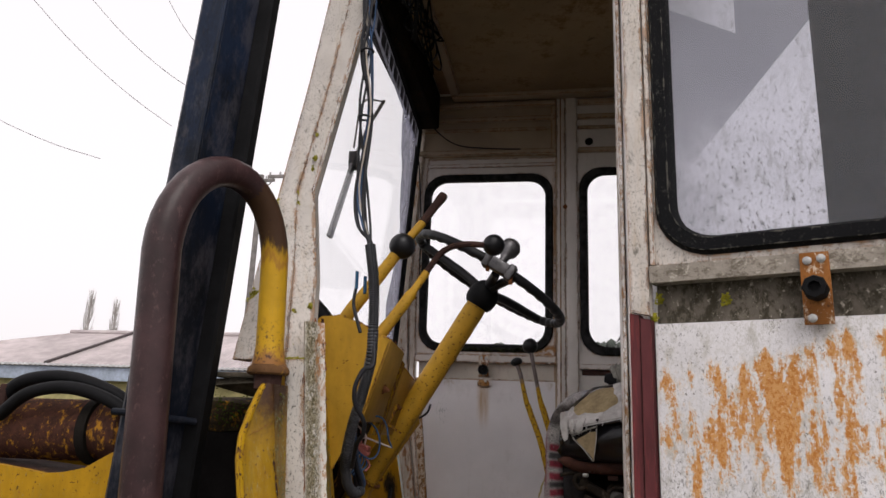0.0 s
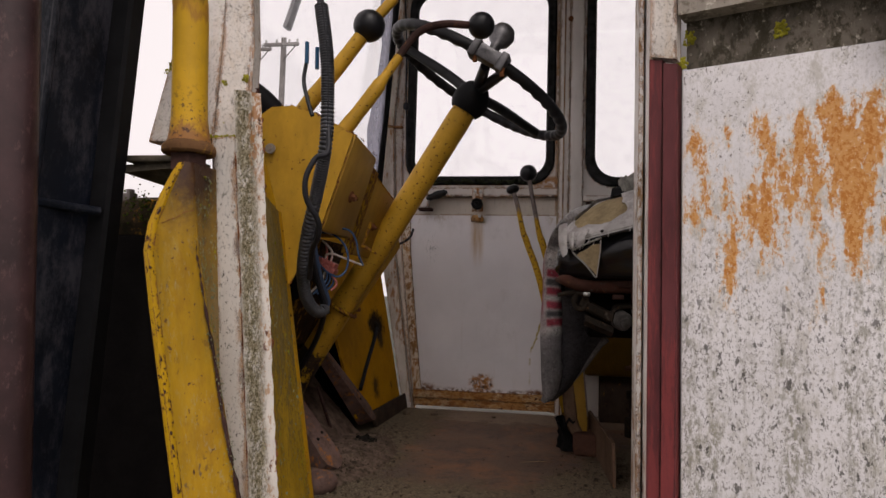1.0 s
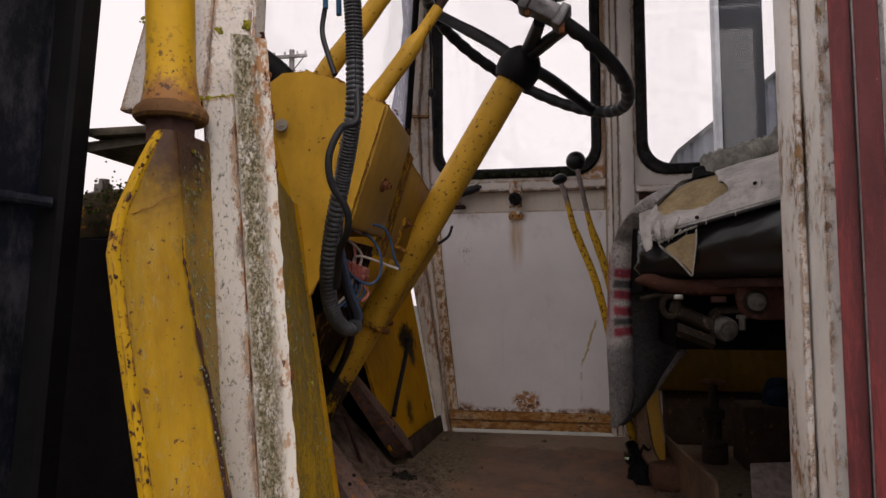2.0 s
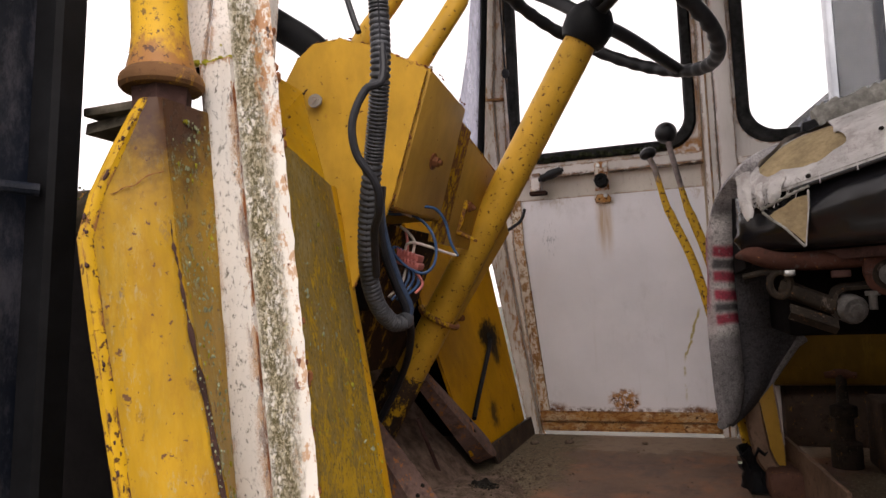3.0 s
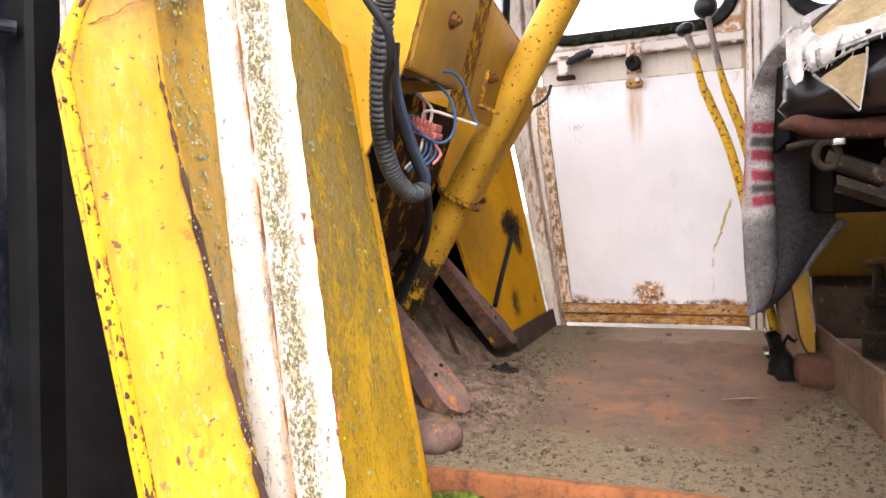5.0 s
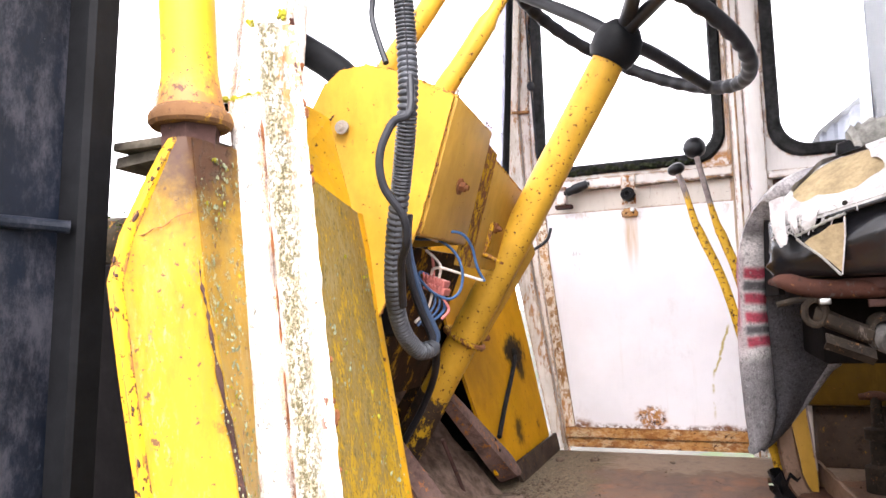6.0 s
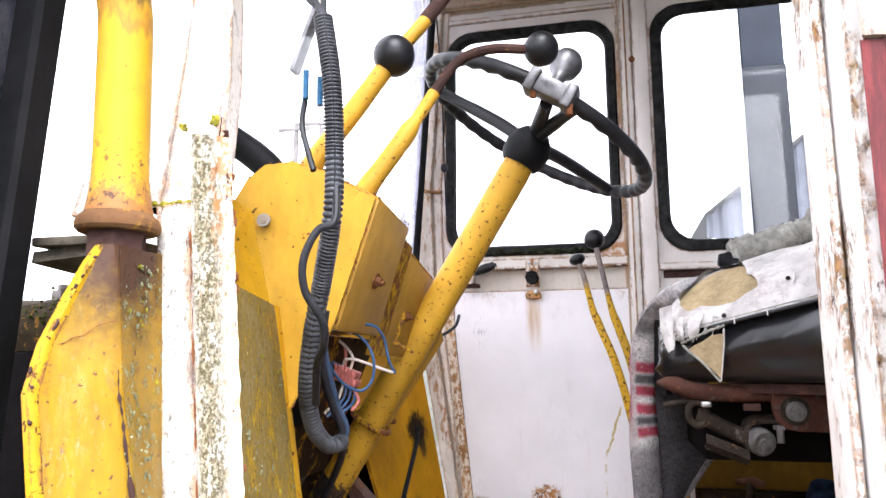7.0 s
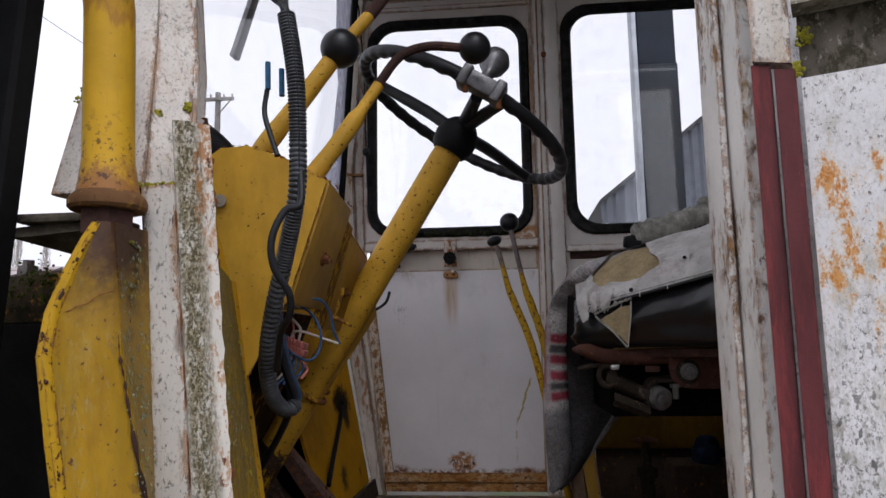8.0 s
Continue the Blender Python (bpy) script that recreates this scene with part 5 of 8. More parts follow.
# ---------- the doors ----------
def door(name, spot, place, panel_mat, frame_mat, recess_mat, glass_mat, label, red=False):
    """A cab door: place maps (distance from the hinge, height, depth to the inside)."""
    root = thing(name, spot, label, "door", kind="structure")
    edge = [(0.505, 1.209), (0.562, 1.734), (0.576, 2.18), (0.548, 2.738)]
    outline = [(0.036, 1.209), *edge, (0.036, 2.738)]

    def front(z):
        for (u0, z0), (u1, z1) in zip(edge, edge[1:]):
            if z <= z1:
                return u0 + (u1 - u0) * (z - z0) / (z1 - z0)
        return edge[-1][0]
    sh = lambda pts, holes, w, t, bm=None: sheet(pts, holes, lambda a, b, d: place(a, b, d + w), t, bm)
    # bottom rail in two rusty strips, side stiles, panel
    part("bottom_rail", sh([(0.036, 1.209), (front(1.209), 1.209), (front(1.233), 1.233), (0.036, 1.233)], [], 0.006, 0.03), "rust_strip", root)
    part("bottom_rail", sh([(0.036, 1.236), (front(1.236), 1.236), (front(1.262), 1.262), (0.036, 1.262)], [], 0.010, 0.03), "rust_strip", root)
    st = 0.026
    part("front_stile", sh([(front(z) - st, z) for z in (1.264, 1.734, 1.86)] + [(front(z), z) for z in (1.86, 1.734, 1.264)], [], 0.008, 0.03), "stile_rust" if name == "door_1" else frame_mat, root)
    part("lower_panel", sh([(0.04, 1.262)] + [(front(z) - st - 0.001, z) for z in (1.262, 1.734, 1.857)] + [(0.04, 1.857)], [], 0.0, 0.02), panel_mat, root)
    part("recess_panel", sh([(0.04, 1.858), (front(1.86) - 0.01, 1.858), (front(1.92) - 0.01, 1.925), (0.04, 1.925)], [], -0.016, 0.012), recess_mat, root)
    part("window_rail", sh([(0.037, 1.922), (front(1.93), 1.922), (front(1.95), 1.950), (0.037, 1.950)], [], 0.012, 0.03), "rail_dirty" if name == "door_2" else frame_mat, root)
    hole = rounded(0.048, 0.590 - 0.028, 1.962, 2.672, 0.085)
    part("upper_frame", sh([(0.037, 1.951)] + [(front(z), z) for z in (1.951, 2.18, 2.738)] + [(0.037, 2.738)], [hole], 0.002, 0.03), frame_mat, root)
    for pts in ([(0.037, 2.70), (front(2.7), 2.70), (front(2.72), 2.715), (0.037, 2.715)], [(0.038, 1.952), (0.045, 1.952), (0.045, 2.698), (0.038, 2.698)]):
        part("frame_bead", sh(pts, [], 0.010, 0.008), frame_mat, root)
    seal = part("window_seal", band(hole, rounded(0.078, 0.534, 1.992, 2.645, 0.065), place, -0.02, 0.014), "rubber_dusty" if name == "door_1" else "rubber_grey", root)
    if name == "door_1":
        sill = B()
        for i in range(26):
            u = 0.12 + i * 0.0145
            ball(place(u, 1.972 + 0.004 * math.sin(i * 2.1), 0.010), 0.011 + 0.003 * math.sin(i * 1.7), 0.7, bm=sill, segs=8)
        part("seal_moss", rough(sill, 0.004, 90), "rubber_mossy", seal, "mossy lower edge of the seal")
    pane = part("pane", sh(rounded(0.07, 0.542, 1.985, 2.652, 0.065), [], -0.008, 0.004), glass_mat, root)
    pane.visible_shadow = False
    # latch bracket over the recess
    lu = 0.304 if name == "door_1" else 0.275
    body = part("latch_bracket", plate([place(lu + a, z, 0.016) for a, z in ((-0.019, 1.868 if name == "door_1" else 1.844), (0.019, 1.868 if name == "door_1" else 1.844), (0.019, 1.948), (-0.019, 1.948))], 0.005, bevel=0.001), "bracket_pale" if name == "door_1" else "bracket_rust", root, "rusty latch bracket")
    if name == "door_1":
        part("latch_tab", plate([place(lu + a, z, 0.012) for a, z in ((-0.023, 1.846), (-0.02, 1.834), (0.02, 1.834), (0.023, 1.846), (0.014, 1.858), (-0.014, 1.858))], 0.004, bevel=0.001), "rust_strip", body, "rusty lower tab")
        for a in (-0.010, 0.010):
            part("tab_hole", ball(place(lu + a, 1.844, 0.0142), 0.0028, 0.4, (0, 1, 0)), "grease", body)
    c, w = place(lu, 1.893, 0.014), place(lu, 1.893, 1.0) - place(lu, 1.893, 0.0)
    w.normalize()
    k = 1.15 if name == "door_1" else 1.0
    part("latch_bush", lathe([(0, 0.017 * k), (0.03, 0.017 * k), (0.034, 0.015 * k), (0.034, 0.008), (0.026, 0.007)], c, w, 8), "rubber", body, "black rubber bush")
    for a, z in ((-0.009, 1.936), (0.009, 1.938), (-0.008, 1.853)):
        part("rivet", lathe([(0, 0.0062), (0.002, 0.0062), (0.003, 0.003)], place(lu + a, z, 0.018), w, 12), "zinc", body)
    if red:
        for u0, u1, d in ((0.0, 0.016, 0.004), (0.019, 0.036, 0.010)):
            part("hinge_strip", rough(sh([(u0, 1.13), (u1, 1.13), (u1, 1.873 - 0.5 * u0), (u0, 1.876 - 0.5 * u0)], [], d, 0.02), 0.0, 1), "red_rubber", root, "faded red edge strip")
        part("hinge_strip", sh([(0.002, 1.878), (0.034, 1.87), (0.034, 2.738), (0.002, 2.738)], [], 0.008, 0.02), frame_mat, root)
    return root


def far_door_place(u, z, w):
    return Vector((0.555 - u, FAR - w, z))


def near_door_place(u, z, w):
    return Vector((0.655 + 0.917 * u - 0.398 * w, 1.503 - 0.398 * u - 0.917 * w, z))


d1 = door("door_1", (0.3, FAR, FLOOR), far_door_place, "far_panel", "far_frame", "far_recess", "glass", "closed white cab door with rust along its bottom rail")
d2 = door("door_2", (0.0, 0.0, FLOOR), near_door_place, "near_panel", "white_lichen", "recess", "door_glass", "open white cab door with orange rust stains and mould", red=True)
part("door_handle", tube([(0.082, FAR - 0.05, 1.908), (0.10, FAR - 0.055, 1.913), (0.122, FAR - 0.058, 1.920), (0.142, FAR - 0.056, 1.927), (0.152, FAR - 0.054, 1.930)], [0.006, 0.011, 0.0135, 0.0115, 0.006], 14, steps=4), "plastic", d1, "black plastic inner handle")
part("handle_lug", box((0.055, FAR - 0.05, 1.878), (0.085, FAR - 0.012, 1.928), 0.003), "far_frame", d1)
part("handle_lug", box((0.05, FAR - 0.04, 1.868), (0.098, FAR - 0.012, 1.879), 0.003), "rust_brown", d1)


# ---------- rust chips along sheet edges ----------
SINK = Vector((0.05, 0.30, -0.05))


def chips(pts, count, size, parent, seed, kind="rust", name="edge_rust"):
    """Small flaked spots scattered along an edge."""
    rnd = random.Random(seed)
    path = smooth_path(pts, 8)
    bm = B()
    for i in range(count):
        k = rnd.random() * (len(path) - 1.001)
        p, q = path[int(k)], path[int(k) + 1]
        w = (q - p).normalized()
        c = p.lerp(q, k % 1) + Vector((rnd.gauss(0, 0.0010), rnd.gauss(0, 0.0004), 0)) + SINK * size
        ball(c, 0.62 * size * rnd.uniform(0.2, 1.0) ** 1.5, rnd.uniform(1.0, 3.2), w, bm, 6)
    rough(bm, size * 0.5, 260)
    tagged(part(name, bm, "rust" if kind == "rust" else "rust_brown", parent, smooth=80), kind="stuff")


# ---------- the dash ----------
def slope_front(y, z):
    """Front face of the dash box, which leans forward towards its foot."""
    return Vector((0.172 - 0.30 * (1.86 - z), y, z))


def dash():
    root = thing("dash_console", (0.05, 1.9, 1.45), "yellow steel dash console with chipped paint", "console")
    side = [(-0.03, 1.845), (0.0, 1.893), (0.025, 1.910), (0.062, 1.914), (0.098, 1.902), (0.172, 1.862), (0.122, 1.697), (0.075, 1.600), (0.02, 1.50), (-0.10, 1.45), (-0.12, 1.70)]
    bm = plate([(x, 1.80 + 0.06 * max(0, x - 0.03) * 3, z) for x, z in side], 0.004)
    part("side_plate", bm, "yellow", root)
    part("top_plate", plate([(0.098, 1.815, 1.902), (0.172, 1.835, 1.864), (0.168, 1.985, 1.852), (0.06, 1.985, 1.905)], 0.005), "yellow", root)
    part("front_plate", plate([slope_front(1.832, 1.862), slope_front(1.985, 1.852), slope_front(1.985, 1.690), slope_front(1.822, 1.690)], 0.005, bevel=0.001), "ochre", root)
    part("under_plate", plate([slope_front(1.822, 1.690), slope_front(1.985, 1.690), (0.02, 1.985, 1.72), (0.0, 1.82, 1.72)], 0.004), "ochre", root)
    part("far_side_plate", plate([(0.06, 1.986, 1.905), (0.168, 1.986, 1.852), (0.116, 1.986, 1.69), (-0.1, 1.986, 1.69), (-0.1, 1.986, 1.86)], 0.004), "ochre", root)
    part("bolt", hexbolt((0.1455, 1.908, 1.762), (1, 0, -0.3), 0.0078, 0.009), "rust", root, "rusty bolt")
    part("bolt", hexbolt((0.026, 1.7975, 1.834), (0.1, -1, 0.1), 0.0062, 0.0026), "scraped_bolt", root, "scraped flat bolt head")
    ring = [Vector((0.026 + 0.021 * math.cos(q), 1.7975, 1.834 + 0.021 * math.sin(q))) for q in (2.2, 2.6, 3.0, 3.4, 3.8, 4.1)]
    chips(ring, 26, 0.0017, root, 3, "brown")
    top = [(x, 1.7985 + 0.18 * max(0, x - 0.03), z + 0.0005) for x, z in side[:6]]
    chips(top[1:], 40, 0.0022, root, 1)
    chips([(x, 1.799 + 0.18 * max(0, x - 0.03), z) for x, z in side[5:9]], 50, 0.0026, root, 2)
    chips([(0.098, 1.815, 1.905), (0.172, 1.835, 1.867), (0.174, 1.90, 1.862), (0.171, 1.985, 1.856)], 60, 0.0022, root, 4)
    # second, lower box towards the column
    d = lambda y, z: slope_front(y, z) - Vector((0.008, 0, 0))
    part("second_box_front", plate([d(1.990, 1.832), d(2.235, 1.800), d(2.235, 1.66), d(1.990, 1.66)], 0.005, bevel=0.001), "ochre", root)
    part("second_box_top", plate([d(1.990, 1.834), d(2.235, 1.802), (0.02, 2.235, 1.83), (0.02, 1.990, 1.86)], 0.005), "rust_yellow", root)
    part("box_edge_strip", plate([d(1.991, 1.837) + Vector((0.005, 0, 0)), d(2.040, 1.831) + Vector((0.005, 0, 0)), d(2.040, 1.66) + Vector((0.005, 0, 0)), d(1.991, 1.66) + Vector((0.005, 0, 0))], 0.004), "rust_yellow", root)
    part("hook_plate", plate([(0.136, 2.10, 1.734), (0.128, 2.10, 1.734), (0.106, 2.10, 1.684), (0.116, 2.10, 1.680), (0.126, 2.10, 1.70)], 0.006, bevel=0.001), "rust_yellow", root)
    part("hook_pin", tube([(0.112, 2.10, 1.684), (0.128, 2.095, 1.676), (0.149, 2.09, 1.665)], [0.005, 0.004, 0.002], 8), "rust_yellow", root)
    part("bolt", hexbolt((0.128, 2.13, 1.727), (1, 0, -0.3), 0.006), "rust", root)
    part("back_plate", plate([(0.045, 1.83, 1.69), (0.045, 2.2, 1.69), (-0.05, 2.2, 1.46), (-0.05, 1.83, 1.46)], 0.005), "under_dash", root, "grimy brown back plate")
    # Black box put in for the shaded hollow behind the wires.
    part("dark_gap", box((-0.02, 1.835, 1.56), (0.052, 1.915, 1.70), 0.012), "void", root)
    return root


dash()
single("toggle_stub", tube([(0.12, 1.94, 1.875), (0.135, 1.945, 1.91)], [0.004, 0.003], 8), "zinc", (0.12, 1.94, 1.875), "small metal toggle on top of the dash", "switch")


def hose(name, pts, r, label, mat="rubber", cat="hose", steps=6):
    return single(name, tube(pts, r, 12, steps=steps), mat, pts[0], label, cat)


hose("hydraulic_hose", [(-0.085, 1.82, 1.985), (-0.06, 1.86, 1.970), (-0.008, 1.87, 1.928), (0.05, 1.88, 1.85)], 0.021, "thick black rubber hose entering the dash")


# ---------- bulkhead and kick plates ----------
def bulkhead():
    root = thing("bulkhead", (0.0, 2.7, FLOOR), "yellow front bulkhead with a black grease stain", "bulkhead", kind="structure")
    fx = lambda z: 0.012 - 0.19 * (z - 1.2)
    s = "bulkhead"
    part("far_sheet", plate([(fx(1.242), 2.47, 1.242), (fx(1.242), 2.955, 1.242), (fx(1.80), 2.945, 1.80), (fx(1.80), 2.36, 1.80), (fx(1.55), 2.36, 1.55)], 0.006), s, root)
    part("rod_grommet", lathe([(0, 0.018), (0.006, 0.016), (0.010, 0.009)], (fx(1.475) + 0.002, 2.790, 1.475), (1, 0, 0.19), 18), "grease", root, "greasy black grommet")
    part("base_sheet", plate([(fx(1.2) + 0.012, 2.60, 1.2), (fx(1.2) + 0.012, 2.99, 1.2), (fx(1.246) + 0.012, 2.985, 1.246), (fx(1.246) + 0.012, 2.56, 1.246)], 0.008), "base_grime", root, "grimy brown foot of the bulkhead")
    # Black plates added to keep light out of the space behind the dash.
    part("light_block_back", box((-0.30, 1.66, 1.0), (-0.28, 2.995, 1.69), 0.0), "void", root)
    part("light_block_top", box((-0.30, 1.66, 1.685), (-0.10, 2.995, 1.69), 0.0), "void", root)
    part("light_block_front", box((-0.115, 1.83, 1.69), (-0.108, 2.995, 1.80), 0.0), "void", root)
    part("light_block_side", box((-0.30, 1.66, 1.0), (0.0, 1.675, 1.69), 0.0), "void", root)
    part("light_block_side", plate([(-0.30, 2.922, 1.0), (0.03, 2.922, 1.0), (fx(1.275) - 0.004, 2.922, 1.275), (fx(1.69) - 0.004, 2.922, 1.69), (-0.30, 2.922, 1.69)], 0.006), "void", root)
    part("light_block_foot", box((-0.30, 2.3, 1.18), (0.012, 2.955, 1.199), 0.0), "void", root)
    ramp = B()
    bmesh.ops.create_grid(ramp, x_segments=36, y_segments=60, size=0.5, matrix=Matrix.Translation((-0.12, 2.10, 1.2)) @ Matrix.Diagonal((0.32, 0.78, 1, 1)))
    for v in ramp.verts:
        v.co.z = 1.194 + 1.12 * max(0.0, 0.02 - v.co.x) ** 1.04 + 0.010 * noise.noise(v.co * 14) + 0.004 * noise.noise(v.co * 55)
    part("toe_board", ramp, "dust", root, "sloping toe board under brown dust")
    # near kick plate beside the door post
    ox = lambda z: 0.112 - 0.165 * (z - 1.3)
    px = lambda z: 0.166 - 0.092 * (z - 1.3)
    kp = thing("kick_plate", (0.12, 1.68, 1.2), "mossy olive-yellow kick plate beside the door post", "panel")
    zs = [1.12 + i * 0.05 for i in range(13)]
    rows = []
    for z in zs:
        cut = 1.0 if z < 1.70 else 1.0 - 0.12 * ((z - 1.70) / 0.02) ** 1.0 * 0.25
        a, b = Vector((px(z) - 0.004, 1.560, z)), Vector((ox(z), 1.811, z))
        rows.append([a, a.lerp(b, 0.33 * cut), a.lerp(b, 0.66 * cut), a.lerp(b, cut)])
    part("face", strip(rows, 0.004), "kick", kp)
    for tint, count, seed in (("crust_pale", 620, 91), ("lichen_yellow", 420, 92)):
        rnd = random.Random(seed)
        flakes = B()
        for i in range(count):
            z = 1.14 + 0.52 * rnd.random() ** 1.5
            f = rnd.uniform(0.04, 0.97)
            if noise.noise(Vector((z * 14, f * 4, seed))) < 0.02:
                continue
            p = Vector((px(z) - 0.004, 1.560, z)).lerp(Vector((ox(z), 1.811, z)), f) + Vector((0.0032, 0, 0))
            ball(p, 0.0006 + 0.0026 * rnd.random() ** 2, 0.16, (0.98, 0.2 + rnd.gauss(0, 0.2), rnd.gauss(0, 0.2)), flakes, 6)
        tagged(part("plate_lichen", rough(flakes, 0.0008, 300), tint, kp, "crust of lichen on the plate", smooth=80), kind="stuff")
    edge = [Vector((ox(z), 1.811, z)).lerp(Vector((px(z), 1.56, z)), 0 if z < 1.70 else 0.03) + Vector((0.0015, 0.002, 0)) for z in zs]
    part("folded_edge", strip([[p + Vector((0.0012, -0.016, 0)), p + Vector((0.0026, -0.008, 0)), p + Vector((0.0028, -0.001, 0)), p + Vector((0.0005, 0.003, 0))] for p in edge], 0.0035), "yellow_plate", kp, "bare yellow folded edge")
    chips([p + Vector((-0.002, -0.004, 0)) for p in edge], 55, 0.0028, kp, 9, "brown")
    part("brace", plate([(0.040, 1.62, 1.72), (0.062, 1.75, 1.72), (0.01, 1.79, 1.845), (-0.01, 1.77, 1.86)], 0.004), "yellow_plate", kp)
    hose("control_cable", [(fx(1.478) + 0.002, 2.792, 1.478), (-0.030, 2.770, 1.468), (-0.020, 2.70, 1.430), (-0.006, 2.58, 1.365), (0.004, 2.50, 1.318)], 0.0055, "black control rod through the bulkhead")


bulkhead()


# ---------- steering ----------
AX = Vector((0.54, 0.0, 0.84)).normalized()


def steering():
    root = thing("steering_column", (-0.08, 2.21, 1.34), "yellow steering column with speckled chipped paint", "steering column")
    a, b = Vector((-0.085, 2.215, 1.345)), Vector((0.315, 2.20, 2.003))
    AXc = (b - a).normalized()
    part("tube", tube([a, a + AXc * 0.3, b - AXc * 0.02, b], [0.029, 0.029, 0.029, 0.028], 28), "yellow_column", root)
    part("lower_sleeve", tube([a - AXc * 0.06, a + AXc * 0.115], 0.0302, 24), "column_foot", root, "scuffed black lower end")
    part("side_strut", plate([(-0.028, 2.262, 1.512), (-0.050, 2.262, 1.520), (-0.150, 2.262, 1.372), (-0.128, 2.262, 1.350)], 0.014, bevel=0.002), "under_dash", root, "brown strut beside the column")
    c = Vector((0.02, 2.212, 1.518)) + AXc * 0.03
    part("clamp_ring", tube([c + (AXc.cross(Vector((0, 1, 0))) * math.cos(k / 20 * math.tau) + Vector((0, 1, 0)) * math.sin(k / 20 * math.tau)) * 0.037 for k in range(20)], 0.0055, 8, closed=True), "rust_yellow", root, "rusty clamp ring")
    part("clamp_bolt", cyl(c + Vector((0.01, 0.03, 0)), c + Vector((0.02, 0.075, -0.004)), 0.006, segs=10), "rust", root)
    part("back_fin", plate([a + AXc * 0.22 + Vector((0.0, 0.03, -0.02)), a + AXc * 0.46 + Vector((0.006, 0.03, -0.02)), a + AXc * 0.44 + Vector((0.020, 0.04, -0.030)), a + AXc * 0.26 + Vector((0.013, 0.04, -0.026))], 0.004), "ochre", root)
    wheel = thing("steering_wheel", b + AXc * 0.04, "worn black ribbed steering wheel with a spinner knob", "steering wheel")
    ctr = Vector((0.339, 2.268, 2.09))
    n = Vector((0.566, 0.068, 1.0)).normalized()
    e1 = Vector((0, 1, 0)) - n * n.y
    e1.normalize()
    e2 = n.cross(e1)
    R, N = 0.229, 180
    bm = B()
    rim = [ctr + R * (math.cos(k / N * math.tau) * e1 + math.sin(k / N * math.tau) * e2) for k in range(N)]
    rings = []
    for k in range(N):
        out = (rim[k] - ctr).normalized()
        row = []
        for j in range(12):
            q = j / 12 * math.tau
            under = max(0.0, -math.sin(q)) * 0.5 + max(0.0, -math.cos(q)) * 0.8
            r = 0.0125 + 0.0022 * min(1, under) * math.sin(k * math.tau / 3.6 / 1.25)
            row.append(bm.verts.new(rim[k] + r * (math.cos(q) * out + math.sin(q) * n)))
        rings.append(row)
    for k in range(N):
        for j in range(12):
            bm.faces.new((rings[k][j], rings[k][(j + 1) % 12], rings[(k + 1) % N][(j + 1) % 12], rings[(k + 1) % N][j]))
    part("rim", bm, "wheel", wheel, smooth=80)
    hub = b + AXc * 0.012
    part("hub", lathe([(-0.012, 0.033), (0.0, 0.040), (0.02, 0.0425), (0.04, 0.038), (0.055, 0.026), (0.064, 0.012)], hub, AXc, 28), "rubber", wheel, "faded black hub")
    top = hub + AXc * 0.03
    for ang in (82, 205, 315):
        p = ctr + (R - 0.008) * (math.cos(radians(ang)) * e1 + math.sin(radians(ang)) * e2)
        bm = tube([top, top.lerp(p, 0.35) + n * 0.006, p], [0.013, 0.012, 0.011], 12, steps=5)
        part("spoke", bm, "wheel", wheel)
    q = Vector((0.386, 2.0, 2.05)) - ctr
    k0 = ctr + (q - n * q.dot(n)).normalized() * R
    stem = part("spinner_stem", tube([hub + AXc * 0.05, k0 - Vector((0.01, -0.02, 0.012))], [0.015, 0.011], 14), "wheel", wheel)
    cl = part("spinner_clamp", box(k0 - Vector((0.034, 0.02, 0.016)), k0 + Vector((0.034, 0.02, 0.016)), 0.006, turn=Matrix.Rotation(radians(31), 4, "Y")), "alloy", wheel, "cast aluminium clamp")
    for s in (-1, 1):
        q = k0 + Vector((0.86, 0, -0.51)) * 0.033 * s
        part("clamp_ear", box(q - Vector((0.009, 0.024, 0.02)), q + Vector((0.009, 0.02, 0.02)), 0.004, turn=Matrix.Rotation(radians(31), 4, "Y")), "alloy", cl)
        part("clamp_bolt", cyl(q + Vector((0, -0.012, -0.03)), q + Vector((0, -0.012, 0.0)), 0.005, segs=8), "rust", cl)
    up = Vector((0.35, 0.45, 0.85)).normalized()
    part("spinner_knob", lathe([(0, 0.012), (0.018, 0.011), (0.03, 0.014), (0.042, 0.024), (0.058, 0.0275), (0.072, 0.022), (0.08, 0.010)], k0 + n * 0.008, up, 24), "alloy", wheel, "dull aluminium spinner knob")


steering()


def lever(name, pts, radii, ballc, ballr, label, mat="yellow_column", tip=None, squash=1.0):
    root = thing(name, pts[0], label, "lever")
    part("shaft", tube(pts, radii, 14, steps=6), mat, root)
    if mat == "lever_paint":
        q = smooth_path(pts, 6)
        part("bare_neck", tube(q[-13:], 0.0068, 10), "lever_bare", root, "bare grey neck")
    if tip:
        part("rod", tube(tip[0], tip[1], 10, steps=6), "rust_brown", root, "bare brown rod")
    way = Vector(ballc) - Vector(tip[0][-2] if tip else pts[-2])
    part("knob", ball(ballc, ballr, squash, way), "plastic", root, "black ball knob")
    return root


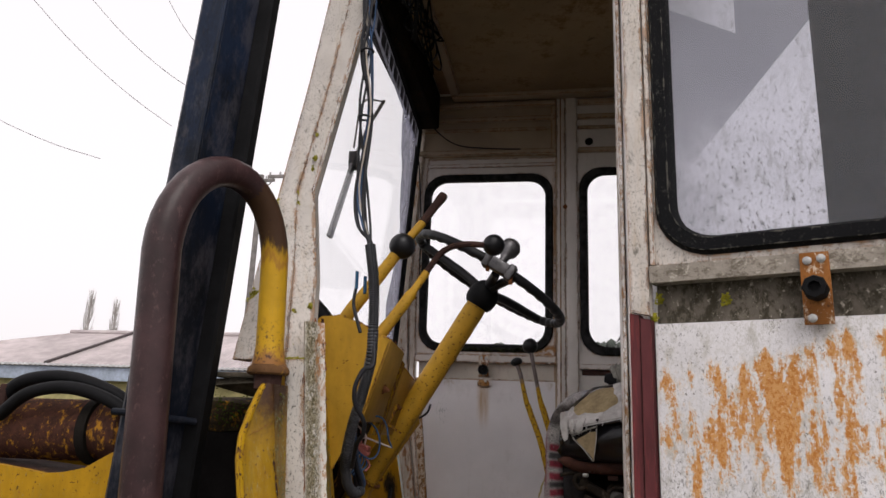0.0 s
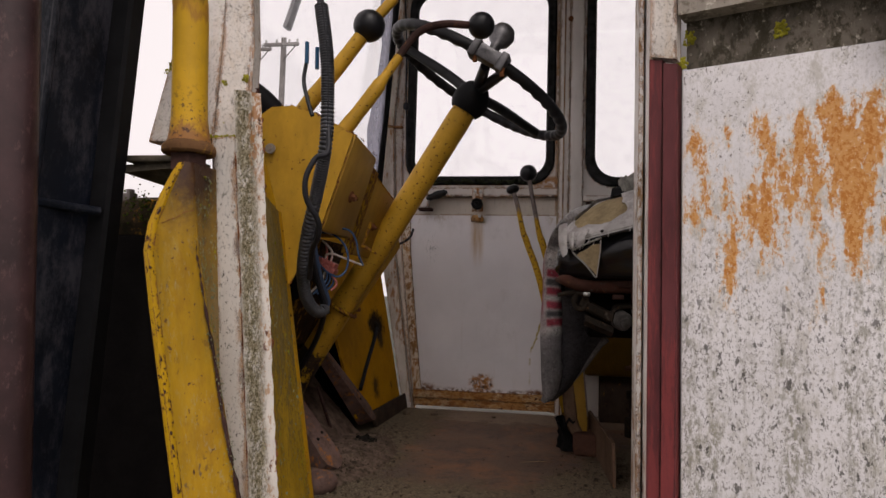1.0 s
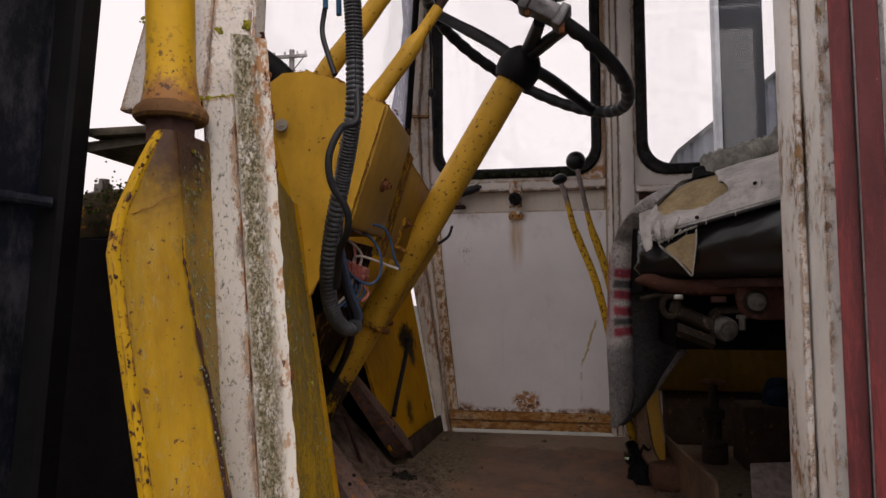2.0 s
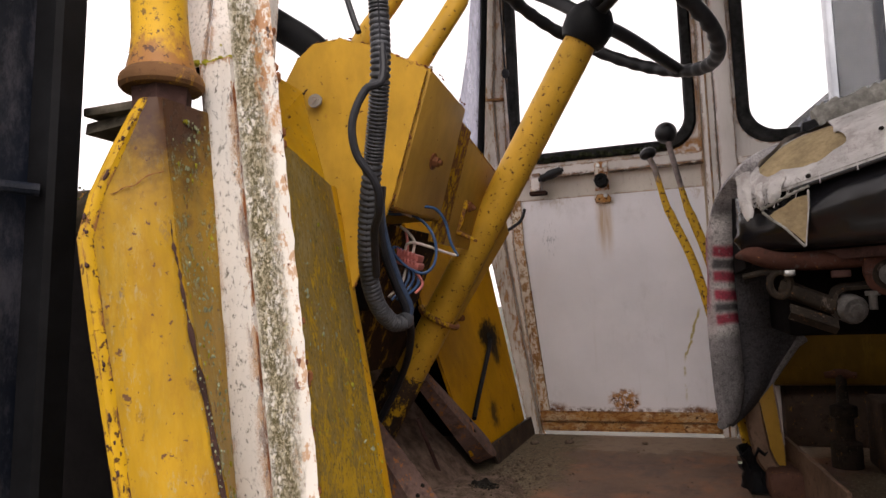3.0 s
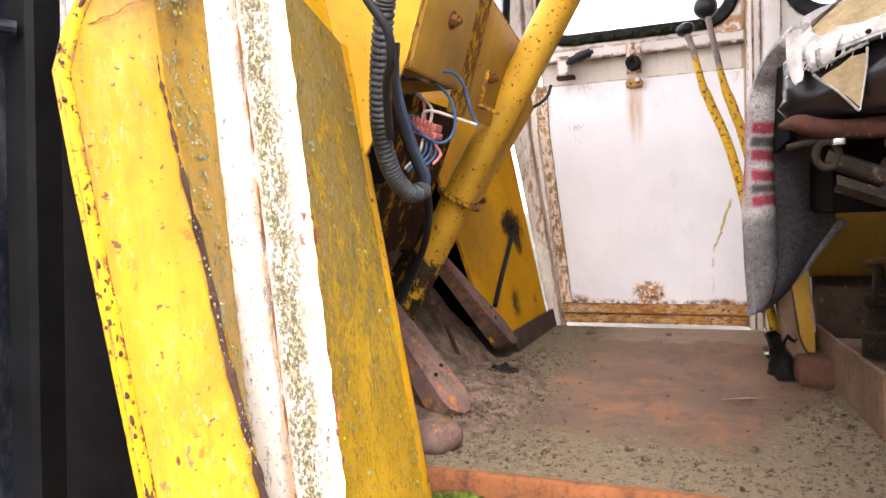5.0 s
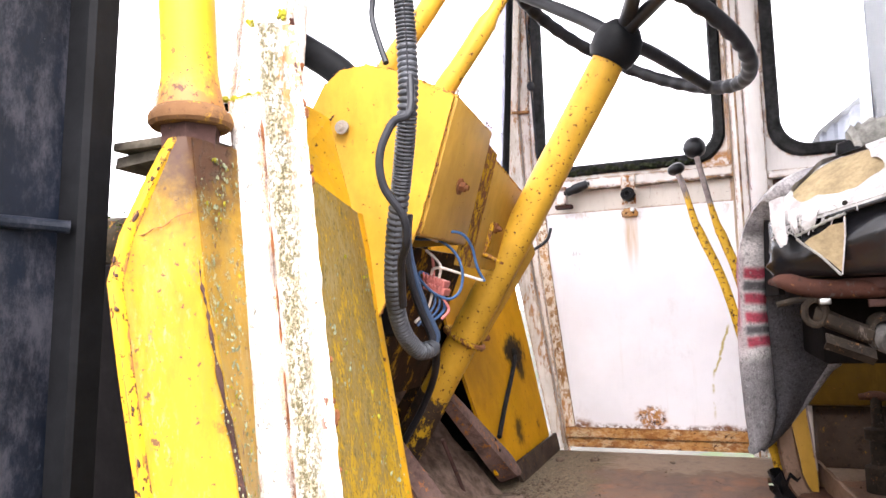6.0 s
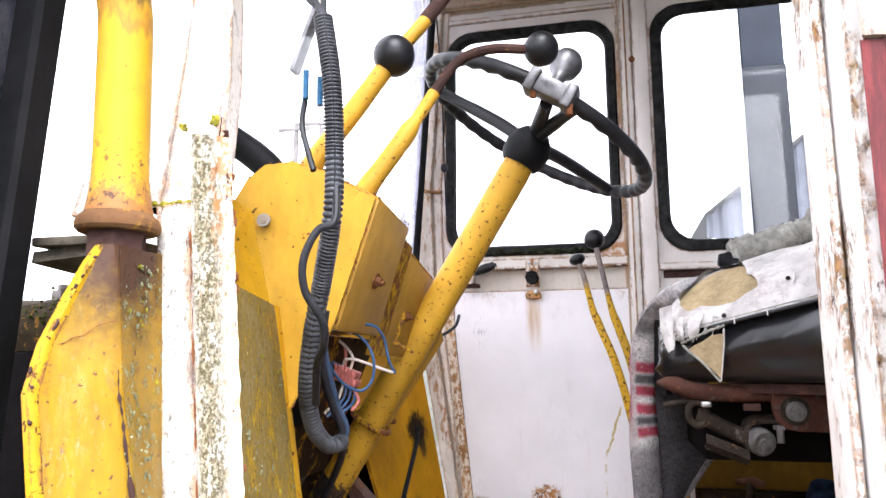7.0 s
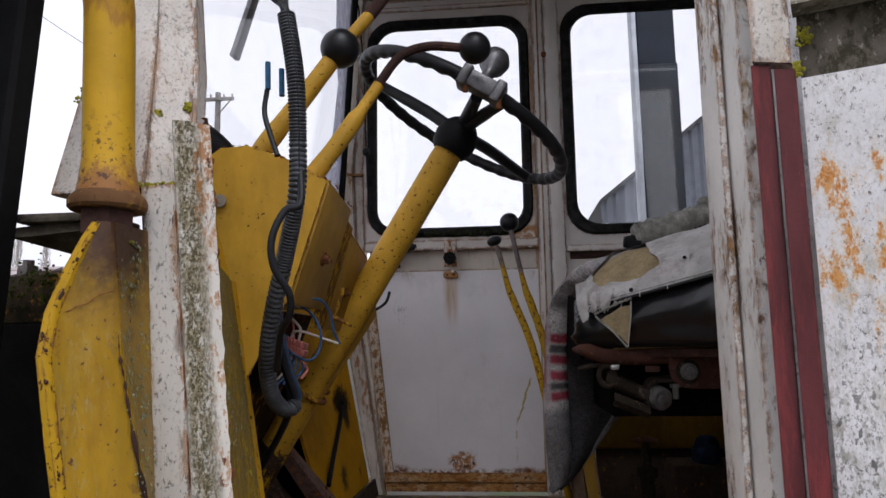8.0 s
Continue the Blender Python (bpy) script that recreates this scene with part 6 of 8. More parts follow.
lv = lever("dash_lever", [(0.02, 1.85, 1.84), (0.064, 1.862, 1.925), (0.115, 1.876, 2.0), (0.165, 1.892, 2.078)], [0.015, 0.0155, 0.0145, 0.014], (0.174, 1.894, 2.092), 0.031, "yellow dash lever passing through a large black ball knob")
part("upper_shaft", tube([(0.176, 1.895, 2.095), (0.215, 1.925, 2.16)], 0.0105, 12), "yellow_column", lv)
part("grip", tube([(0.213, 1.923, 2.157), (0.238, 1.945, 2.205), (0.252, 1.96, 2.232), (0.256, 1.963, 2.240)], [0.0110, 0.0105, 0.0125, 0.011], 12), "rust_brown", lv, "bare brown tip")
lever("shift_lever", [(0.115, 1.85, 1.84), (0.142, 1.86, 1.88), (0.185, 1.875, 1.945), (0.235, 1.895, 2.03)], [0.0135, 0.0145, 0.0135, 0.009], (0.382, 1.965, 2.112), 0.0265,
      "yellow dash lever bent over to a black ball knob", tip=([(0.232, 1.893, 2.026), (0.266, 1.915, 2.083), (0.31, 1.935, 2.106), (0.365, 1.96, 2.111)], 0.0075))
lever("floor_lever", [(0.60, 2.68, 1.19), (0.52, 2.72, 1.60), (0.485, 2.745, 1.73), (0.47, 2.752, 1.775), (0.452, 2.765, 1.86), (0.434, 2.785, 1.95)], lambda t: 0.0105 - 0.0045 * min(1, max(0, (t - 0.5) / 0.25)), (0.432, 2.787, 1.964), 0.0265, "yellow floor lever with a large black knob", "lever_paint")
lever("floor_lever", [(0.57, 2.62, 1.19), (0.49, 2.66, 1.585), (0.44, 2.69, 1.735), (0.425, 2.695, 1.775), (0.405, 2.705, 1.86), (0.393, 2.71, 1.893)], lambda t: 0.0095 - 0.003 * min(1, max(0, (t - 0.5) / 0.25)), (0.391, 2.71, 1.902), 0.020, "yellow floor lever with a small mushroom knob", "lever_paint", squash=0.7)


# ---------- pedals ----------
def pedal(name, top, bottom, w0, w1, label, roll=0.0):
    """A folded steel pedal arm, narrow at the top and broad at the foot."""
    root = thing(name, bottom, label, "pedal")
    a, b = Vector(top), Vector(bottom)
    w = (b - a).normalized()
    n = (Vector((0.62, -0.25, 0.55)) - w * w.dot(Vector((0.62, -0.25, 0.55)))).normalized()
    s = w.cross(n)
    rows = []
    for i in range(15):
        t = i / 14
        half = (w0 + (w1 - w0) * t) / 2
        if t > 0.86:
            half *= math.sqrt(max(0.02, 1 - ((t - 0.86) / 0.145) ** 2))
        p = a.lerp(b, t)
        d = 0.020 + 0.022 * t
        rows.append([p - s * half - n * d, p - s * half, p - s * half * 0.4 + n * 0.003, p + s * half * 0.4 + n * 0.003, p + s * half, p + s * half - n * d])
    part("arm", strip(rows, 0.003), "pedal", root)
    for t, k in ((0.66, -0.4), (0.70, 0.4)):
        q = a.lerp(b, t) + s * (w0 + (w1 - w0) * t) / 2 * k
        part("bolt_hole", cyl(q + n * 0.001, q + n * 0.0045, 0.0035, segs=10), "grease", root)
    return root


pedal("brake_pedal", (-0.045, 2.28, 1.46), (0.038, 2.535, 1.238), 0.026, 0.054, "rust-brown hanging brake pedal over the cab floor")
pedal("clutch_pedal", (-0.055, 2.07, 1.40), (0.098, 2.045, 1.218), 0.036, 0.062, "worn brown clutch pedal close to the kick plate")
single("pedal_stub", rough(ball((0.095, 1.93, 1.215), 0.034, 0.8), 0.004, 30), "pedal", (0.095, 1.93, 1.19), "small rusty pedal stub on the floor", "pedal")
single("linkage_rod", tube([(-0.06, 2.0, 1.60), (-0.03, 1.98, 1.45), (-0.02, 1.97, 1.30)], 0.010, 10), "rust_yellow", (-0.02, 1.97, 1.30), "rusty yellow linkage rod under the dash", "rod")
single("linkage_rod", tube([(-0.02, 2.36, 1.21), (-0.03, 2.33, 1.27), (-0.04, 2.28, 1.35)], 0.004, 10), "rust_brown", (-0.02, 2.36, 1.21), "thin rusty rod beside the pedal", "rod")


# ---------- wiring ----------
def wiring():
    root = thing("wiring_loom", (0.12, 1.75, 1.54), "black corrugated conduit with hanging wires", "cable")
    pts = [(0.163, 1.66, 2.036), (0.176, 1.66, 1.953), (0.177, 1.67, 1.871), (0.176, 1.67, 1.807), (0.153, 1.70, 1.736), (0.129, 1.73, 1.674), (0.112, 1.76, 1.615), (0.106, 1.795, 1.570), (0.111, 1.828, 1.545), (0.120, 1.846, 1.544)]
    path, gap = [Vector(pts[0])], 0.0
    for p, q in zip(smooth_path(pts, 60), smooth_path(pts, 60)[1:]):
        gap += (q - p).length
        if gap > 0.00125:
            path.append(q)
            gap = 0.0
    n = len(path) - 1
    part("conduit", tube(path, lambda t: (0.0090, 0.0112, 0.0112)[int(round(t * n)) % 3], 14), "conduit", root, smooth=60)
    part("slit", tube([p + Vector((0.004, -0.0094, 0)) for p in path[::11]], 0.0012, 6), "wire_black", root, "dark slit along the conduit")
    part("conduit_mouth", tube([path[-1] + Vector((-0.001, -0.003, 0)), path[-1] + Vector((0.002, 0.004, 0.003)), path[-1] + Vector((0.003, 0.007, 0.008))], [0.0118, 0.0112, 0.0085], 14), "conduit", root, "taped mouth of the conduit")
    for k, (dx, dy, r) in enumerate(((0.002, 0.004, 0.0052), (0.007, 0.006, 0.0040), (-0.003, 0.009, 0.0042))):
        back = [path[-1] + Vector((0.001, 0.004, 0.002)), (0.121 + dx, 1.846 + dy, 1.562), (0.113 + dx, 1.832 + dy, 1.595), (0.109 + dx, 1.812 + dy, 1.632), (0.112 + 0.4 * dx, 1.795 + dy, 1.672), (0.120, 1.785 + dy, 1.712)]
        part("folded_cable", tube(back, r, 8, steps=6), "wire_black" if k != 1 else "wire_navy", root)
    part("looped_cable", tube([(0.182, 1.665, 1.84), (0.187, 1.65, 1.795), (0.170, 1.645, 1.785), (0.157, 1.64, 1.753), (0.158, 1.645, 1.72), (0.172, 1.66, 1.69), (0.168, 1.675, 1.665), (0.15, 1.70, 1.645), (0.13, 1.745, 1.60)], 0.0044, 10, steps=6), "wire_black", root)
    rnd = random.Random(4)
    for i, (r, m) in enumerate(((0.0036, "wire_black"), (0.0034, "wire_black"), (0.0024, "wire_blue"), (0.0020, "wire_pale"), (0.0026, "wire_black"), (0.0022, "wire_blue"), (0.0030, "wire_black"), (0.0024, "wire_navy"), (0.0028, "wire_black"))):
        j = lambda k: Vector((rnd.uniform(-k, k), rnd.uniform(-k, k), 0))
        base = [(0.115, 1.70, 2.95), (0.114, 1.70, 2.62), (0.117, 1.70, 2.48), (0.122, 1.70, 2.344), (0.124, 1.70, 2.174), (0.140, 1.685, 2.085), (0.160, 1.663, 2.045), (0.166, 1.66, 2.02)]
        part("wire", tube([Vector(p) + j(0.014 if 0 < q < 6 else 0.003) for q, p in enumerate(base)], r, 8, steps=6), m, root)
    for p in ((0.118, 1.695, 2.49), (0.122, 1.695, 2.33)):
        part("cable_tie", tube([(p[0] + 0.014 * math.cos(k / 12 * math.tau), p[1] + 0.014 * math.sin(k / 12 * math.tau), p[2]) for k in range(12)], 0.0025, 6, closed=True), "wire_black", root)
    for dx, z in ((-0.012, 1.972), (0.006, 1.962)):
        part("plug", cyl((0.145 + dx, 1.685, z - 0.022), (0.143 + dx, 1.688, z + 0.014), 0.0036, segs=10), "blue_plug", root, "blue crimp plug")
    part("loose_end", tube([(0.13, 1.69, 1.95), (0.128, 1.688, 1.92), (0.14, 1.68, 1.885), (0.15, 1.675, 1.86)], 0.0035, 8, steps=5), "wire_black", root)
    # loose wires below the dash
    plug = thing("wire_connector", (0.09, 1.952, 1.633), "faded pink plug with loose coloured wires", "connector")
    for k in range(2):
        part("body", box((0.081, 1.918, 1.630 - 0.011 * k), (0.115, 1.942, 1.640 - 0.011 * k), 0.002, turn=Matrix.Rotation(radians(20), 4, "Y")), "wire_pink", plug)
        for q in range(6):
            part("rib", box((0.083 + 0.005 * q, 1.9155, 1.6405 - 0.011 * k - 0.0018 * q), (0.0852 + 0.005 * q, 1.919, 1.6475 - 0.011 * k - 0.0018 * q), 0.0006), "wire_pink", plug)
    W = [([(0.056, 1.87, 1.71), (0.078, 1.89, 1.697), (0.115, 1.91, 1.701), (0.137, 1.93, 1.70), (0.147, 1.945, 1.682), (0.152, 1.95, 1.654), (0.159, 1.96, 1.633)], "wire_blue"),
         ([(0.06, 1.88, 1.705), (0.079, 1.90, 1.694), (0.108, 1.915, 1.691), (0.126, 1.93, 1.675), (0.137, 1.93, 1.649), (0.135, 1.925, 1.621), (0.122, 1.915, 1.609), (0.102, 1.905, 1.619), (0.084, 1.905, 1.638), (0.080, 1.915, 1.648), (0.088, 1.925, 1.644)], "wire_blue"),
         ([(0.058, 1.88, 1.715), (0.068, 1.89, 1.703), (0.093, 1.90, 1.697), (0.108, 1.915, 1.689)], "wire_pale"),
         ([(0.091, 1.93, 1.645), (0.096, 1.925, 1.652), (0.108, 1.925, 1.653), (0.125, 1.935, 1.647), (0.145, 1.945, 1.639), (0.158, 1.955, 1.634)], "wire_pale"),
         ([(0.102, 1.93, 1.638), (0.105, 1.93, 1.655), (0.095, 1.935, 1.668), (0.080, 1.94, 1.68)], "wire_pale"),
         ([(0.094, 1.93, 1.642), (0.092, 1.935, 1.66), (0.088, 1.94, 1.675)], "wire_pink"),
         ([(0.091, 1.93, 1.618), (0.088, 1.92, 1.598), (0.074, 1.905, 1.578)], "wire_pale"),
         ([(0.096, 1.93, 1.618), (0.096, 1.92, 1.598), (0.080, 1.90, 1.574)], "wire_blue"),
         ([(0.102, 1.93, 1.617), (0.103, 1.92, 1.596), (0.088, 1.90, 1.574)], "wire_blue"),
         ([(0.108, 1.93, 1.614), (0.111, 1.92, 1.593), (0.094, 1.90, 1.574)], "wire_blue"),
         ([(0.105, 1.93, 1.613), (0.119, 1.92, 1.595), (0.112, 1.91, 1.582)], "wire_pink")]
    for pts, m in W:
        part("wire", tube(pts, 0.0021, 8, steps=7), m, plug)
    hose("wire_tail", [(0.078, 1.93, 1.585), (0.082, 1.95, 1.560), (0.066, 2.00, 1.525), (0.022, 2.09, 1.480), (-0.025, 2.15, 1.425), (-0.068, 2.175, 1.37), (-0.10, 2.185, 1.325)], 0.006, "black cable running down along the column", "wire_black", "cable")
    hose("thin_wire", [(0.176, 2.33, 1.743), (0.169, 2.32, 1.72), (0.146, 2.31, 1.703), (0.126, 2.30, 1.693), (0.10, 2.28, 1.70)], 0.003, "thin loose wire behind the column", "wire_black", "cable")
    hose("window_cord", [(-0.03, 2.97, 2.72), (-0.012, 2.965, 2.5), (-0.006, 2.96, 2.32), (0.0, 2.96, 2.16), (0.005, 2.965, 2.02)], 0.0025, "thin cord hanging beside the window", "wire_black", "cord")
    single("cord_knot", ball((-0.003, 2.96, 2.23), 0.011, 1.3), "wire_black", (-0.003, 2.96, 2.23), "knot in the hanging cord", "cord")
    hose("ceiling_wire", [(-0.02, 2.96, 2.95), (0.03, 2.96, 2.86), (0.12, 2.965, 2.79), (0.25, 2.97, 2.772), (0.38, 2.97, 2.765)], 0.0025, "thin wire drooping along the header", "wire_black", "cord")
    rnd = random.Random(9)
    tang = thing("tangled_wires", (0.11, 2.2, 2.95), "dusty tangle of old wires under the roof", "cable")
    for i in range(12):
        y = rnd.uniform(1.9, 2.5)
        pts = [(0.10 + rnd.uniform(-0.02, 0.03), y, 2.99)] + [(0.11 + rnd.uniform(-0.03, 0.04), y + rnd.uniform(-0.12, 0.12), 2.97 - 0.04 * k) for k in range(4)] + [(0.11, y + rnd.uniform(-0.1, 0.1), 2.99)]
        part("wire", tube(pts, 0.003, 6, steps=4), "wire_black" if i % 3 else "grease", tang)


wiring()


# ---------- seat ----------
SX, SY = Vector((0.883, -0.469, 0)), Vector((0.469, 0.883, 0))
S0 = Vector((0.553, 2.062, 0))


def seat_pt(a, b, z):
    """a back along the seat's side, b across from the near side."""
    p = S0 + SX * a + SY * b
    return Vector((p.x, p.y, z))


def seat_top(a, b):
    """Crowned top: a rounded shoulder along the near side and the front."""
    u = min(max((b + 0.008) / 0.13, 0), 1)
    g = min(max((a + 0.05) / 0.10, 0), 1)
    far = 1 - 0.5 * max(0, (b - 0.3) / 0.17) ** 2
    return (1.684 + 0.21 * min(a, 0.35) + 0.098 * far * math.sin(u * math.pi / 2) ** 0.8 * math.sqrt(1 - (1 - g) ** 2)
            + 0.004 * noise.noise(Vector((a * 16, b * 16, 3))))


def closed_curve(pts, n):
    """Smooth closed curve through 2D points, n steps a span."""
    q = [Vector((x, y, 0)) for x, y in pts]
    out = smooth_path(q[-2:] + q + q[:2], n)
    return out[2 * n:2 * n + len(q) * n]


def seat():
    root = thing("driver_seat", seat_pt(0.25, 0.22, FLOOR), "worn black vinyl driver seat torn open to tan foam", "seat")
    # cushion: a rounded slab built ring by ring from the underside up
    bm = B()
    nz = lambda a, b, s, w: noise.noise(Vector((a * s, b * s, w)))

    def ringpts(inset, zf, wrinkle=0.0):
        out = []
        loop = rounded(inset - 0.034, 0.50 - inset, inset, 0.47 - inset, max(0.010, 0.028 - inset), 5)
        dense = []
        for k, (a, b) in enumerate(loop):
            a1, b1 = loop[(k + 1) % len(loop)]
            m = max(1, int(math.hypot(a1 - a, b1 - b) / 0.012))
            dense += [(a + (a1 - a) * q / m, b + (b1 - b) * q / m) for q in range(m)]
        for a, b in dense:
            z = zf(a, b)
            push = wrinkle * (noise.noise(Vector((a * 7 - z * 14, z * 34 - a * 9, 2))) + 0.5 * noise.noise(Vector((a * 30, z * 90, 7))))
            ca, cb = a - 0.24, b - 0.235
            k = 1 + push / max(0.2, math.hypot(ca, cb))
            out.append((0.24 + ca * k, 0.235 + cb * k, z))
        return out
    spec = [(0.025, lambda a, b: 1.620, 0.0), (0.008, lambda a, b: 1.624, 0.004)]
    for q in range(7):
        spec.append((0.002 - 0.007 * math.sin(q / 6 * math.pi), lambda a, b, q=q: 1.632 + (1.680 + 0.21 * min(a, 0.35) - 1.632) * q / 6, 0.023 * math.sin((q + 0.6) / 7 * math.pi)))
    spec += [(0.004, lambda a, b: max(seat_top(a, b) - 0.004, 1.684 + 0.2 * min(a, 0.35)), 0.0), (0.02, lambda a, b: seat_top(a, b) - 0.006, 0.0)]
    spec += [(d, lambda a, b: seat_top(a, b) - 0.004, 0.0) for d in (0.04, 0.065, 0.09, 0.13, 0.18)]
    coords = [ringpts(*r) for r in spec]
    rings = []
    for c in coords:
        pick = [c[int(k * len(c) / 120) % len(c)] for k in range(120)]
        rings.append([bm.verts.new(seat_pt(*p)) for p in pick])
    for r0, r1 in zip(rings, rings[1:]):
        for k in range(120):
            bm.faces.new((r0[k], r0[(k + 1) % 120], r1[(k + 1) % 120], r1[k]))
    bm.faces.new(rings[0])
    bm.faces.new(list(reversed(rings[-1])))
    cushion = part("cushion", bm, "vinyl", root, smooth=70)
    # Black plate added for the shade between blanket and cushion.
    part("gap_shade_plate", plate([(0.548, 2.088, 1.60), (0.548, 2.088, 1.70), (0.545, 2.40, 1.74), (0.545, 2.40, 1.60)], 0.008), "void", root, "black plate added for the shaded gap beside the blanket")
    # foam laid bare on the top, and the torn cloth round it
    hole = [(-0.002, 0.05), (0.016, 0.012), (0.05, 0.004), (0.08, 0.006), (0.105, 0.007), (0.125, 0.014), (0.102, 0.042), (0.08, 0.082), (0.04, 0.105), (0.012, 0.085)]
    rim = [(-0.022, 0.05), (-0.006, -0.010), (0.04, -0.011), (0.10, -0.011), (0.20, -0.011), (0.46, -0.011), (0.46, 0.20), (0.30, 0.36), (0.05, 0.36), (-0.03, 0.20)]
    inner, outer = closed_curve(hole, 20), closed_curve(rim, 20)
    ctr = Vector((0.06, 0.045, 0))
    rows = []
    for k in range(9):
        t = 1.25 * k / 8
        rows.append([seat_pt(*(ctr.lerp(p, t)).xy, seat_top(*ctr.lerp(p, t).xy) + 0.002 - 0.006 * max(0, t - 1)) for p in inner + inner[:1]])
    part("foam", strip(rows), "foam", cushion, "tan foam laid bare")
    rows = []
    for k in range(17):
        t = (k / 16) ** 1.6
        row = []
        for i, (p, q) in enumerate(zip(inner + inner[:1], outer + outer[:1])):
            rag = 1.0 + 0.07 * (1 - t) * nz(p.x, p.y, 60, 1)
            c = (ctr + (p - ctr) * rag).lerp(q, t)
            b = max(c.y, -0.0115)
            curl = 0.006 * max(0, 1 - t * 9) * max(0, 0.4 + nz(p.x, p.y, 30, 9))
            soft = 0.004 * nz(c.x, c.y, 22, 5) * min(1, t * 6)
            row.append(seat_pt(c.x, b, seat_top(c.x, b) + 0.006 + curl + soft - (0.004 if k == 16 else 0)))
        rows.append(row)
    rows += [[p - Vector((0, 0, 0.002)) for p in r] for r in reversed(rows)]
    part("cover_cloth", strip(rows), "cloth", cushion, "torn white cloth cover", smooth=70)
    # a curled flap of the cover and its two hanging tongues
    flap = []
    for k in range(9):
        t = k / 8
        a, b = 0.125 + 0.045 * t, 0.010 + 0.006 * t
        w = 0.004 + 0.010 * math.sin(t * 2.6)
        flap.append([seat_pt(a - 0.004, b + 0.012, seat_top(a, b + 0.012) + 0.008), seat_pt(a, b, seat_top(a, b) + 0.011 + 0.4 * w), seat_pt(a + 0.004, b - 0.006, seat_top(a, b) + 0.008 + 0.2 * w), seat_pt(a + 0.002, b - 0.010, seat_top(a, b - 0.01) + 0.004)])
    fl = part("cloth_flap", strip(flap, 0.0015), "cloth", cushion, "curled flap of the cover", smooth=70)
    # Small black spots put in for the dark gaps in the cloth.
    part("cloth_gap_spot", ball(seat_pt(0.166, 0.006, seat_top(0.166, 0.01) + 0.012), 0.0030, 0.35, (-0.3, -1, 0.4)), "grease", fl)
    part("cloth_gap_spot", ball(seat_pt(0.083, -0.010, 1.712), 0.0034, 0.3, (-0.3, -1, 0.4)), "grease", fl)
    for a0, wd, top, low, sway in ((0.000, 0.010, 1.728, 1.664, 0.006), (0.020, 0.005, 1.710, 1.680, 0.004), (0.047, 0.010, 1.714, 1.684, -0.007)):
        rows = []
        for k in range(9):
            t = k / 8
            half = wd * (1 - 0.35 * t + 0.15 * nz(t, a0, 9, 2)) * (1 if k < 8 else 0.5)
            z = top + (low - top) * t
            rows.append([seat_pt(a0 + sway * t + half * e, -0.012 - 0.006 * math.sin(t * 2.6) - 0.002 * (1 - e * e) + 0.004 * nz(e, t, 3, a0 * 50), z + 0.002 * e) for e in (-1, -0.5, 0, 0.5, 1)])
        part("cloth_tongue", strip(rows, 0.0018), "cloth", cushion, smooth=70)
    rnd = random.Random(12)
    for i in range(70):
        a = rnd.choice((rnd.uniform(-0.012, 0.03), rnd.uniform(0.0, 0.07)))
        z = 1.690 + 0.21 * a + rnd.uniform(-0.006, 0.01)
        p = seat_pt(a, -0.012, z)
        pts = [p]
        for k in range(3):
            p = p + SX * rnd.uniform(-0.006, 0.005) + SY * rnd.uniform(-0.004, 0.003) + Vector((0, 0, rnd.uniform(-0.009, 0.001)))
            pts.append(p)
        part("frayed_thread", tube(pts, 0.0007, 4, steps=3), "cloth", cushion)
    # triangular tear in the side, its foam and its white cut edge
    tri = [(0.033, 1.666), (0.040, 1.671), (0.052, 1.676), (0.066, 1.685), (0.082, 1.687), (0.0835, 1.672), (0.0795, 1.653), (0.0785, 1.640), (0.075, 1.626), (0.062, 1.640), (0.05, 1.650), (0.038, 1.661)]
    part("side_tear", plate([seat_pt(a, -0.0145, z) for a, z in tri], 0.004), "foam", cushion, "triangular tear in the side")
    part("tear_edge", tube([seat_pt(a, -0.017, z) for a, z in ((0.024, 1.672), (0.034, 1.662), (0.052, 1.647), (0.075, 1.621))], lambda t: 0.0012 + 0.0012 * abs(math.sin(t * 31)) * (1 - 0.5 * t), 6, steps=10), "bandage", cushion)
    part("tear_edge", tube([seat_pt(a, -0.0165, z) for a, z in ((0.084, 1.694), (0.083, 1.672), (0.080, 1.65), (0.076, 1.622))], lambda t: 0.0008 + 0.0008 * abs(math.sin(t * 23)) * (1 - t), 6, steps=8), "cloth", cushion)
    part("tear_edge", tube([seat_pt(a, -0.0165, z) for a, z in ((0.022, 1.675), (0.045, 1.684), (0.066, 1.692), (0.085, 1.698))], lambda t: 0.0012 + 0.0013 * abs(math.sin(t * 19 + 1)), 6, steps=10), "bandage", cushion)
    part("seam", tube([seat_pt(a, -0.0125 - 0.001 * math.sin(a * 60), 1.683 + 0.21 * a) for a in (0.06, 0.10, 0.16, 0.2, 0.28, 0.36)], 0.0028, 8, steps=4), "vinyl", cushion, "raised black piping")
    part("stitch_line", tube([seat_pt(a, -0.014, 1.689 + 0.21 * a) for a in (0.0, 0.06, 0.10, 0.16, 0.2, 0.28, 0.36)], 0.0008, 5, steps=4), "bandage", cushion)
    for a in (0.098, 0.142):
        part("frayed_thread", tube([seat_pt(a, -0.014, 1.690 + 0.21 * a), seat_pt(a + 0.001, -0.016, 1.679 + 0.21 * a)], 0.0008, 4), "cloth", cushion)
    # pan and mechanism below
    rail = [(0.535, 2.10, 1.618), (0.551, 2.068, 1.617), (0.58, 2.06, 1.607), (0.62, 2.06, 1.604), (0.66, 2.06, 1.604), (0.71, 2.06, 1.606), (0.85, 2.06, 1.61)]
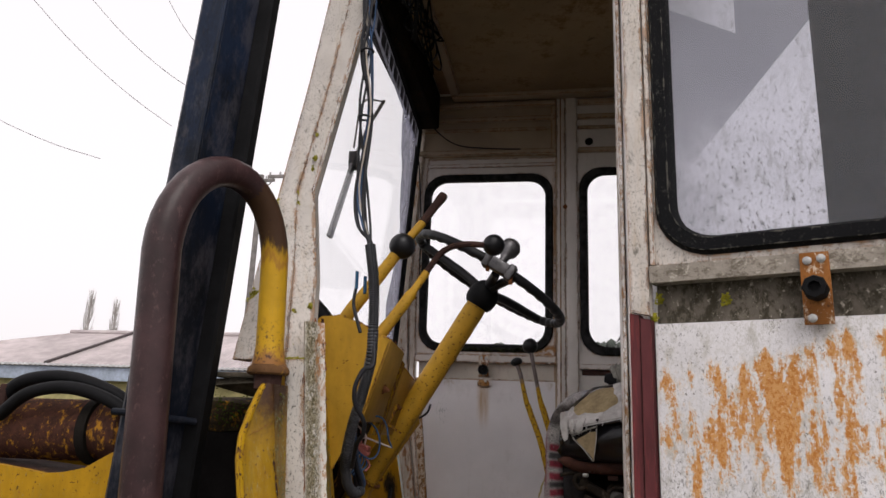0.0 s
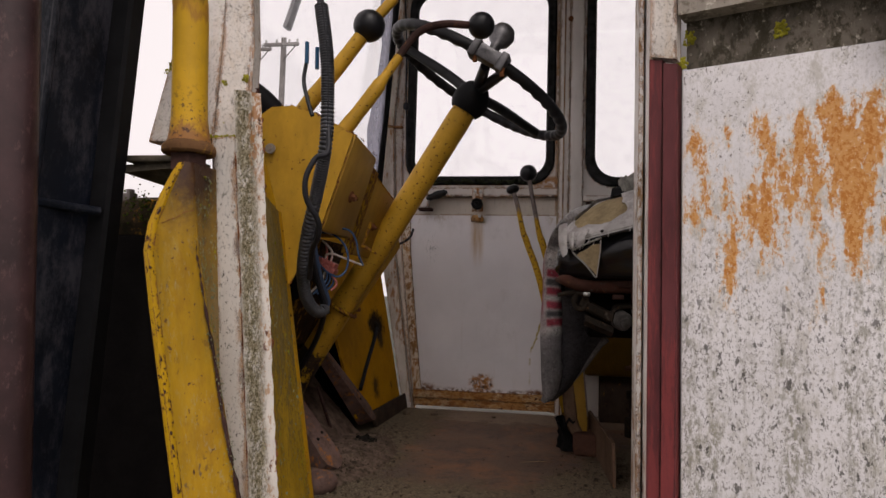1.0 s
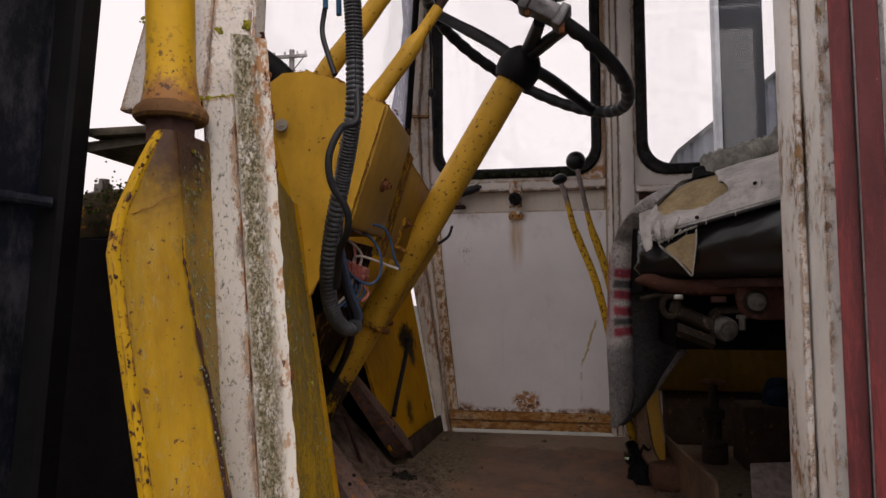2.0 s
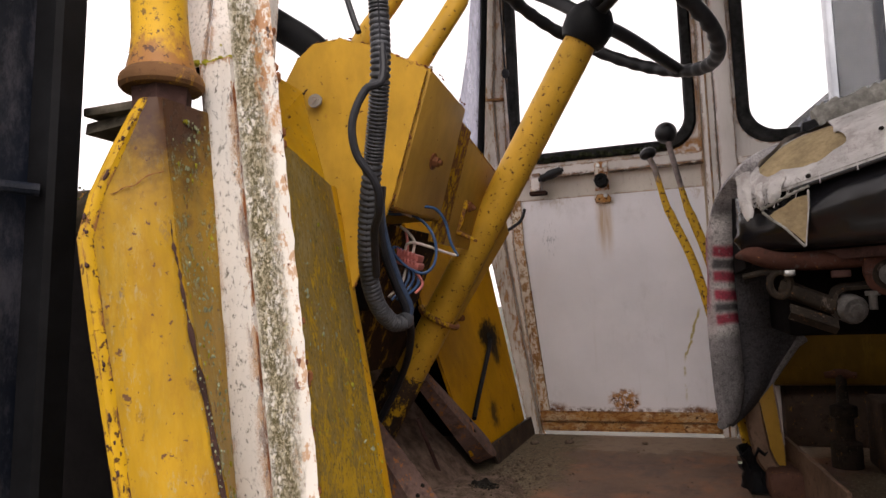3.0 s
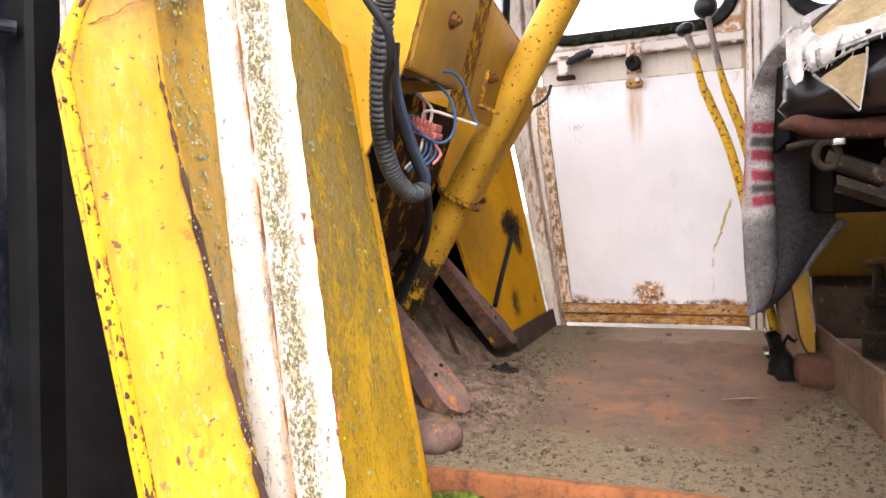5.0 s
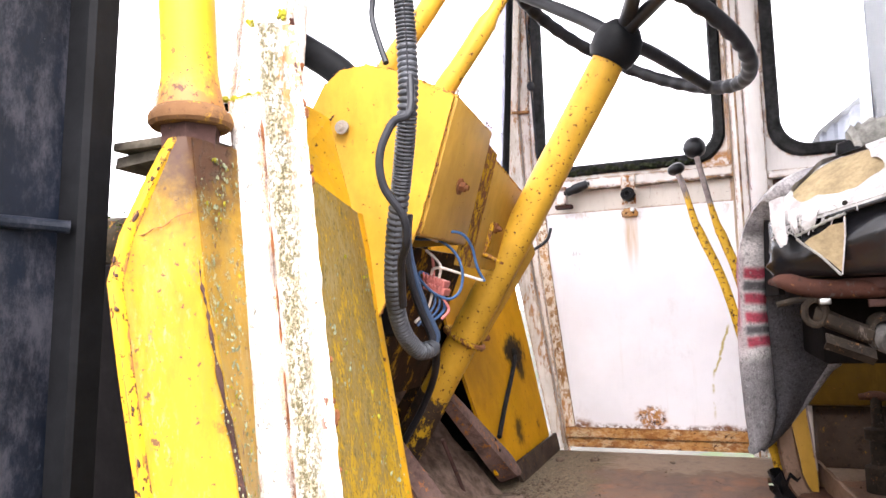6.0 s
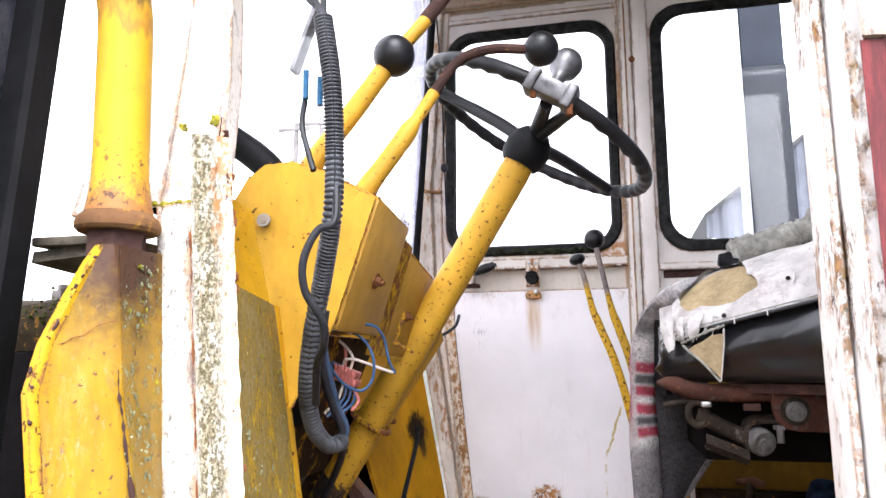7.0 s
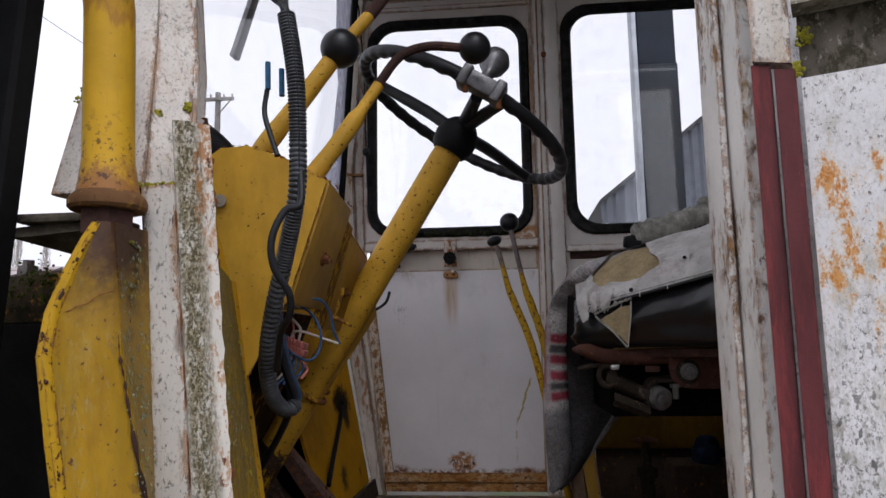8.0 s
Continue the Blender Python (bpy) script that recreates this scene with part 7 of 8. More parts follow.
    part("pan_rail", tube(rail, lambda t: 0.004 + 0.0085 * min(1, t * 5), 14, steps=5), "rail_rust", root, "brown rusty pan rail")
    part("rail_nib", rough(box((0.588, 2.042, 1.585), (0.602, 2.054, 1.593), 0.002), 0.001, 90), "zinc", root)
    part("pan", box(seat_pt(0.25, 0.235, 1.608) - Vector((0.2, 0.2, 0.004)), seat_pt(0.25, 0.235, 1.618) + Vector((0.2, 0.2, 0)), 0.002, turn=Matrix.Rotation(radians(-28), 4, "Z")), "rust_brown", root)
    lug = [(0.682, 1.606), (0.680, 1.585), (0.685, 1.566), (0.698, 1.556), (0.714, 1.553), (0.76, 1.553), (0.76, 1.612)]
    pl = part("pivot_plate", plate([(x, 2.046, z) for x, z in lug], 0.010, bevel=0.003), "rail_rust", root)
    part("pivot_washer", lathe([(0, 0.0195), (0.003, 0.0195), (0.0035, 0.0155), (0.006, 0.015), (0.0065, 0.011)], (0.709, 2.041, 1.581), (0, -1, 0), 28), "grimy_link", pl, "greasy steel washers")
    part("pivot_bolt", hexbolt((0.709, 2.034, 1.581), (0, -1, 0), 0.0090, 0.006), "pale_steel", pl, "greasy pivot bolt")
    arm = [[(0.585 + 0.062 * t + dx, 2.075 - 0.02 * t + dy, 1.574 - 0.030 * t + dz) for dx, dy, dz in ((0.004, 0.02, 0.006), (0.004, -0.004, 0.009), (0.0, -0.012, 0.006), (-0.003, -0.013, -0.005), (-0.004, -0.008, -0.011), (-0.004, 0.012, -0.012))] for t in [k / 8 for k in range(9)]]
    part("link_arm", rough(strip(arm, 0.004), 0.002, 60), "grimy_link", root, "grimy folded link arm", smooth=50)
    part("link_eye", tube([(0.584 + 0.013 * math.cos(k / 14 * math.tau), 2.062, 1.575 + 0.017 * math.sin(k / 14 * math.tau)) for k in range(14)], 0.005, 8, closed=True), "grimy_link", root)
    bend = smooth_path([(0.70, 0, 1.569), (0.675, 0, 1.568), (0.655, 0, 1.566), (0.644, 0, 1.556), (0.644, 0, 1.54), (0.649, 0, 1.526)], 5)
    part("bent_strap", strip([[(p.x, 2.045, p.z), (p.x, 2.075, p.z + 0.006)] for p in bend], 0.005), "grimy_link", root, "bent steel strap")
    part("lower_link", strip([[(0.592 + 0.055 * t, 2.05, 1.546 - 0.022 * t), (0.592 + 0.055 * t, 2.042, 1.537 - 0.022 * t), (0.590 + 0.055 * t, 2.05, 1.531 - 0.022 * t)] for t in [k / 6 for k in range(7)]], 0.004), "grimy_link", root)
    part("link_pin", lathe([(0, 0.017), (0.012, 0.019), (0.035, 0.019), (0.040, 0.016), (0.0405, 0.010), (0.044, 0.009), (0.044, 0.0)], (0.655, 2.078, 1.545), (0.32, -0.9, -0.22), 20), "pale_steel", root, "worn pale steel pin")
    part("link_bolt", cyl((0.690, 2.05, 1.556), (0.690, 2.05, 1.537), 0.005, segs=10), "pale_steel", root)
    part("link_bolt", cyl((0.690, 2.05, 1.561), (0.690, 2.05, 1.555), 0.009, segs=6), "pale_steel", root)
    part("lever_rod", tube([(0.538, 2.06, 1.586), (0.56, 2.062, 1.591), (0.60, 2.068, 1.594)], 0.0042, 8), "grimy_link", root)
    part("rail_tag", box((0.645, 2.05, 1.580), (0.668, 2.06, 1.590), 0.002), "rust_brown", root)
    # Black block added so that the space under the seat reads dark.
    part("under_seat_fill", box((0.60, 2.15, 1.50), (1.1, 2.42, 1.60), 0.006), "void", root)
    part("suspension_box", box((0.61, 2.87, 1.345), (1.25, 2.975, 1.62), 0.012), "pedestal_paint", root, "chipped yellow base box darkened for the shade under the seat")
    part("base_recess", box((0.66, 2.90, 1.2), (1.25, 2.975, 1.344), 0.004), "base_grime", root, "brown greasy recess")
    part("rear_mount", box((0.95, 2.25, 1.2), (1.2, 2.60, 1.50), 0.01), "base_grime", root)
    part("pedestal_leg", plate([(0.548, 2.462, 1.53), (0.586, 2.462, 1.53), (0.610, 2.462, 1.285), (0.613, 2.462, 1.205), (0.592, 2.462, 1.205), (0.585, 2.462, 1.30)], 0.010, bevel=0.001), "ochre", root, "dusty yellow leg")
    part("leg_flange", plate([(0.586, 2.458, 1.53), (0.588, 2.51, 1.53), (0.612, 2.51, 1.285), (0.6105, 2.458, 1.285)], 0.005), "lever_bare", root)
    return root


seat()


def arm_wrap():
    root = thing("wrapped_armrest", (0.67, 2.22, 1.82), "armrest tube bound in grey cloth strips", "armrest")
    pts = [Vector((0.672, 2.25, 1.832)), Vector((0.73, 2.25, 1.848)), Vector((0.80, 2.25, 1.872)), Vector((0.83, 2.25, 1.876))]
    path = smooth_path(pts, 40)
    part("cloth_wrap", tube(path, lambda t: 0.0205 + 0.0062 * ((t * 11 + 0.8 * math.sin(t * 11)) % 1.0) ** 1.5 + 0.003 * math.sin(t * 7), 16), "bandage", root)
    part("tube_end", tube([pts[0] + Vector((-0.02, 0.0, -0.008)), pts[0] + Vector((0.01, 0, -0.012))], [0.010, 0.022], 12), "rubber", root, "black rubber end")
    part("upright", tube([(0.70, 2.27, 1.70), (0.70, 2.262, 1.83)], 0.012, 10), "rubber", root)
    part("tied_end", rough(ball((0.812, 2.25, 1.893), 0.020, 0.6), 0.01, 60), "bandage", root)
    rug = thing("folded_rug", (0.78, 2.2, 1.79), "grey woollen rug bunched on the seat", "rug")
    bm = strip([[seat_pt(0.12 + 0.30 * i / 14, 0.12 + 0.20 * j / 10, 1.79 + 0.055 * math.sin(min(1, i / 6) * 1.57) * math.sin((j + 1.5) / 13 * math.pi) + 0.014 * noise.noise(Vector((i * 0.4, j * 0.5, 1)))) for j in range(11)] for i in range(15)], 0.012)
    part("rug_fold", bm, "wool", rug)


arm_wrap()


def blanket():
    root = thing("striped_blanket", (0.5, 2.4, 1.2), "grey wool blanket with red and white stripes over the seat", "blanket")
    V = Vector
    spine = smooth_path([(0.500, 2.405, 1.330), (0.495, 2.395, 1.42), (0.493, 2.375, 1.54), (0.497, 2.34, 1.64), (0.510, 2.295, 1.712), (0.540, 2.235, 1.758), (0.585, 2.17, 1.780), (0.64, 2.13, 1.792)], 7)
    n = len(spine) - 1
    rows, flap = [], []
    for i, p in enumerate(spine):
        t = i / n
        over = max(0.0, (t - 0.55) / 0.45)
        away = V((0.10 + 0.35 * over, 0.95, 0.12 * over)).normalized()
        inn = V((0.98, 0.12, 0.0)).lerp(V((0.35, -0.25, -0.9)), over).normalized()
        pin = 1.0 if t > 0.12 else 0.45 + 0.55 * math.sqrt(t / 0.12)
        wob = lambda k: 0.006 * noise.noise(V((k * 2.3, t * 7, 1)))
        row = []
        for a, b in ((0.046, 0.020), (0.050, 0.004), (0.040, -0.010), (0.022, -0.014), (0.006, -0.008), (-0.001, 0.006), (-0.003, 0.04), (0.0, 0.09), (0.004, 0.16), (0.006, 0.24)):
            row.append(p + inn * (a * pin + wob(a * 30)) + away * (b * pin + wob(b * 20 + 5)) + V((0, 0, 0.006 * noise.noise(V((b * 12, t * 5, 8))))))
        rows.append(row)
        z = p.z
        if z < 1.66:
            reach = 0.105 if z > 1.475 else 0.105 * max(0.02, (z - 1.325) / 0.15)
            a0 = row[0] - V((0.006, 0, 0))
            flap.append([a0 + V((reach * k, 0.035 * k + 0.006 * math.sin(k * 7 + t * 9), 0.0)) for k in [q / 8 for q in range(9)]])
    part("front_fall", strip(rows, 0.011), "blanket", root, smooth=75)
    part("inner_flap", strip(flap, 0.010), "wool_shaded", root, "grey underside with its shade put into the colour")
    hem = [r[-1] + V((0.0, -0.004, 0)) for r in flap if r[0].z < 1.475]
    part("hem", tube([V((0.505, 2.40, 1.330)), *hem[::2], V((0.655, 2.44, 1.482))], 0.009, 8), "wool", root, "rolled hem")


blanket()


# ---------- floor clutter ----------
def floor_clutter():
    root = thing("seat_bracket", (0.6, 2.45, FLOOR), "rusty steel seat bracket bolted to the floor", "bracket")
    part("block", rough(box((0.576, 2.385, 1.2), (0.656, 2.50, 1.250), 0.009), 0.003, 25, 2), "block_rust", root)
    wall = [[(x, y, 1.2), (x - 0.001, y, 1.245), (x - 0.004 + 0.002 * noise.noise(Vector((0, y * 30, 1))), y, 1.29 + 0.003 * noise.noise(Vector((0, y * 24, 5))))] for x, y in [(0.626 + 0.034 * k / 12, 2.53 - 0.42 * k / 12) for k in range(13)]]
    part("channel_wall", strip(wall, 0.006), "channel_rust", root, "upright flange of a rusty channel")
    part("channel_end", plate([(0.606, 2.528, 1.2), (0.628, 2.528, 1.2), (0.624, 2.528, 1.288), (0.606, 2.528, 1.286)], 0.006), "channel_rust", root)
    link = [(0.553, 2.475, 1.43), (0.560, 2.472, 1.39), (0.564, 2.468, 1.34), (0.568, 2.464, 1.30), (0.576, 2.452, 1.262), (0.590, 2.445, 1.24)]
    part("lever_arm", strip([[p + Vector((-0.014, 0.004, 0)), p + Vector((-0.010, -0.004, 0)), p + Vector((0.010, -0.004, 0)), p + Vector((0.014, 0.004, 0))] for p in smooth_path(link, 4)], 0.003), "channel_rust", root, "flat brown lever arm", smooth=50)
    boot = []
    for k in range(8):
        t = k / 7
        r = 0.034 - 0.012 * math.sin(t * 3.0)
        c = Vector((0.566 - 0.004 * t, 2.50 - 0.02 * t, 1.196 + 0.078 * t))
        boot.append([c + Vector((r * 1.05 * math.cos(q / 22 * math.tau), r * 1.2 * math.sin(q / 22 * math.tau), 0.014 * t * noise.noise(Vector((q * 0.9, 2, 1))))) * 1.0
                     + Vector((0.010 * noise.noise(Vector((q * 0.7, t * 5, 3))), 0.010 * noise.noise(Vector((q * 0.7, t * 5, 7))), 0)) for q in range(23)])
        boot[-1][-1] = boot[-1][0]
    part("rubber_boot", strip(boot, 0.003), "rubber", root, "perished torn rubber boot", smooth=50)
    rnd = random.Random(3)
    bm = B()
    beds = ((0.13, 2.10, 0.07, 0.12), (0.10, 2.30, 0.06, 0.12), (0.08, 2.55, 0.06, 0.10), (0.16, 1.96, 0.10, 0.06), (0.62, 2.16, 0.07, 0.14), (0.66, 2.30, 0.06, 0.10), (0.5, 1.93, 0.25, 0.05), (0.30, 2.45, 0.3, 0.35))
    for i in range(4600):
        c = beds[min(7, int(rnd.random() * 7.35))]
        x, y = rnd.gauss(c[0], c[2] * 0.7), rnd.gauss(c[1], c[3] * 0.7)
        if not (0.02 < x < 1.2 and 1.87 < y < 2.95):
            continue
        r = 0.0007 + 0.0015 * rnd.random() ** 2 + (0.0034 * rnd.random() if rnd.random() < 0.07 else 0)
        d = ((x - 0.02) / 0.16) ** 2 + ((y - 2.2) / 0.34) ** 2
        ball((x, y, FLOOR + r * 0.3 + max(0, 0.034 * (1 - d) - 0.005)), r * rnd.uniform(0.8, 1.6), rnd.uniform(0.35, 0.9), (rnd.gauss(0, 1), rnd.gauss(0, 1), 2), bm, 5)
    single("floor_grit", bm, "dirt", (0.3, 2.2, FLOOR), "loose grit and flakes on the cab floor", "grit", kind="stuff", smooth=80)
    straw = B()
    for i in range(16):
        x, y = rnd.uniform(0.50, 0.78), rnd.uniform(1.95, 2.36)
        q, ln = rnd.random() * math.tau, rnd.uniform(0.01, 0.035)
        tube([(x, y, FLOOR + 0.003), (x + 0.5 * ln * math.cos(q), y + 0.5 * ln * math.sin(q), FLOOR + 0.005), (x + ln * math.cos(q + 0.2), y + ln * math.sin(q + 0.2), FLOOR + 0.003)], 0.0006, 4, straw)
    single("straw_litter", straw, "wood", (0.6, 2.15, FLOOR), "short dry straw scattered in the dirt", "straw", kind="stuff", smooth=80)
    pile = B()
    bmesh.ops.create_grid(pile, x_segments=30, y_segments=40, size=0.5, matrix=Matrix.Translation((0.08, 2.22, FLOOR)) @ Matrix.Diagonal((0.40, 0.75, 1, 1)))
    for v in pile.verts:
        d = ((v.co.x - 0.02) / 0.16) ** 2 + ((v.co.y - 2.2) / 0.34) ** 2
        v.co.z = FLOOR - 0.006 + 0.034 * max(0, 1 - d) + 0.006 * noise.noise(v.co * 30) * max(0, 1.2 - d)
    single("dirt_pile", pile, "dust", (0.05, 2.2, FLOOR), "low drift of brown dirt under the pedals", "dirt", kind="stuff")
    bm = rough(ball((0.072, 2.325, FLOOR + 0.020), 0.022, 0.32, (0.15, 0, 1)), 0.010, 70)
    for i in range(60):
        q, d = rnd.random() * math.tau, rnd.random() ** 0.5
        ball((0.072 + 0.030 * d * math.cos(q), 2.325 + 0.026 * d * math.sin(q), FLOOR + 0.020 + 0.006 * (1 - d)), rnd.uniform(0.0015, 0.0045), 0.7, bm=bm, segs=5)
    single("dirt_clod", bm, "grease", (0.072, 2.325, FLOOR), "dark clod of greasy dirt on the floor", "dirt")
    for x, y, r in ((0.145, 2.86, 0.010), (0.06, 2.84, 0.007), (0.33, 2.87, 0.006)):
        single("dirt_clod", rough(ball((x, y, FLOOR + 0.003), r, 0.5), 0.010, 120), "dirt", (x, y, FLOOR), "small dark clod on the floor plate", "dirt")
    moss = B()
    rnd = random.Random(5)
    for i in range(160):
        x, y = rnd.gauss(0.19, 0.05), rnd.gauss(1.815, 0.012)
        bmesh.ops.create_icosphere(moss, subdivisions=1, radius=rnd.uniform(0.003, 0.009), matrix=Matrix.Translation((x, y, 1.176)))
    single("moss_cushion", rough(moss, 0.003, 120), "moss", (0.19, 1.81, 1.172), "bright green moss on the door step", "moss", kind="stuff")
    single("leaf", plate([(0.455, 2.27, 1.203), (0.49, 2.275, 1.206), (0.515, 2.29, 1.204), (0.485, 2.285, 1.203)], 0.001), "foam", (0.48, 2.28, 1.2), "dry curled leaf on the cab floor", "leaf")
    valve = thing("tee_valve", (0.75, 2.69, FLOOR), "small brown valve with a tee handle under the seat", "valve")
    part("handle", tube([(0.722, 2.70, 1.388), (0.75, 2.69, 1.392), (0.778, 2.68, 1.388)], [0.007, 0.010, 0.007], 10, steps=3), "block_rust", valve, "flat brown tee handle")
    part("stem", lathe([(0, 0.030), (0.05, 0.030), (0.055, 0.018), (0.10, 0.018), (0.105, 0.026), (0.125, 0.026), (0.13, 0.012), (0.19, 0.010)], (0.75, 2.69, FLOOR), (0, 0, 1), 16), "grimy_link", valve)
    single("blue_rag", rough(ball((0.885, 2.66, 1.375), 0.042, 0.75), 0.03, 22), "rag_blue", (0.885, 2.66, 1.345), "crumpled blue rag under the seat", "rag")
    single("support_block", rough(box((0.80, 2.60, 1.2), (0.98, 2.74, 1.345), 0.008), 0.003, 30), "base_grime", (0.88, 2.67, 1.2), "dark brown greasy box under the seat", "box")
    single("broken_panel", plate([(0.70, 2.06, 1.204), (0.86, 2.10, 1.206), (0.90, 2.26, 1.30), (0.73, 2.22, 1.296)], 0.006, bevel=0.001), "lever_bare", (0.78, 2.16, 1.2), "pale grey broken panel leaning under the seat", "panel")


floor_clutter()


# ---------- lichen patches ----------
def lichen(spots, root_label):
    root = thing("lichen_patch", spots[0][0], root_label, "lichen", kind="stuff")
    bm = B()
    rnd = random.Random(31)
    for c, r, nrm in spots:
        w = Vector(nrm).normalized()
        a, b = ring_frame(w)
        for i in range(int(30 + r * r * 420000)):
            q = rnd.random() * math.tau
            d = r * rnd.random() ** 0.6 * (0.75 + 0.5 * noise.noise(Vector((math.cos(q) * 2, math.sin(q) * 2, r * 99))))
            ball(Vector(c) + a * d * math.cos(q) + b * d * math.sin(q) * 1.3, rnd.uniform(0.0008, 0.0026), 0.5, w, bm, 6)
    part("crust", bm, "lichen_yellow", root, smooth=80)


rnd = random.Random(41)
POST = [((0.005, 1.64, 2.06), 0.006, (0.3, -1, 0))]
for i in range(16):
    z = rnd.uniform(1.82, 2.35)
    f = (z - 1.79) / 0.365 if z < 2.155 else 1.0
    x = 0.052 - 0.06 * f if z < 2.155 else -0.008 + 0.155 * (z - 2.155)
    y = 1.545 + 0.13 * f if z < 2.155 else 1.675 + 0.113 * (z - 2.155)
    POST.append(((x + rnd.uniform(-0.03, 0.012) , y - 0.001, z), rnd.uniform(0.003, 0.008), (0.3, -1, 0)))
lichen(POST, "scattered yellow-green lichen spots on the windscreen post")
lichen([((-0.020, 1.6595, 2.128), 0.026, (0.3, -1, 0.3)), ((-0.014, 1.647, 2.085), 0.021, (0.3, -1, 0.3)), ((0.022, 1.685, 2.235), 0.006, (0.3, -1, 0)), ((0.0, 1.625, 2.03), 0.008, (0.3, -1, 0)), ((0.012, 1.690, 2.215), 0.007, (0.4, -1, 0)),
        ((-0.036, 1.582, 1.91), 0.019, (0.3, -1, 0)), ((0.055, 1.56, 1.815), 0.006, (0.3, -1, 0)), ((0.07, 1.60, 1.90), 0.005, (0.3, -1, 0))], "yellow-green lichen crusted on the windscreen post")
lichen([((0.686, 1.528, 2.30), 0.010, (-0.4, -0.9, 0)), ((0.795, 1.458, 1.893), 0.010, (-0.4, -0.9, 0)), ((0.70, 1.495, 1.90), 0.009, (-0.4, -0.9, 0)), ((0.692, 1.497, 1.87), 0.007, (-0.4, -0.9, 0))], "yellow-green lichen on the open door")


# ---------- outside the front of the cab ----------
def grab_rail():
    root = thing("grab_rail", (0.03, 1.49, 1.78), "bent grab rail, brown pipe with a chipped yellow end", "rail")
    R0 = lambda z: Vector((0.035 - 0.041 * (z - 1.9), 1.50 - 0.0 * z, z))
    L0 = lambda z: Vector((-0.049 - 0.053 * (z - 1.9), 1.273, z))
    a, b = R0(1.945), L0(1.93)
    mid, half = (a + b) / 2, (a - b) / 2
    arc = [mid + half * math.cos(radians(q)) + Vector((0, 0, 0.154)) * math.sin(radians(q)) for q in range(0, 181, 9)]
    yel = [R0(1.772), R0(1.79), R0(1.81), R0(1.83), R0(1.90)]
    foot = lambda z: 0.0243 + 0.0065 * max(0.0, 1 - (z - 1.772) / 0.045) ** 1.6
    part("yellow_end", tube([*yel, R0(1.93), *arc[:9]], [foot(p.z) for p in yel] + [0.0243] * 10, 20), "rail_yellow", root, "chipped yellow lower end")
    part("pipe", tube([*arc[7:], L0(1.85), L0(1.7), L0(1.5), L0(1.2), L0(0.9)], lambda t: 0.0242 + 0.0045 * min(1, t * 1.6), 20), "pipe", root)
    fl = part("flange", lathe([(-0.007, 0.026), (-0.007, 0.0335), (-0.004, 0.0362), (0.001, 0.0364), (0.005, 0.0350), (0.008, 0.0318), (0.010, 0.0300)], R0(1.768), (0, 0, 1), 28), "rail_flange", root, "rusty brown flange")
    part("flange_nut", lathe([(-0.034, 0.020), (-0.031, 0.0255), (-0.007, 0.0265), (-0.004, 0.025)], R0(1.768), (0, 0, 1), 6), "rust_brown", fl, "rusty hexagon nut")
    part("stud", cyl(R0(1.715), R0(1.74), 0.012, segs=12), "rust_brown", fl)


grab_rail()


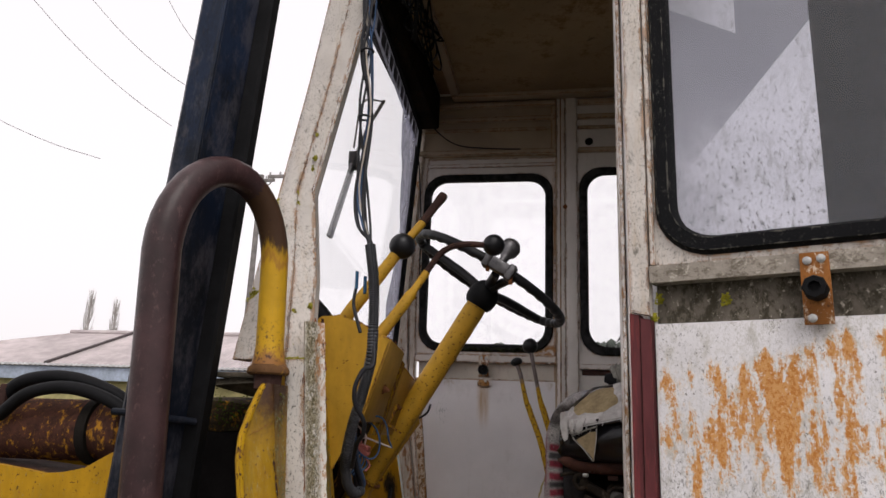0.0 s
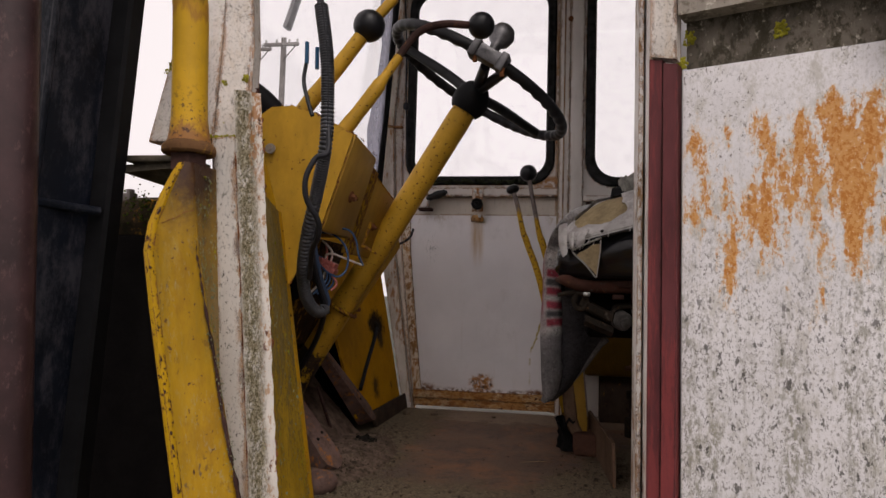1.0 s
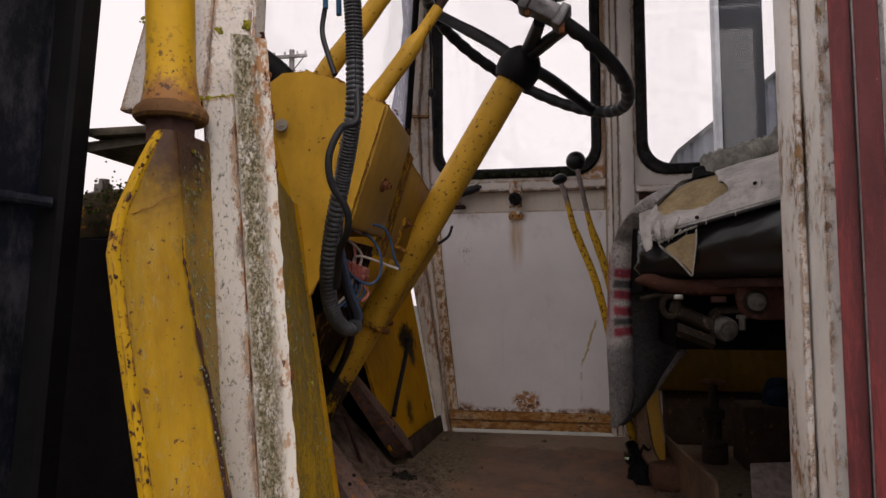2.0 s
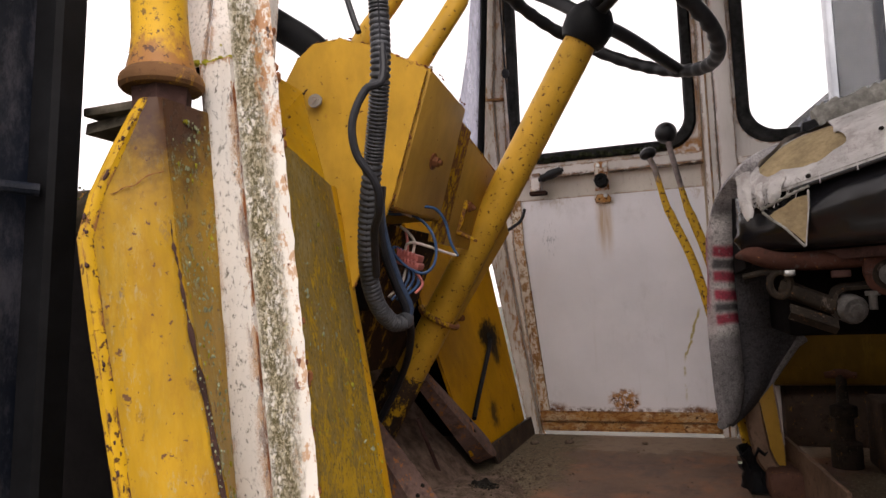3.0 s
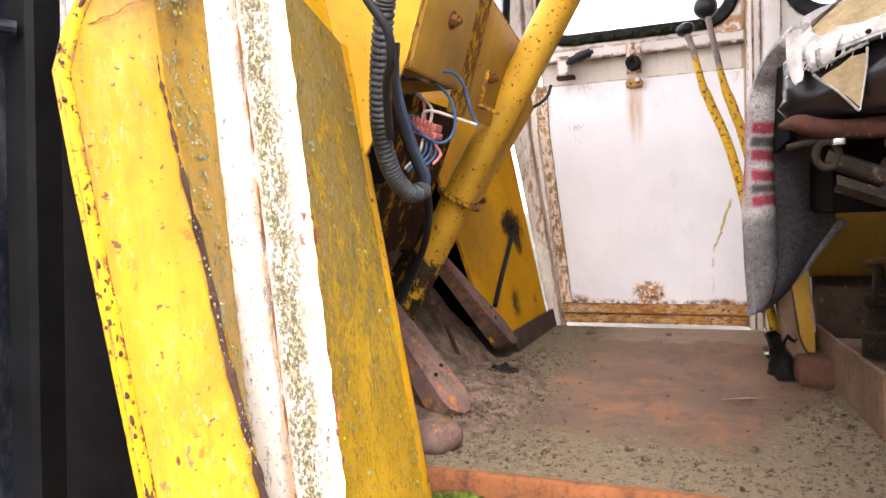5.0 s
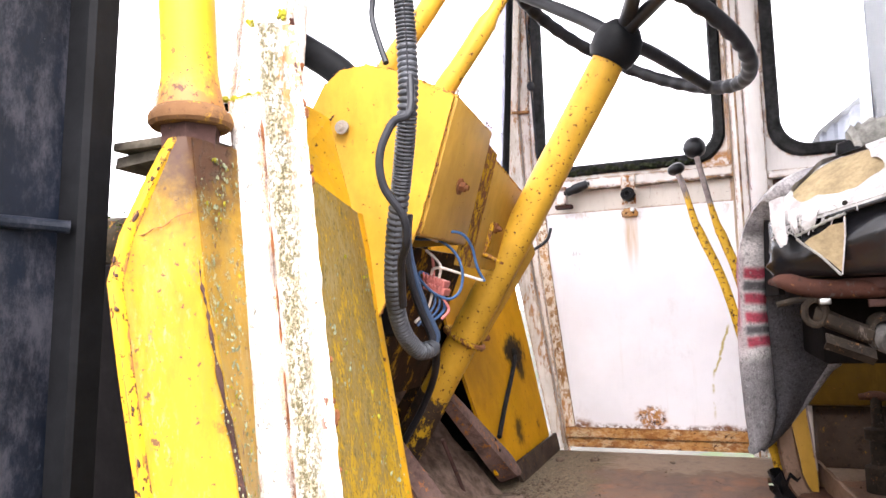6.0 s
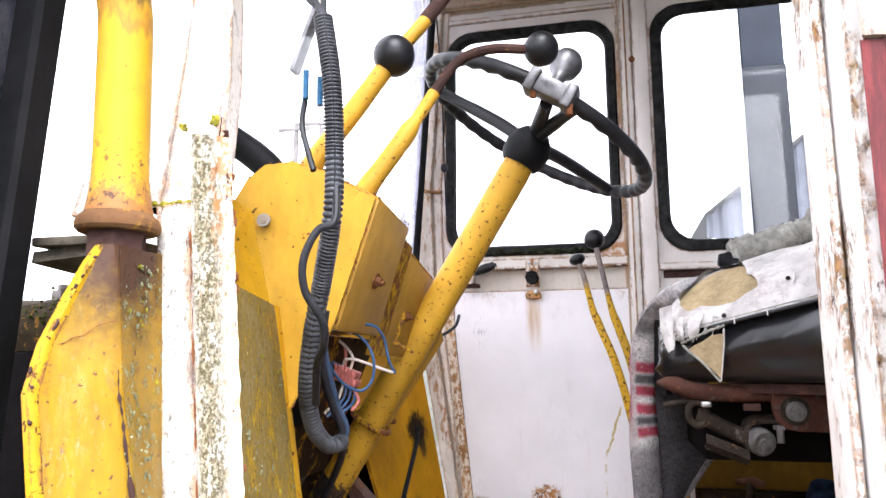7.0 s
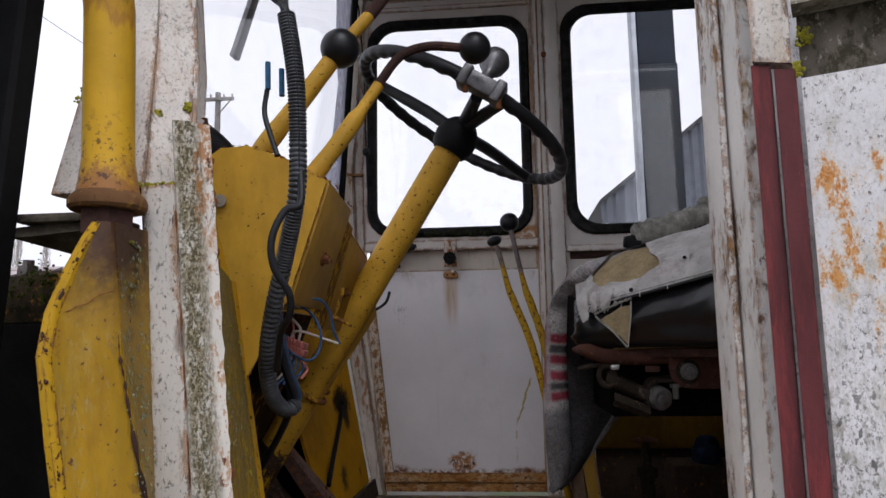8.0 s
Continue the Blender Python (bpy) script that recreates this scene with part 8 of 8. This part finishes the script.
def fender_plate():
    root = thing("fender_plate", (0.07, 1.46, 1.0), "weathered yellow bent guard plate with rust-spotted edges", "fender")
    zs = [1.755, 1.745, 1.73, 1.70, 1.66, 1.622, 1.55, 1.45, 1.35, 1.25, 1.1]
    lx = {1.755: (0.036, 1.468), 1.745: (0.043, 1.466), 1.73: (0.038, 1.459), 1.70: (0.031, 1.447), 1.66: (0.028, 1.428), 1.622: (0.036, 1.409)}
    L = lambda z: Vector((*lx[z], z)) if z in lx else Vector((0.034 + 0.20 * (1.622 - z), 1.409, z))
    C = lambda z: Vector((0.078 + 0.235 * (1.62 - z) + (0.0 if z < 1.63 else 0.12 * (z - 1.62)), 1.470, z))
    Rr = lambda z: Vector((0.055 - 0.066 * (z - 1.9) + 0.002, 1.532, z))
    rows = [[L(z) + Vector((0.0105, 0.003, 0)), L(z).lerp(C(z), 0.33) + Vector((0, -0.001, 0)), L(z).lerp(C(z), 0.66) + Vector((0, -0.001, 0)), C(z) + Vector((-0.002, 0, 0))] for z in zs[1:]]
    part("face", slab(rows, (0.0015, 0.004, 0)), "guard", root)
    rows = [[C(z) + Vector((-0.008, 0.0042, 0)), C(z) + Vector((0.001, 0.003, 0)), C(z).lerp(Rr(z), 0.5), Rr(z)] for z in zs[1:]]
    part("inner_leaf", slab(rows, (-0.003, 0.003, 0)), "guard_leaf", root)
    crack = smooth_path([C(z) + Vector((0.004 * noise.noise(Vector((k * 1.7, 2, 1))), -0.0015, 0)) for k, z in enumerate((1.64, 1.622, 1.60, 1.58, 1.53, 1.48, 1.43, 1.38, 1.33, 1.28, 1.22, 1.16, 1.1))], 8)
    part("seam", tube(crack, lambda t: max(0.0003, 0.0026 * min(1, t * 2.2) + 0.0030 * noise.noise(Vector((t * 34, 1, 1)))), 6), "rust_brown", root, "dark open seam")
    split = smooth_path([L(1.66).lerp(C(1.66), k) + Vector((0, -0.0022, dz)) for k, dz in ((0.25, 0.0), (0.36, 0.001), (0.48, 0.006), (0.6, 0.008), (0.75, 0.016), (0.95, 0.020))], 5)
    part("hairline_crack", tube(split, lambda t: 0.0004 + 0.0002 * math.sin(t * 40), 5), "rust", root)
    rnd = random.Random(77)
    crust = B()
    for i in range(800):
        q = crack[min(len(crack) - 1, int(len(crack) * (0.15 + 0.85 * rnd.random() ** 0.8)))]
        if noise.noise(Vector((q.z * 26, 3, 3))) < -0.05 and rnd.random() < 0.8:
            continue
        if q.z > 1.53 and rnd.random() < 0.7:
            q = q + Vector((rnd.uniform(0.006, 0.016), rnd.uniform(0.008, 0.014), 0))
        ball(q + Vector((rnd.gauss(0.001, 0.003), rnd.gauss(0, 0.0015) - 0.001, rnd.uniform(-0.012, 0.012))), 0.0004 + 0.0014 * rnd.random() ** 2, 0.5, (-0.6, -0.8, 0), crust, 6)
    tagged(part("seam_lichen", crust, "crust_pale", root, "pale green lichen along the seam", smooth=80), kind="stuff")
    for tint, count, seed in (("crust_pale", 520, 81), ("lichen_yellow", 220, 82)):
        rnd = random.Random(seed)
        flakes = B()
        for i in range(count):
            z = 1.73 - 0.5 * rnd.random() ** 1.3
            f = min(0.96, max(0.10, rnd.gauss(0.46, 0.20)))
            if noise.noise(Vector((z * 17, f * 3, seed))) < -0.02:
                continue
            p = C(z).lerp(Rr(z), f) + Vector((0.0012, 0, 0))
            ball(p, 0.0006 + 0.0026 * rnd.random() ** 2, 0.16, (0.94, 0.35 + rnd.gauss(0, 0.2), rnd.gauss(0, 0.2)), flakes, 6)
        tagged(part("leaf_lichen", rough(flakes, 0.0008, 300), tint, root, "crust of lichen on the inner leaf", smooth=80), kind="stuff")
    rows = [[L(z) + Vector((0.0115, 0.0020, 0)), L(z) + Vector((0.009, -0.0005, 0)), L(z) + Vector((0.003, 0.0002, 0)), L(z) + Vector((0.0, 0.004, 0))] for z in zs[1:]]
    part("edge_flange", slab(rows, (0.001, 0.005, 0)), yellow_paint("bright_yellow_edge", base=(0.50, 0.285, 0.006), chips=1.2, grime=0.2, shift=41), root, "rust-spotted turned edge")
    chips([L(z) + Vector((0.0105, 0.0004, 0)) for z in zs[1:]], 70, 0.0028, root, 5, "brown")
    chips([L(z) + Vector((0.0055, 0.0006, 0)) for z in zs[1:]], 20, 0.0022, root, 6, "brown")
    back = thing("front_bracket", (-0.04, 1.54, 1.75), "weathered timber and steel bracket ends", "bracket")
    part("upper_slat", box((-0.072, 1.52, 1.757), (0.02, 1.60, 1.766), 0.002), "wood", back)
    part("lower_slat", plate([(-0.078, 1.53, 1.748), (0.02, 1.53, 1.756), (0.02, 1.60, 1.738), (-0.03, 1.60, 1.732)], 0.012), "wood", back)
    low = thing("loader_linkage", (-0.1, 1.62, 1.55), "grimy yellow linkage end with moss and bolts", "linkage")
    part("arm", rough(box((-0.30, 1.63, 1.655), (-0.03, 1.72, 1.722), 0.025), 0.010, 18, 4), "linkage_moss", low)
    part("bolt", hexbolt((-0.150, 1.655, 1.716), (0, 0, 1), 0.013, 0.014), "steel", low)
    tuft = B()
    rnd = random.Random(15)
    for i in range(700):
        x = rnd.gauss(-0.105, 0.04)
        ball((x, 1.632 + rnd.uniform(-0.008, 0.006), 1.700 + rnd.gauss(0, 0.013) + 0.006 * math.sin(x * 90)), rnd.uniform(0.0006, 0.0018), 0.8, bm=tuft, segs=6)
    tagged(part("moss", rough(tuft, 0.002, 160), "moss", low, "cushion of green moss", smooth=80), kind="stuff")
    # Black slab added for the deep shade between mast and guard plate.
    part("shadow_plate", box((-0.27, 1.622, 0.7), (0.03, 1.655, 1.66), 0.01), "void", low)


fender_plate()


def mast():
    root = thing("mast_column", (-0.1, 1.45, 0.4), "dark navy steel mast column with scuffed paint", "mast")
    lean = lambda z: 0.060 * (z - 1.9)
    rows = []
    bm = B()
    for z in [0.4 + 0.08 * i for i in range(43)]:
        ring = []
        for x, y in ((-0.156, 1.41), (-0.148, 1.402), (-0.108, 1.402), (-0.099, 1.407), (-0.079, 1.462), (-0.076, 1.476), (-0.076, 1.500), (-0.150, 1.500)):
            ring.append(bm.verts.new((x + lean(z), y, z)))
        rows.append(ring)
    for r0, r1 in zip(rows, rows[1:]):
        for k in range(len(r0)):
            bm.faces.new((r0[k], r0[(k + 1) % len(r0)], r1[(k + 1) % len(r0)], r1[k]))
    bm.faces.new(rows[0])
    bm.faces.new(list(reversed(rows[-1])))
    part("post", bm, "navy", root)
    part("edge_rib", tube([(-0.104 + lean(z), 1.4045, z) for z in (0.5, 1.2, 1.9, 2.6, 3.3)], 0.005, 8), "navy", root)
    # Black strip along the mast's rear edge.
    rail = B()
    rings = [[rail.verts.new((x + lean(z), y, z)) for x, y in ((-0.0755, 1.474), (-0.052, 1.474), (-0.0475, 1.479), (-0.0475, 1.504), (-0.0755, 1.504))] for z in [0.4 + 0.16 * i for i in range(22)]]
    for r0, r1 in zip(rings, rings[1:]):
        for k in range(5):
            rail.faces.new((r0[k], r0[(k + 1) % 5], r1[(k + 1) % 5], r1[k]))
    rail.faces.new(rings[0])
    rail.faces.new(list(reversed(rings[-1])))
    part("mast_edge_strip", rail, "black_steel", root, "black strip along the mast's edge")
    part("clamp_band", tube([(-0.16 + lean(1.62), 1.399, 1.690), (-0.10 + lean(1.62), 1.399, 1.688), (-0.104 + lean(1.62), 1.401, 1.684), (-0.052 + lean(1.62), 1.470, 1.678)], 0.006, 10), "navy", root, "clamp band")
    return root


mast()


def ram():
    root = thing("hydraulic_ram", (-0.8, 1.9, 1.63), "rusty brown hydraulic cylinder with flaking yellow paint", "hydraulic cylinder")
    part("barrel", lathe([(0, 0.072), (1.1, 0.072), (1.11, 0.068), (1.125, 0.068), (1.13, 0.074), (1.18, 0.074), (1.19, 0.06), (1.22, 0.05)], (-1.65, 1.92, 1.636), (1, 0, 0.008), 32), rust("flaked_ram_paint", (0.075, 0.032, 0.022), (0.028, 0.016, 0.013), 51, (0.40, 0.19, 0.02), 0.55), root)
    part("gland", lathe([(0, 0.079), (0.012, 0.081), (0.024, 0.079)], (-0.565, 1.92, 1.644), (1, 0, 0.008), 32), "grease", root)
    part("rod", cyl((-0.46, 1.92, 1.645), (-0.2, 1.90, 1.65), 0.03), "steel", root)
    hose("hydraulic_hose", [(-0.80, 1.86, 1.66), (-0.74, 1.85, 1.745), (-0.62, 1.85, 1.765), (-0.50, 1.86, 1.735), (-0.42, 1.88, 1.68)], 0.016, "black hydraulic hose arched over the cylinder")
    hose("hydraulic_hose", [(-0.76, 1.83, 1.67), (-0.68, 1.82, 1.725), (-0.58, 1.82, 1.74), (-0.48, 1.83, 1.715), (-0.40, 1.85, 1.66)], 0.015, "black hydraulic hose in front of the other")
    single("hose_fitting", box((-0.775, 1.835, 1.69), (-0.755, 1.865, 1.745), 0.004), "rust_brown", (-0.77, 1.85, 1.69), "brown steel hose fitting", "fitting")
    arm = thing("loader_boom", (-0.8, 1.75, 1.3), "yellow loader boom with a curved top edge", "boom")
    top = [(-1.6, 1.60), (-0.9, 1.590), (-0.655, 1.570), (-0.549, 1.557), (-0.504, 1.561), (-0.452, 1.573), (-0.392, 1.607), (-0.34, 1.655), (-0.26, 1.70)]
    pts = top + [(-0.22, 1.68), (-0.20, 1.0), (-1.6, 0.9)]
    part("side_plate", sheet(pts, [], lambda a, b, w: Vector((a, 1.74 - w, b)), 0.02), "yellow_plate", arm)
    part("far_plate", sheet(pts, [], lambda a, b, w: Vector((a, 2.04 - w, b)), 0.02), "yellow_plate", arm)
    # Dark brown top plate: the ram's shadow is put into its colour.
    part("top_plate", strip([[(x, 1.772, z - 0.016), (x, 2.03, z - 0.016)] for x, z in top], 0.008), "rust_brown", arm)
    # White strip added as the highlight on the boom's top edge.
    part("top_highlight", strip([[(x, 1.742, z - 0.001), (x, 1.770, z - 0.003)] for x, z in top[:5]], 0.006), "white_post", arm, "white highlight along the top edge, put in as a strip")


ram()


# ---------- beyond the cab ----------
def corrugated(x0, x1, p_low, p_high, pitch=0.14, depth=0.022, steps=6, bm=None):
    """A corrugated sheet: it runs along x; p_low and p_high are its (y, z) edges."""
    bm = bm or B()
    n = int((x1(0) - x0(0)) / pitch * steps)
    rows = []
    for f in (0.0, 1.0):
        y, z = p_low[0] + (p_high[0] - p_low[0]) * f, p_low[1] + (p_high[1] - p_low[1]) * f
        rows.append([bm.verts.new((x0(f) + (x1(f) - x0(f)) * i / n, y, z + depth * math.sin(i / steps * math.tau) * 0.5)) for i in range(n + 1)])
    for i in range(n):
        bm.faces.new((rows[0][i], rows[0][i + 1], rows[1][i + 1], rows[1][i]))
    return bm


def left_house():
    root = thing("house", (-9, 18, 0), "low yellow house under a pinkish grey corrugated roof", "house")
    roofm = plain("weathered_roof_iron", (0.48, 0.42, 0.42), 0.6, lo=0.8, hi=1.1, scale=0.6, bump=0.0)
    part("roof", corrugated(lambda f: -18.0 + 4.4 * f, lambda f: -5.6 - 1.0 * f, (16.0, 2.78), (19.0, 3.90)), roofm, root)
    part("roof", corrugated(lambda f: -18.0 + 4.4 * f, lambda f: -5.6 - 1.0 * f, (22.0, 2.78), (19.0, 3.90)), roofm, root)
    part("ridge_cap", tube([(-13.7, 19.0, 3.93), (-6.6, 19.0, 3.93)], 0.07, 8), roofm, root)
    part("roof_seam", tube([(-11.98, 15.98, 2.82), (-11.66, 19.0, 3.96)], 0.035, 6), plain("dark_roof_joint", (0.10, 0.085, 0.085), 0.7, scale=2), root, "dark joint in the roof sheets")
    part("eave_edge", corrugated(lambda f: -18.0, lambda f: -5.6, (15.97, 2.75), (15.965, 2.80)), plain("pale_roof_edge", (0.75, 0.74, 0.75), 0.6, scale=2), root, "pale scalloped eave edge")
    part("hip_end", plate([(-18.0, 16.0, 2.78), (-13.6, 19.0, 3.90), (-18.0, 22.0, 2.78)], 0.03), roofm, root)
    part("fascia", box((-17.9, 16.08, 2.42), (-5.7, 16.14, 2.74), 0.01), plain("pale_blue_fascia", (0.42, 0.48, 0.58), 0.6, scale=2), root, "pale blue fascia board")
    part("wall", box((-17.6, 16.4, 0), (-5.9, 21.6, 2.44), 0.01), plain("pale_yellow_wall", (0.52, 0.46, 0.22), 0.8, scale=2), root, "pale yellow wall")


left_house()


def right_shed():
    root = thing("shed", (3.5, 9.5, 0), "grey corrugated iron shed with a sloping roofline", "shed")
    iron = plain("blue_grey_iron", (0.16, 0.17, 0.20), 0.55, 0.2, lo=0.85, hi=1.1, scale=2, bump=0.0)
    bm = B()
    k = 0.79
    n = 160
    top, low = [], []
    for i in range(n + 1):
        x = 1.50 + 5.5 * i / n
        z = 3.24 + k * (x - 1.50) + 0.022 * math.sin(x / 0.10 * math.tau)
        y = 9.0 + 0.012 * math.sin(x / 0.10 * math.tau)
        top.append(bm.verts.new((x, y, z)))
        low.append(bm.verts.new((x, y, max(0.0, 3.02 - 0.12 * (x - 1.5)) if x < 2.1 else 0.0)))
    for i in range(n):
        bm.faces.new((low[i], low[i + 1], top[i + 1], top[i]))
    part("gable_wall", bm, iron, root)
    bm = B()
    rows = [[bm.verts.new((1.48 + 5.5 * i / 40, 8.9 + 0.0 + d * 5.0, 3.27 + k * 5.5 * i / 40)) for i in range(41)] for d in (0, 1)]
    for i in range(40):
        bm.faces.new((rows[0][i], rows[0][i + 1], rows[1][i + 1], rows[1][i]))
    part("roof", bm, iron, root)


right_shed()


def far_mast():
    root = thing("mast_column", (1.21, 4.5, 0), "blue-grey steel mast column beyond the rear window", "mast")
    # The column is lighter in its upper part and palest on its left face.
    lightm = plain("lighter_blue_grey_steel", (0.030, 0.037, 0.052), 0.5, 0.1, scale=4)
    part("lower_sleeve", box((1.115, 4.40, 0.0), (1.312, 4.60, 3.05), 0.006), plain("dark_blue_grey_steel", (0.012, 0.015, 0.022), 0.5, 0.1, scale=4), root)
    part("upper_tube", box((1.120, 4.405, 3.05), (1.307, 4.595, 4.6), 0.006), lightm, root)
    part("pale_left_face", box((1.090, 4.395, 0.0), (1.114, 4.50, 4.6), 0.003), plain("pale_blue_grey_steel", (0.40, 0.42, 0.46), 0.5, 0.4, scale=4), root)


far_mast()


def poplar(spot, height, seed):
    root = thing("poplar_tree", spot, "bare upright winter poplar in the distance", "tree", group="poplars beyond the house")
    rnd = random.Random(seed)
    o = Vector(spot)
    # Bark paled so that the haze of distance sits in its colour.
    bark = M.setdefault("bark", plain("haze_paled_bark", (0.46, 0.42, 0.40), 0.9, scale=3))
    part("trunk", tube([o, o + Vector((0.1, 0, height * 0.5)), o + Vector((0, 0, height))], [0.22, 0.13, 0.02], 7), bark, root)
    bm = B()
    for i in range(170):
        z = height * rnd.uniform(0.12, 0.92)
        a = rnd.random() * math.tau
        ln = height * 0.20 * (1.15 - z / height) + 0.6
        out = Vector((math.cos(a), math.sin(a), 0))
        p = o + Vector((0, 0, z))
        tube([p, p + out * ln * 0.18 + Vector((0, 0, ln * 0.45)), p + out * ln * 0.26 + Vector((0, 0, ln))], [0.035, 0.022, 0.008], 3, bm)
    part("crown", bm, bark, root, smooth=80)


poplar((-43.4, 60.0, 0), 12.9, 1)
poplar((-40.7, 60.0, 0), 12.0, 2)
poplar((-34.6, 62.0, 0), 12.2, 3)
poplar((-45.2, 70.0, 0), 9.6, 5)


def bush(spot, size, seed):
    root = thing("tree", spot, "hazy round tree on the skyline", "tree", group="skyline trees")
    rnd = random.Random(seed)
    o = Vector(spot)
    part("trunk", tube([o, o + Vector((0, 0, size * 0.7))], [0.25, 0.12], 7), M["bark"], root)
    bm = B()
    for i in range(260):
        v = Vector((rnd.gauss(0, 1), rnd.gauss(0, 1), rnd.gauss(0, 1))).normalized() * size * 0.5 * rnd.random() ** 0.4
        v.z *= 0.85
        bmesh.ops.create_icosphere(bm, subdivisions=1, radius=size * rnd.uniform(0.03, 0.07), matrix=Matrix.Translation(o + Vector((0, 0, size * 0.85)) + v))
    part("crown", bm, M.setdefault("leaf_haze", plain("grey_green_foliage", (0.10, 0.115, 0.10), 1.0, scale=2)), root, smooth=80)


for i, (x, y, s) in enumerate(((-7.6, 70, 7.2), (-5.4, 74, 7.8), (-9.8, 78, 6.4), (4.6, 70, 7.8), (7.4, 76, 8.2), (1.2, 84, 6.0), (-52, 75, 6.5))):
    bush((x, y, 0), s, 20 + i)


def power_pole(spot, label, lift=0.0):
    root = thing("power_pole", spot, label, "power pole", group="power poles")
    o = Vector(spot) + Vector((0, 0, lift))
    part("pole", tube([Vector(spot), o + Vector((0, 0, 13.0))], [0.17, 0.12], 10), "far_wood", root)
    part("crossarm", box(o + Vector((-0.9, -0.15, 12.6)), o + Vector((0.75, -0.04, 12.75)), 0.01), "far_wood", root)
    part("brace", tube([o + Vector((0.6, -0.1, 12.6)), o + Vector((0.0, -0.1, 11.9))], 0.025, 6), "steel", root)
    for dx in (-0.8, -0.3, 0.3, 0.68):
        part("insulator", lathe([(0, 0.04), (0.12, 0.05), (0.16, 0.02)], o + Vector((dx, -0.1, 12.75)), (0, 0, 1), 10), "zinc", root)
    return root


power_pole((-12.2, 30.0, 0), "weathered timber power pole with a crossarm")
power_pole((-21.4, 20.15, 0), "weathered timber power pole carrying the lines")
power_pole((-14.4, 32.0, 0), "weathered timber power pole with a crossarm", 0.55)


def overhead(pts, label):
    a, b = Vector(pts[0]), Vector(pts[1])
    path = [a.lerp(b, t) - Vector((0, 0, 0.3 * (1 - (2 * t - 1) ** 2))) for t in (0, 0.25, 0.5, 0.75, 1)]
    single("power_line", tube(path, 0.010, 6, steps=4), "line_grey", path[0], label, "power line", group="power lines")


for pts in (((-18.1, 20.0, 15.9), (-12.3, 20.4, 11.0)), ((-15.8, 20.0, 15.8), (-11.4, 20.4, 12.1)), ((-21.4, 20.1, 12.85), (-14.9, 20.6, 10.0)), ((-12.8, 20.0, 15.5), (-11.0, 20.4, 13.4))):
    overhead(pts, "thin overhead power line against the sky")
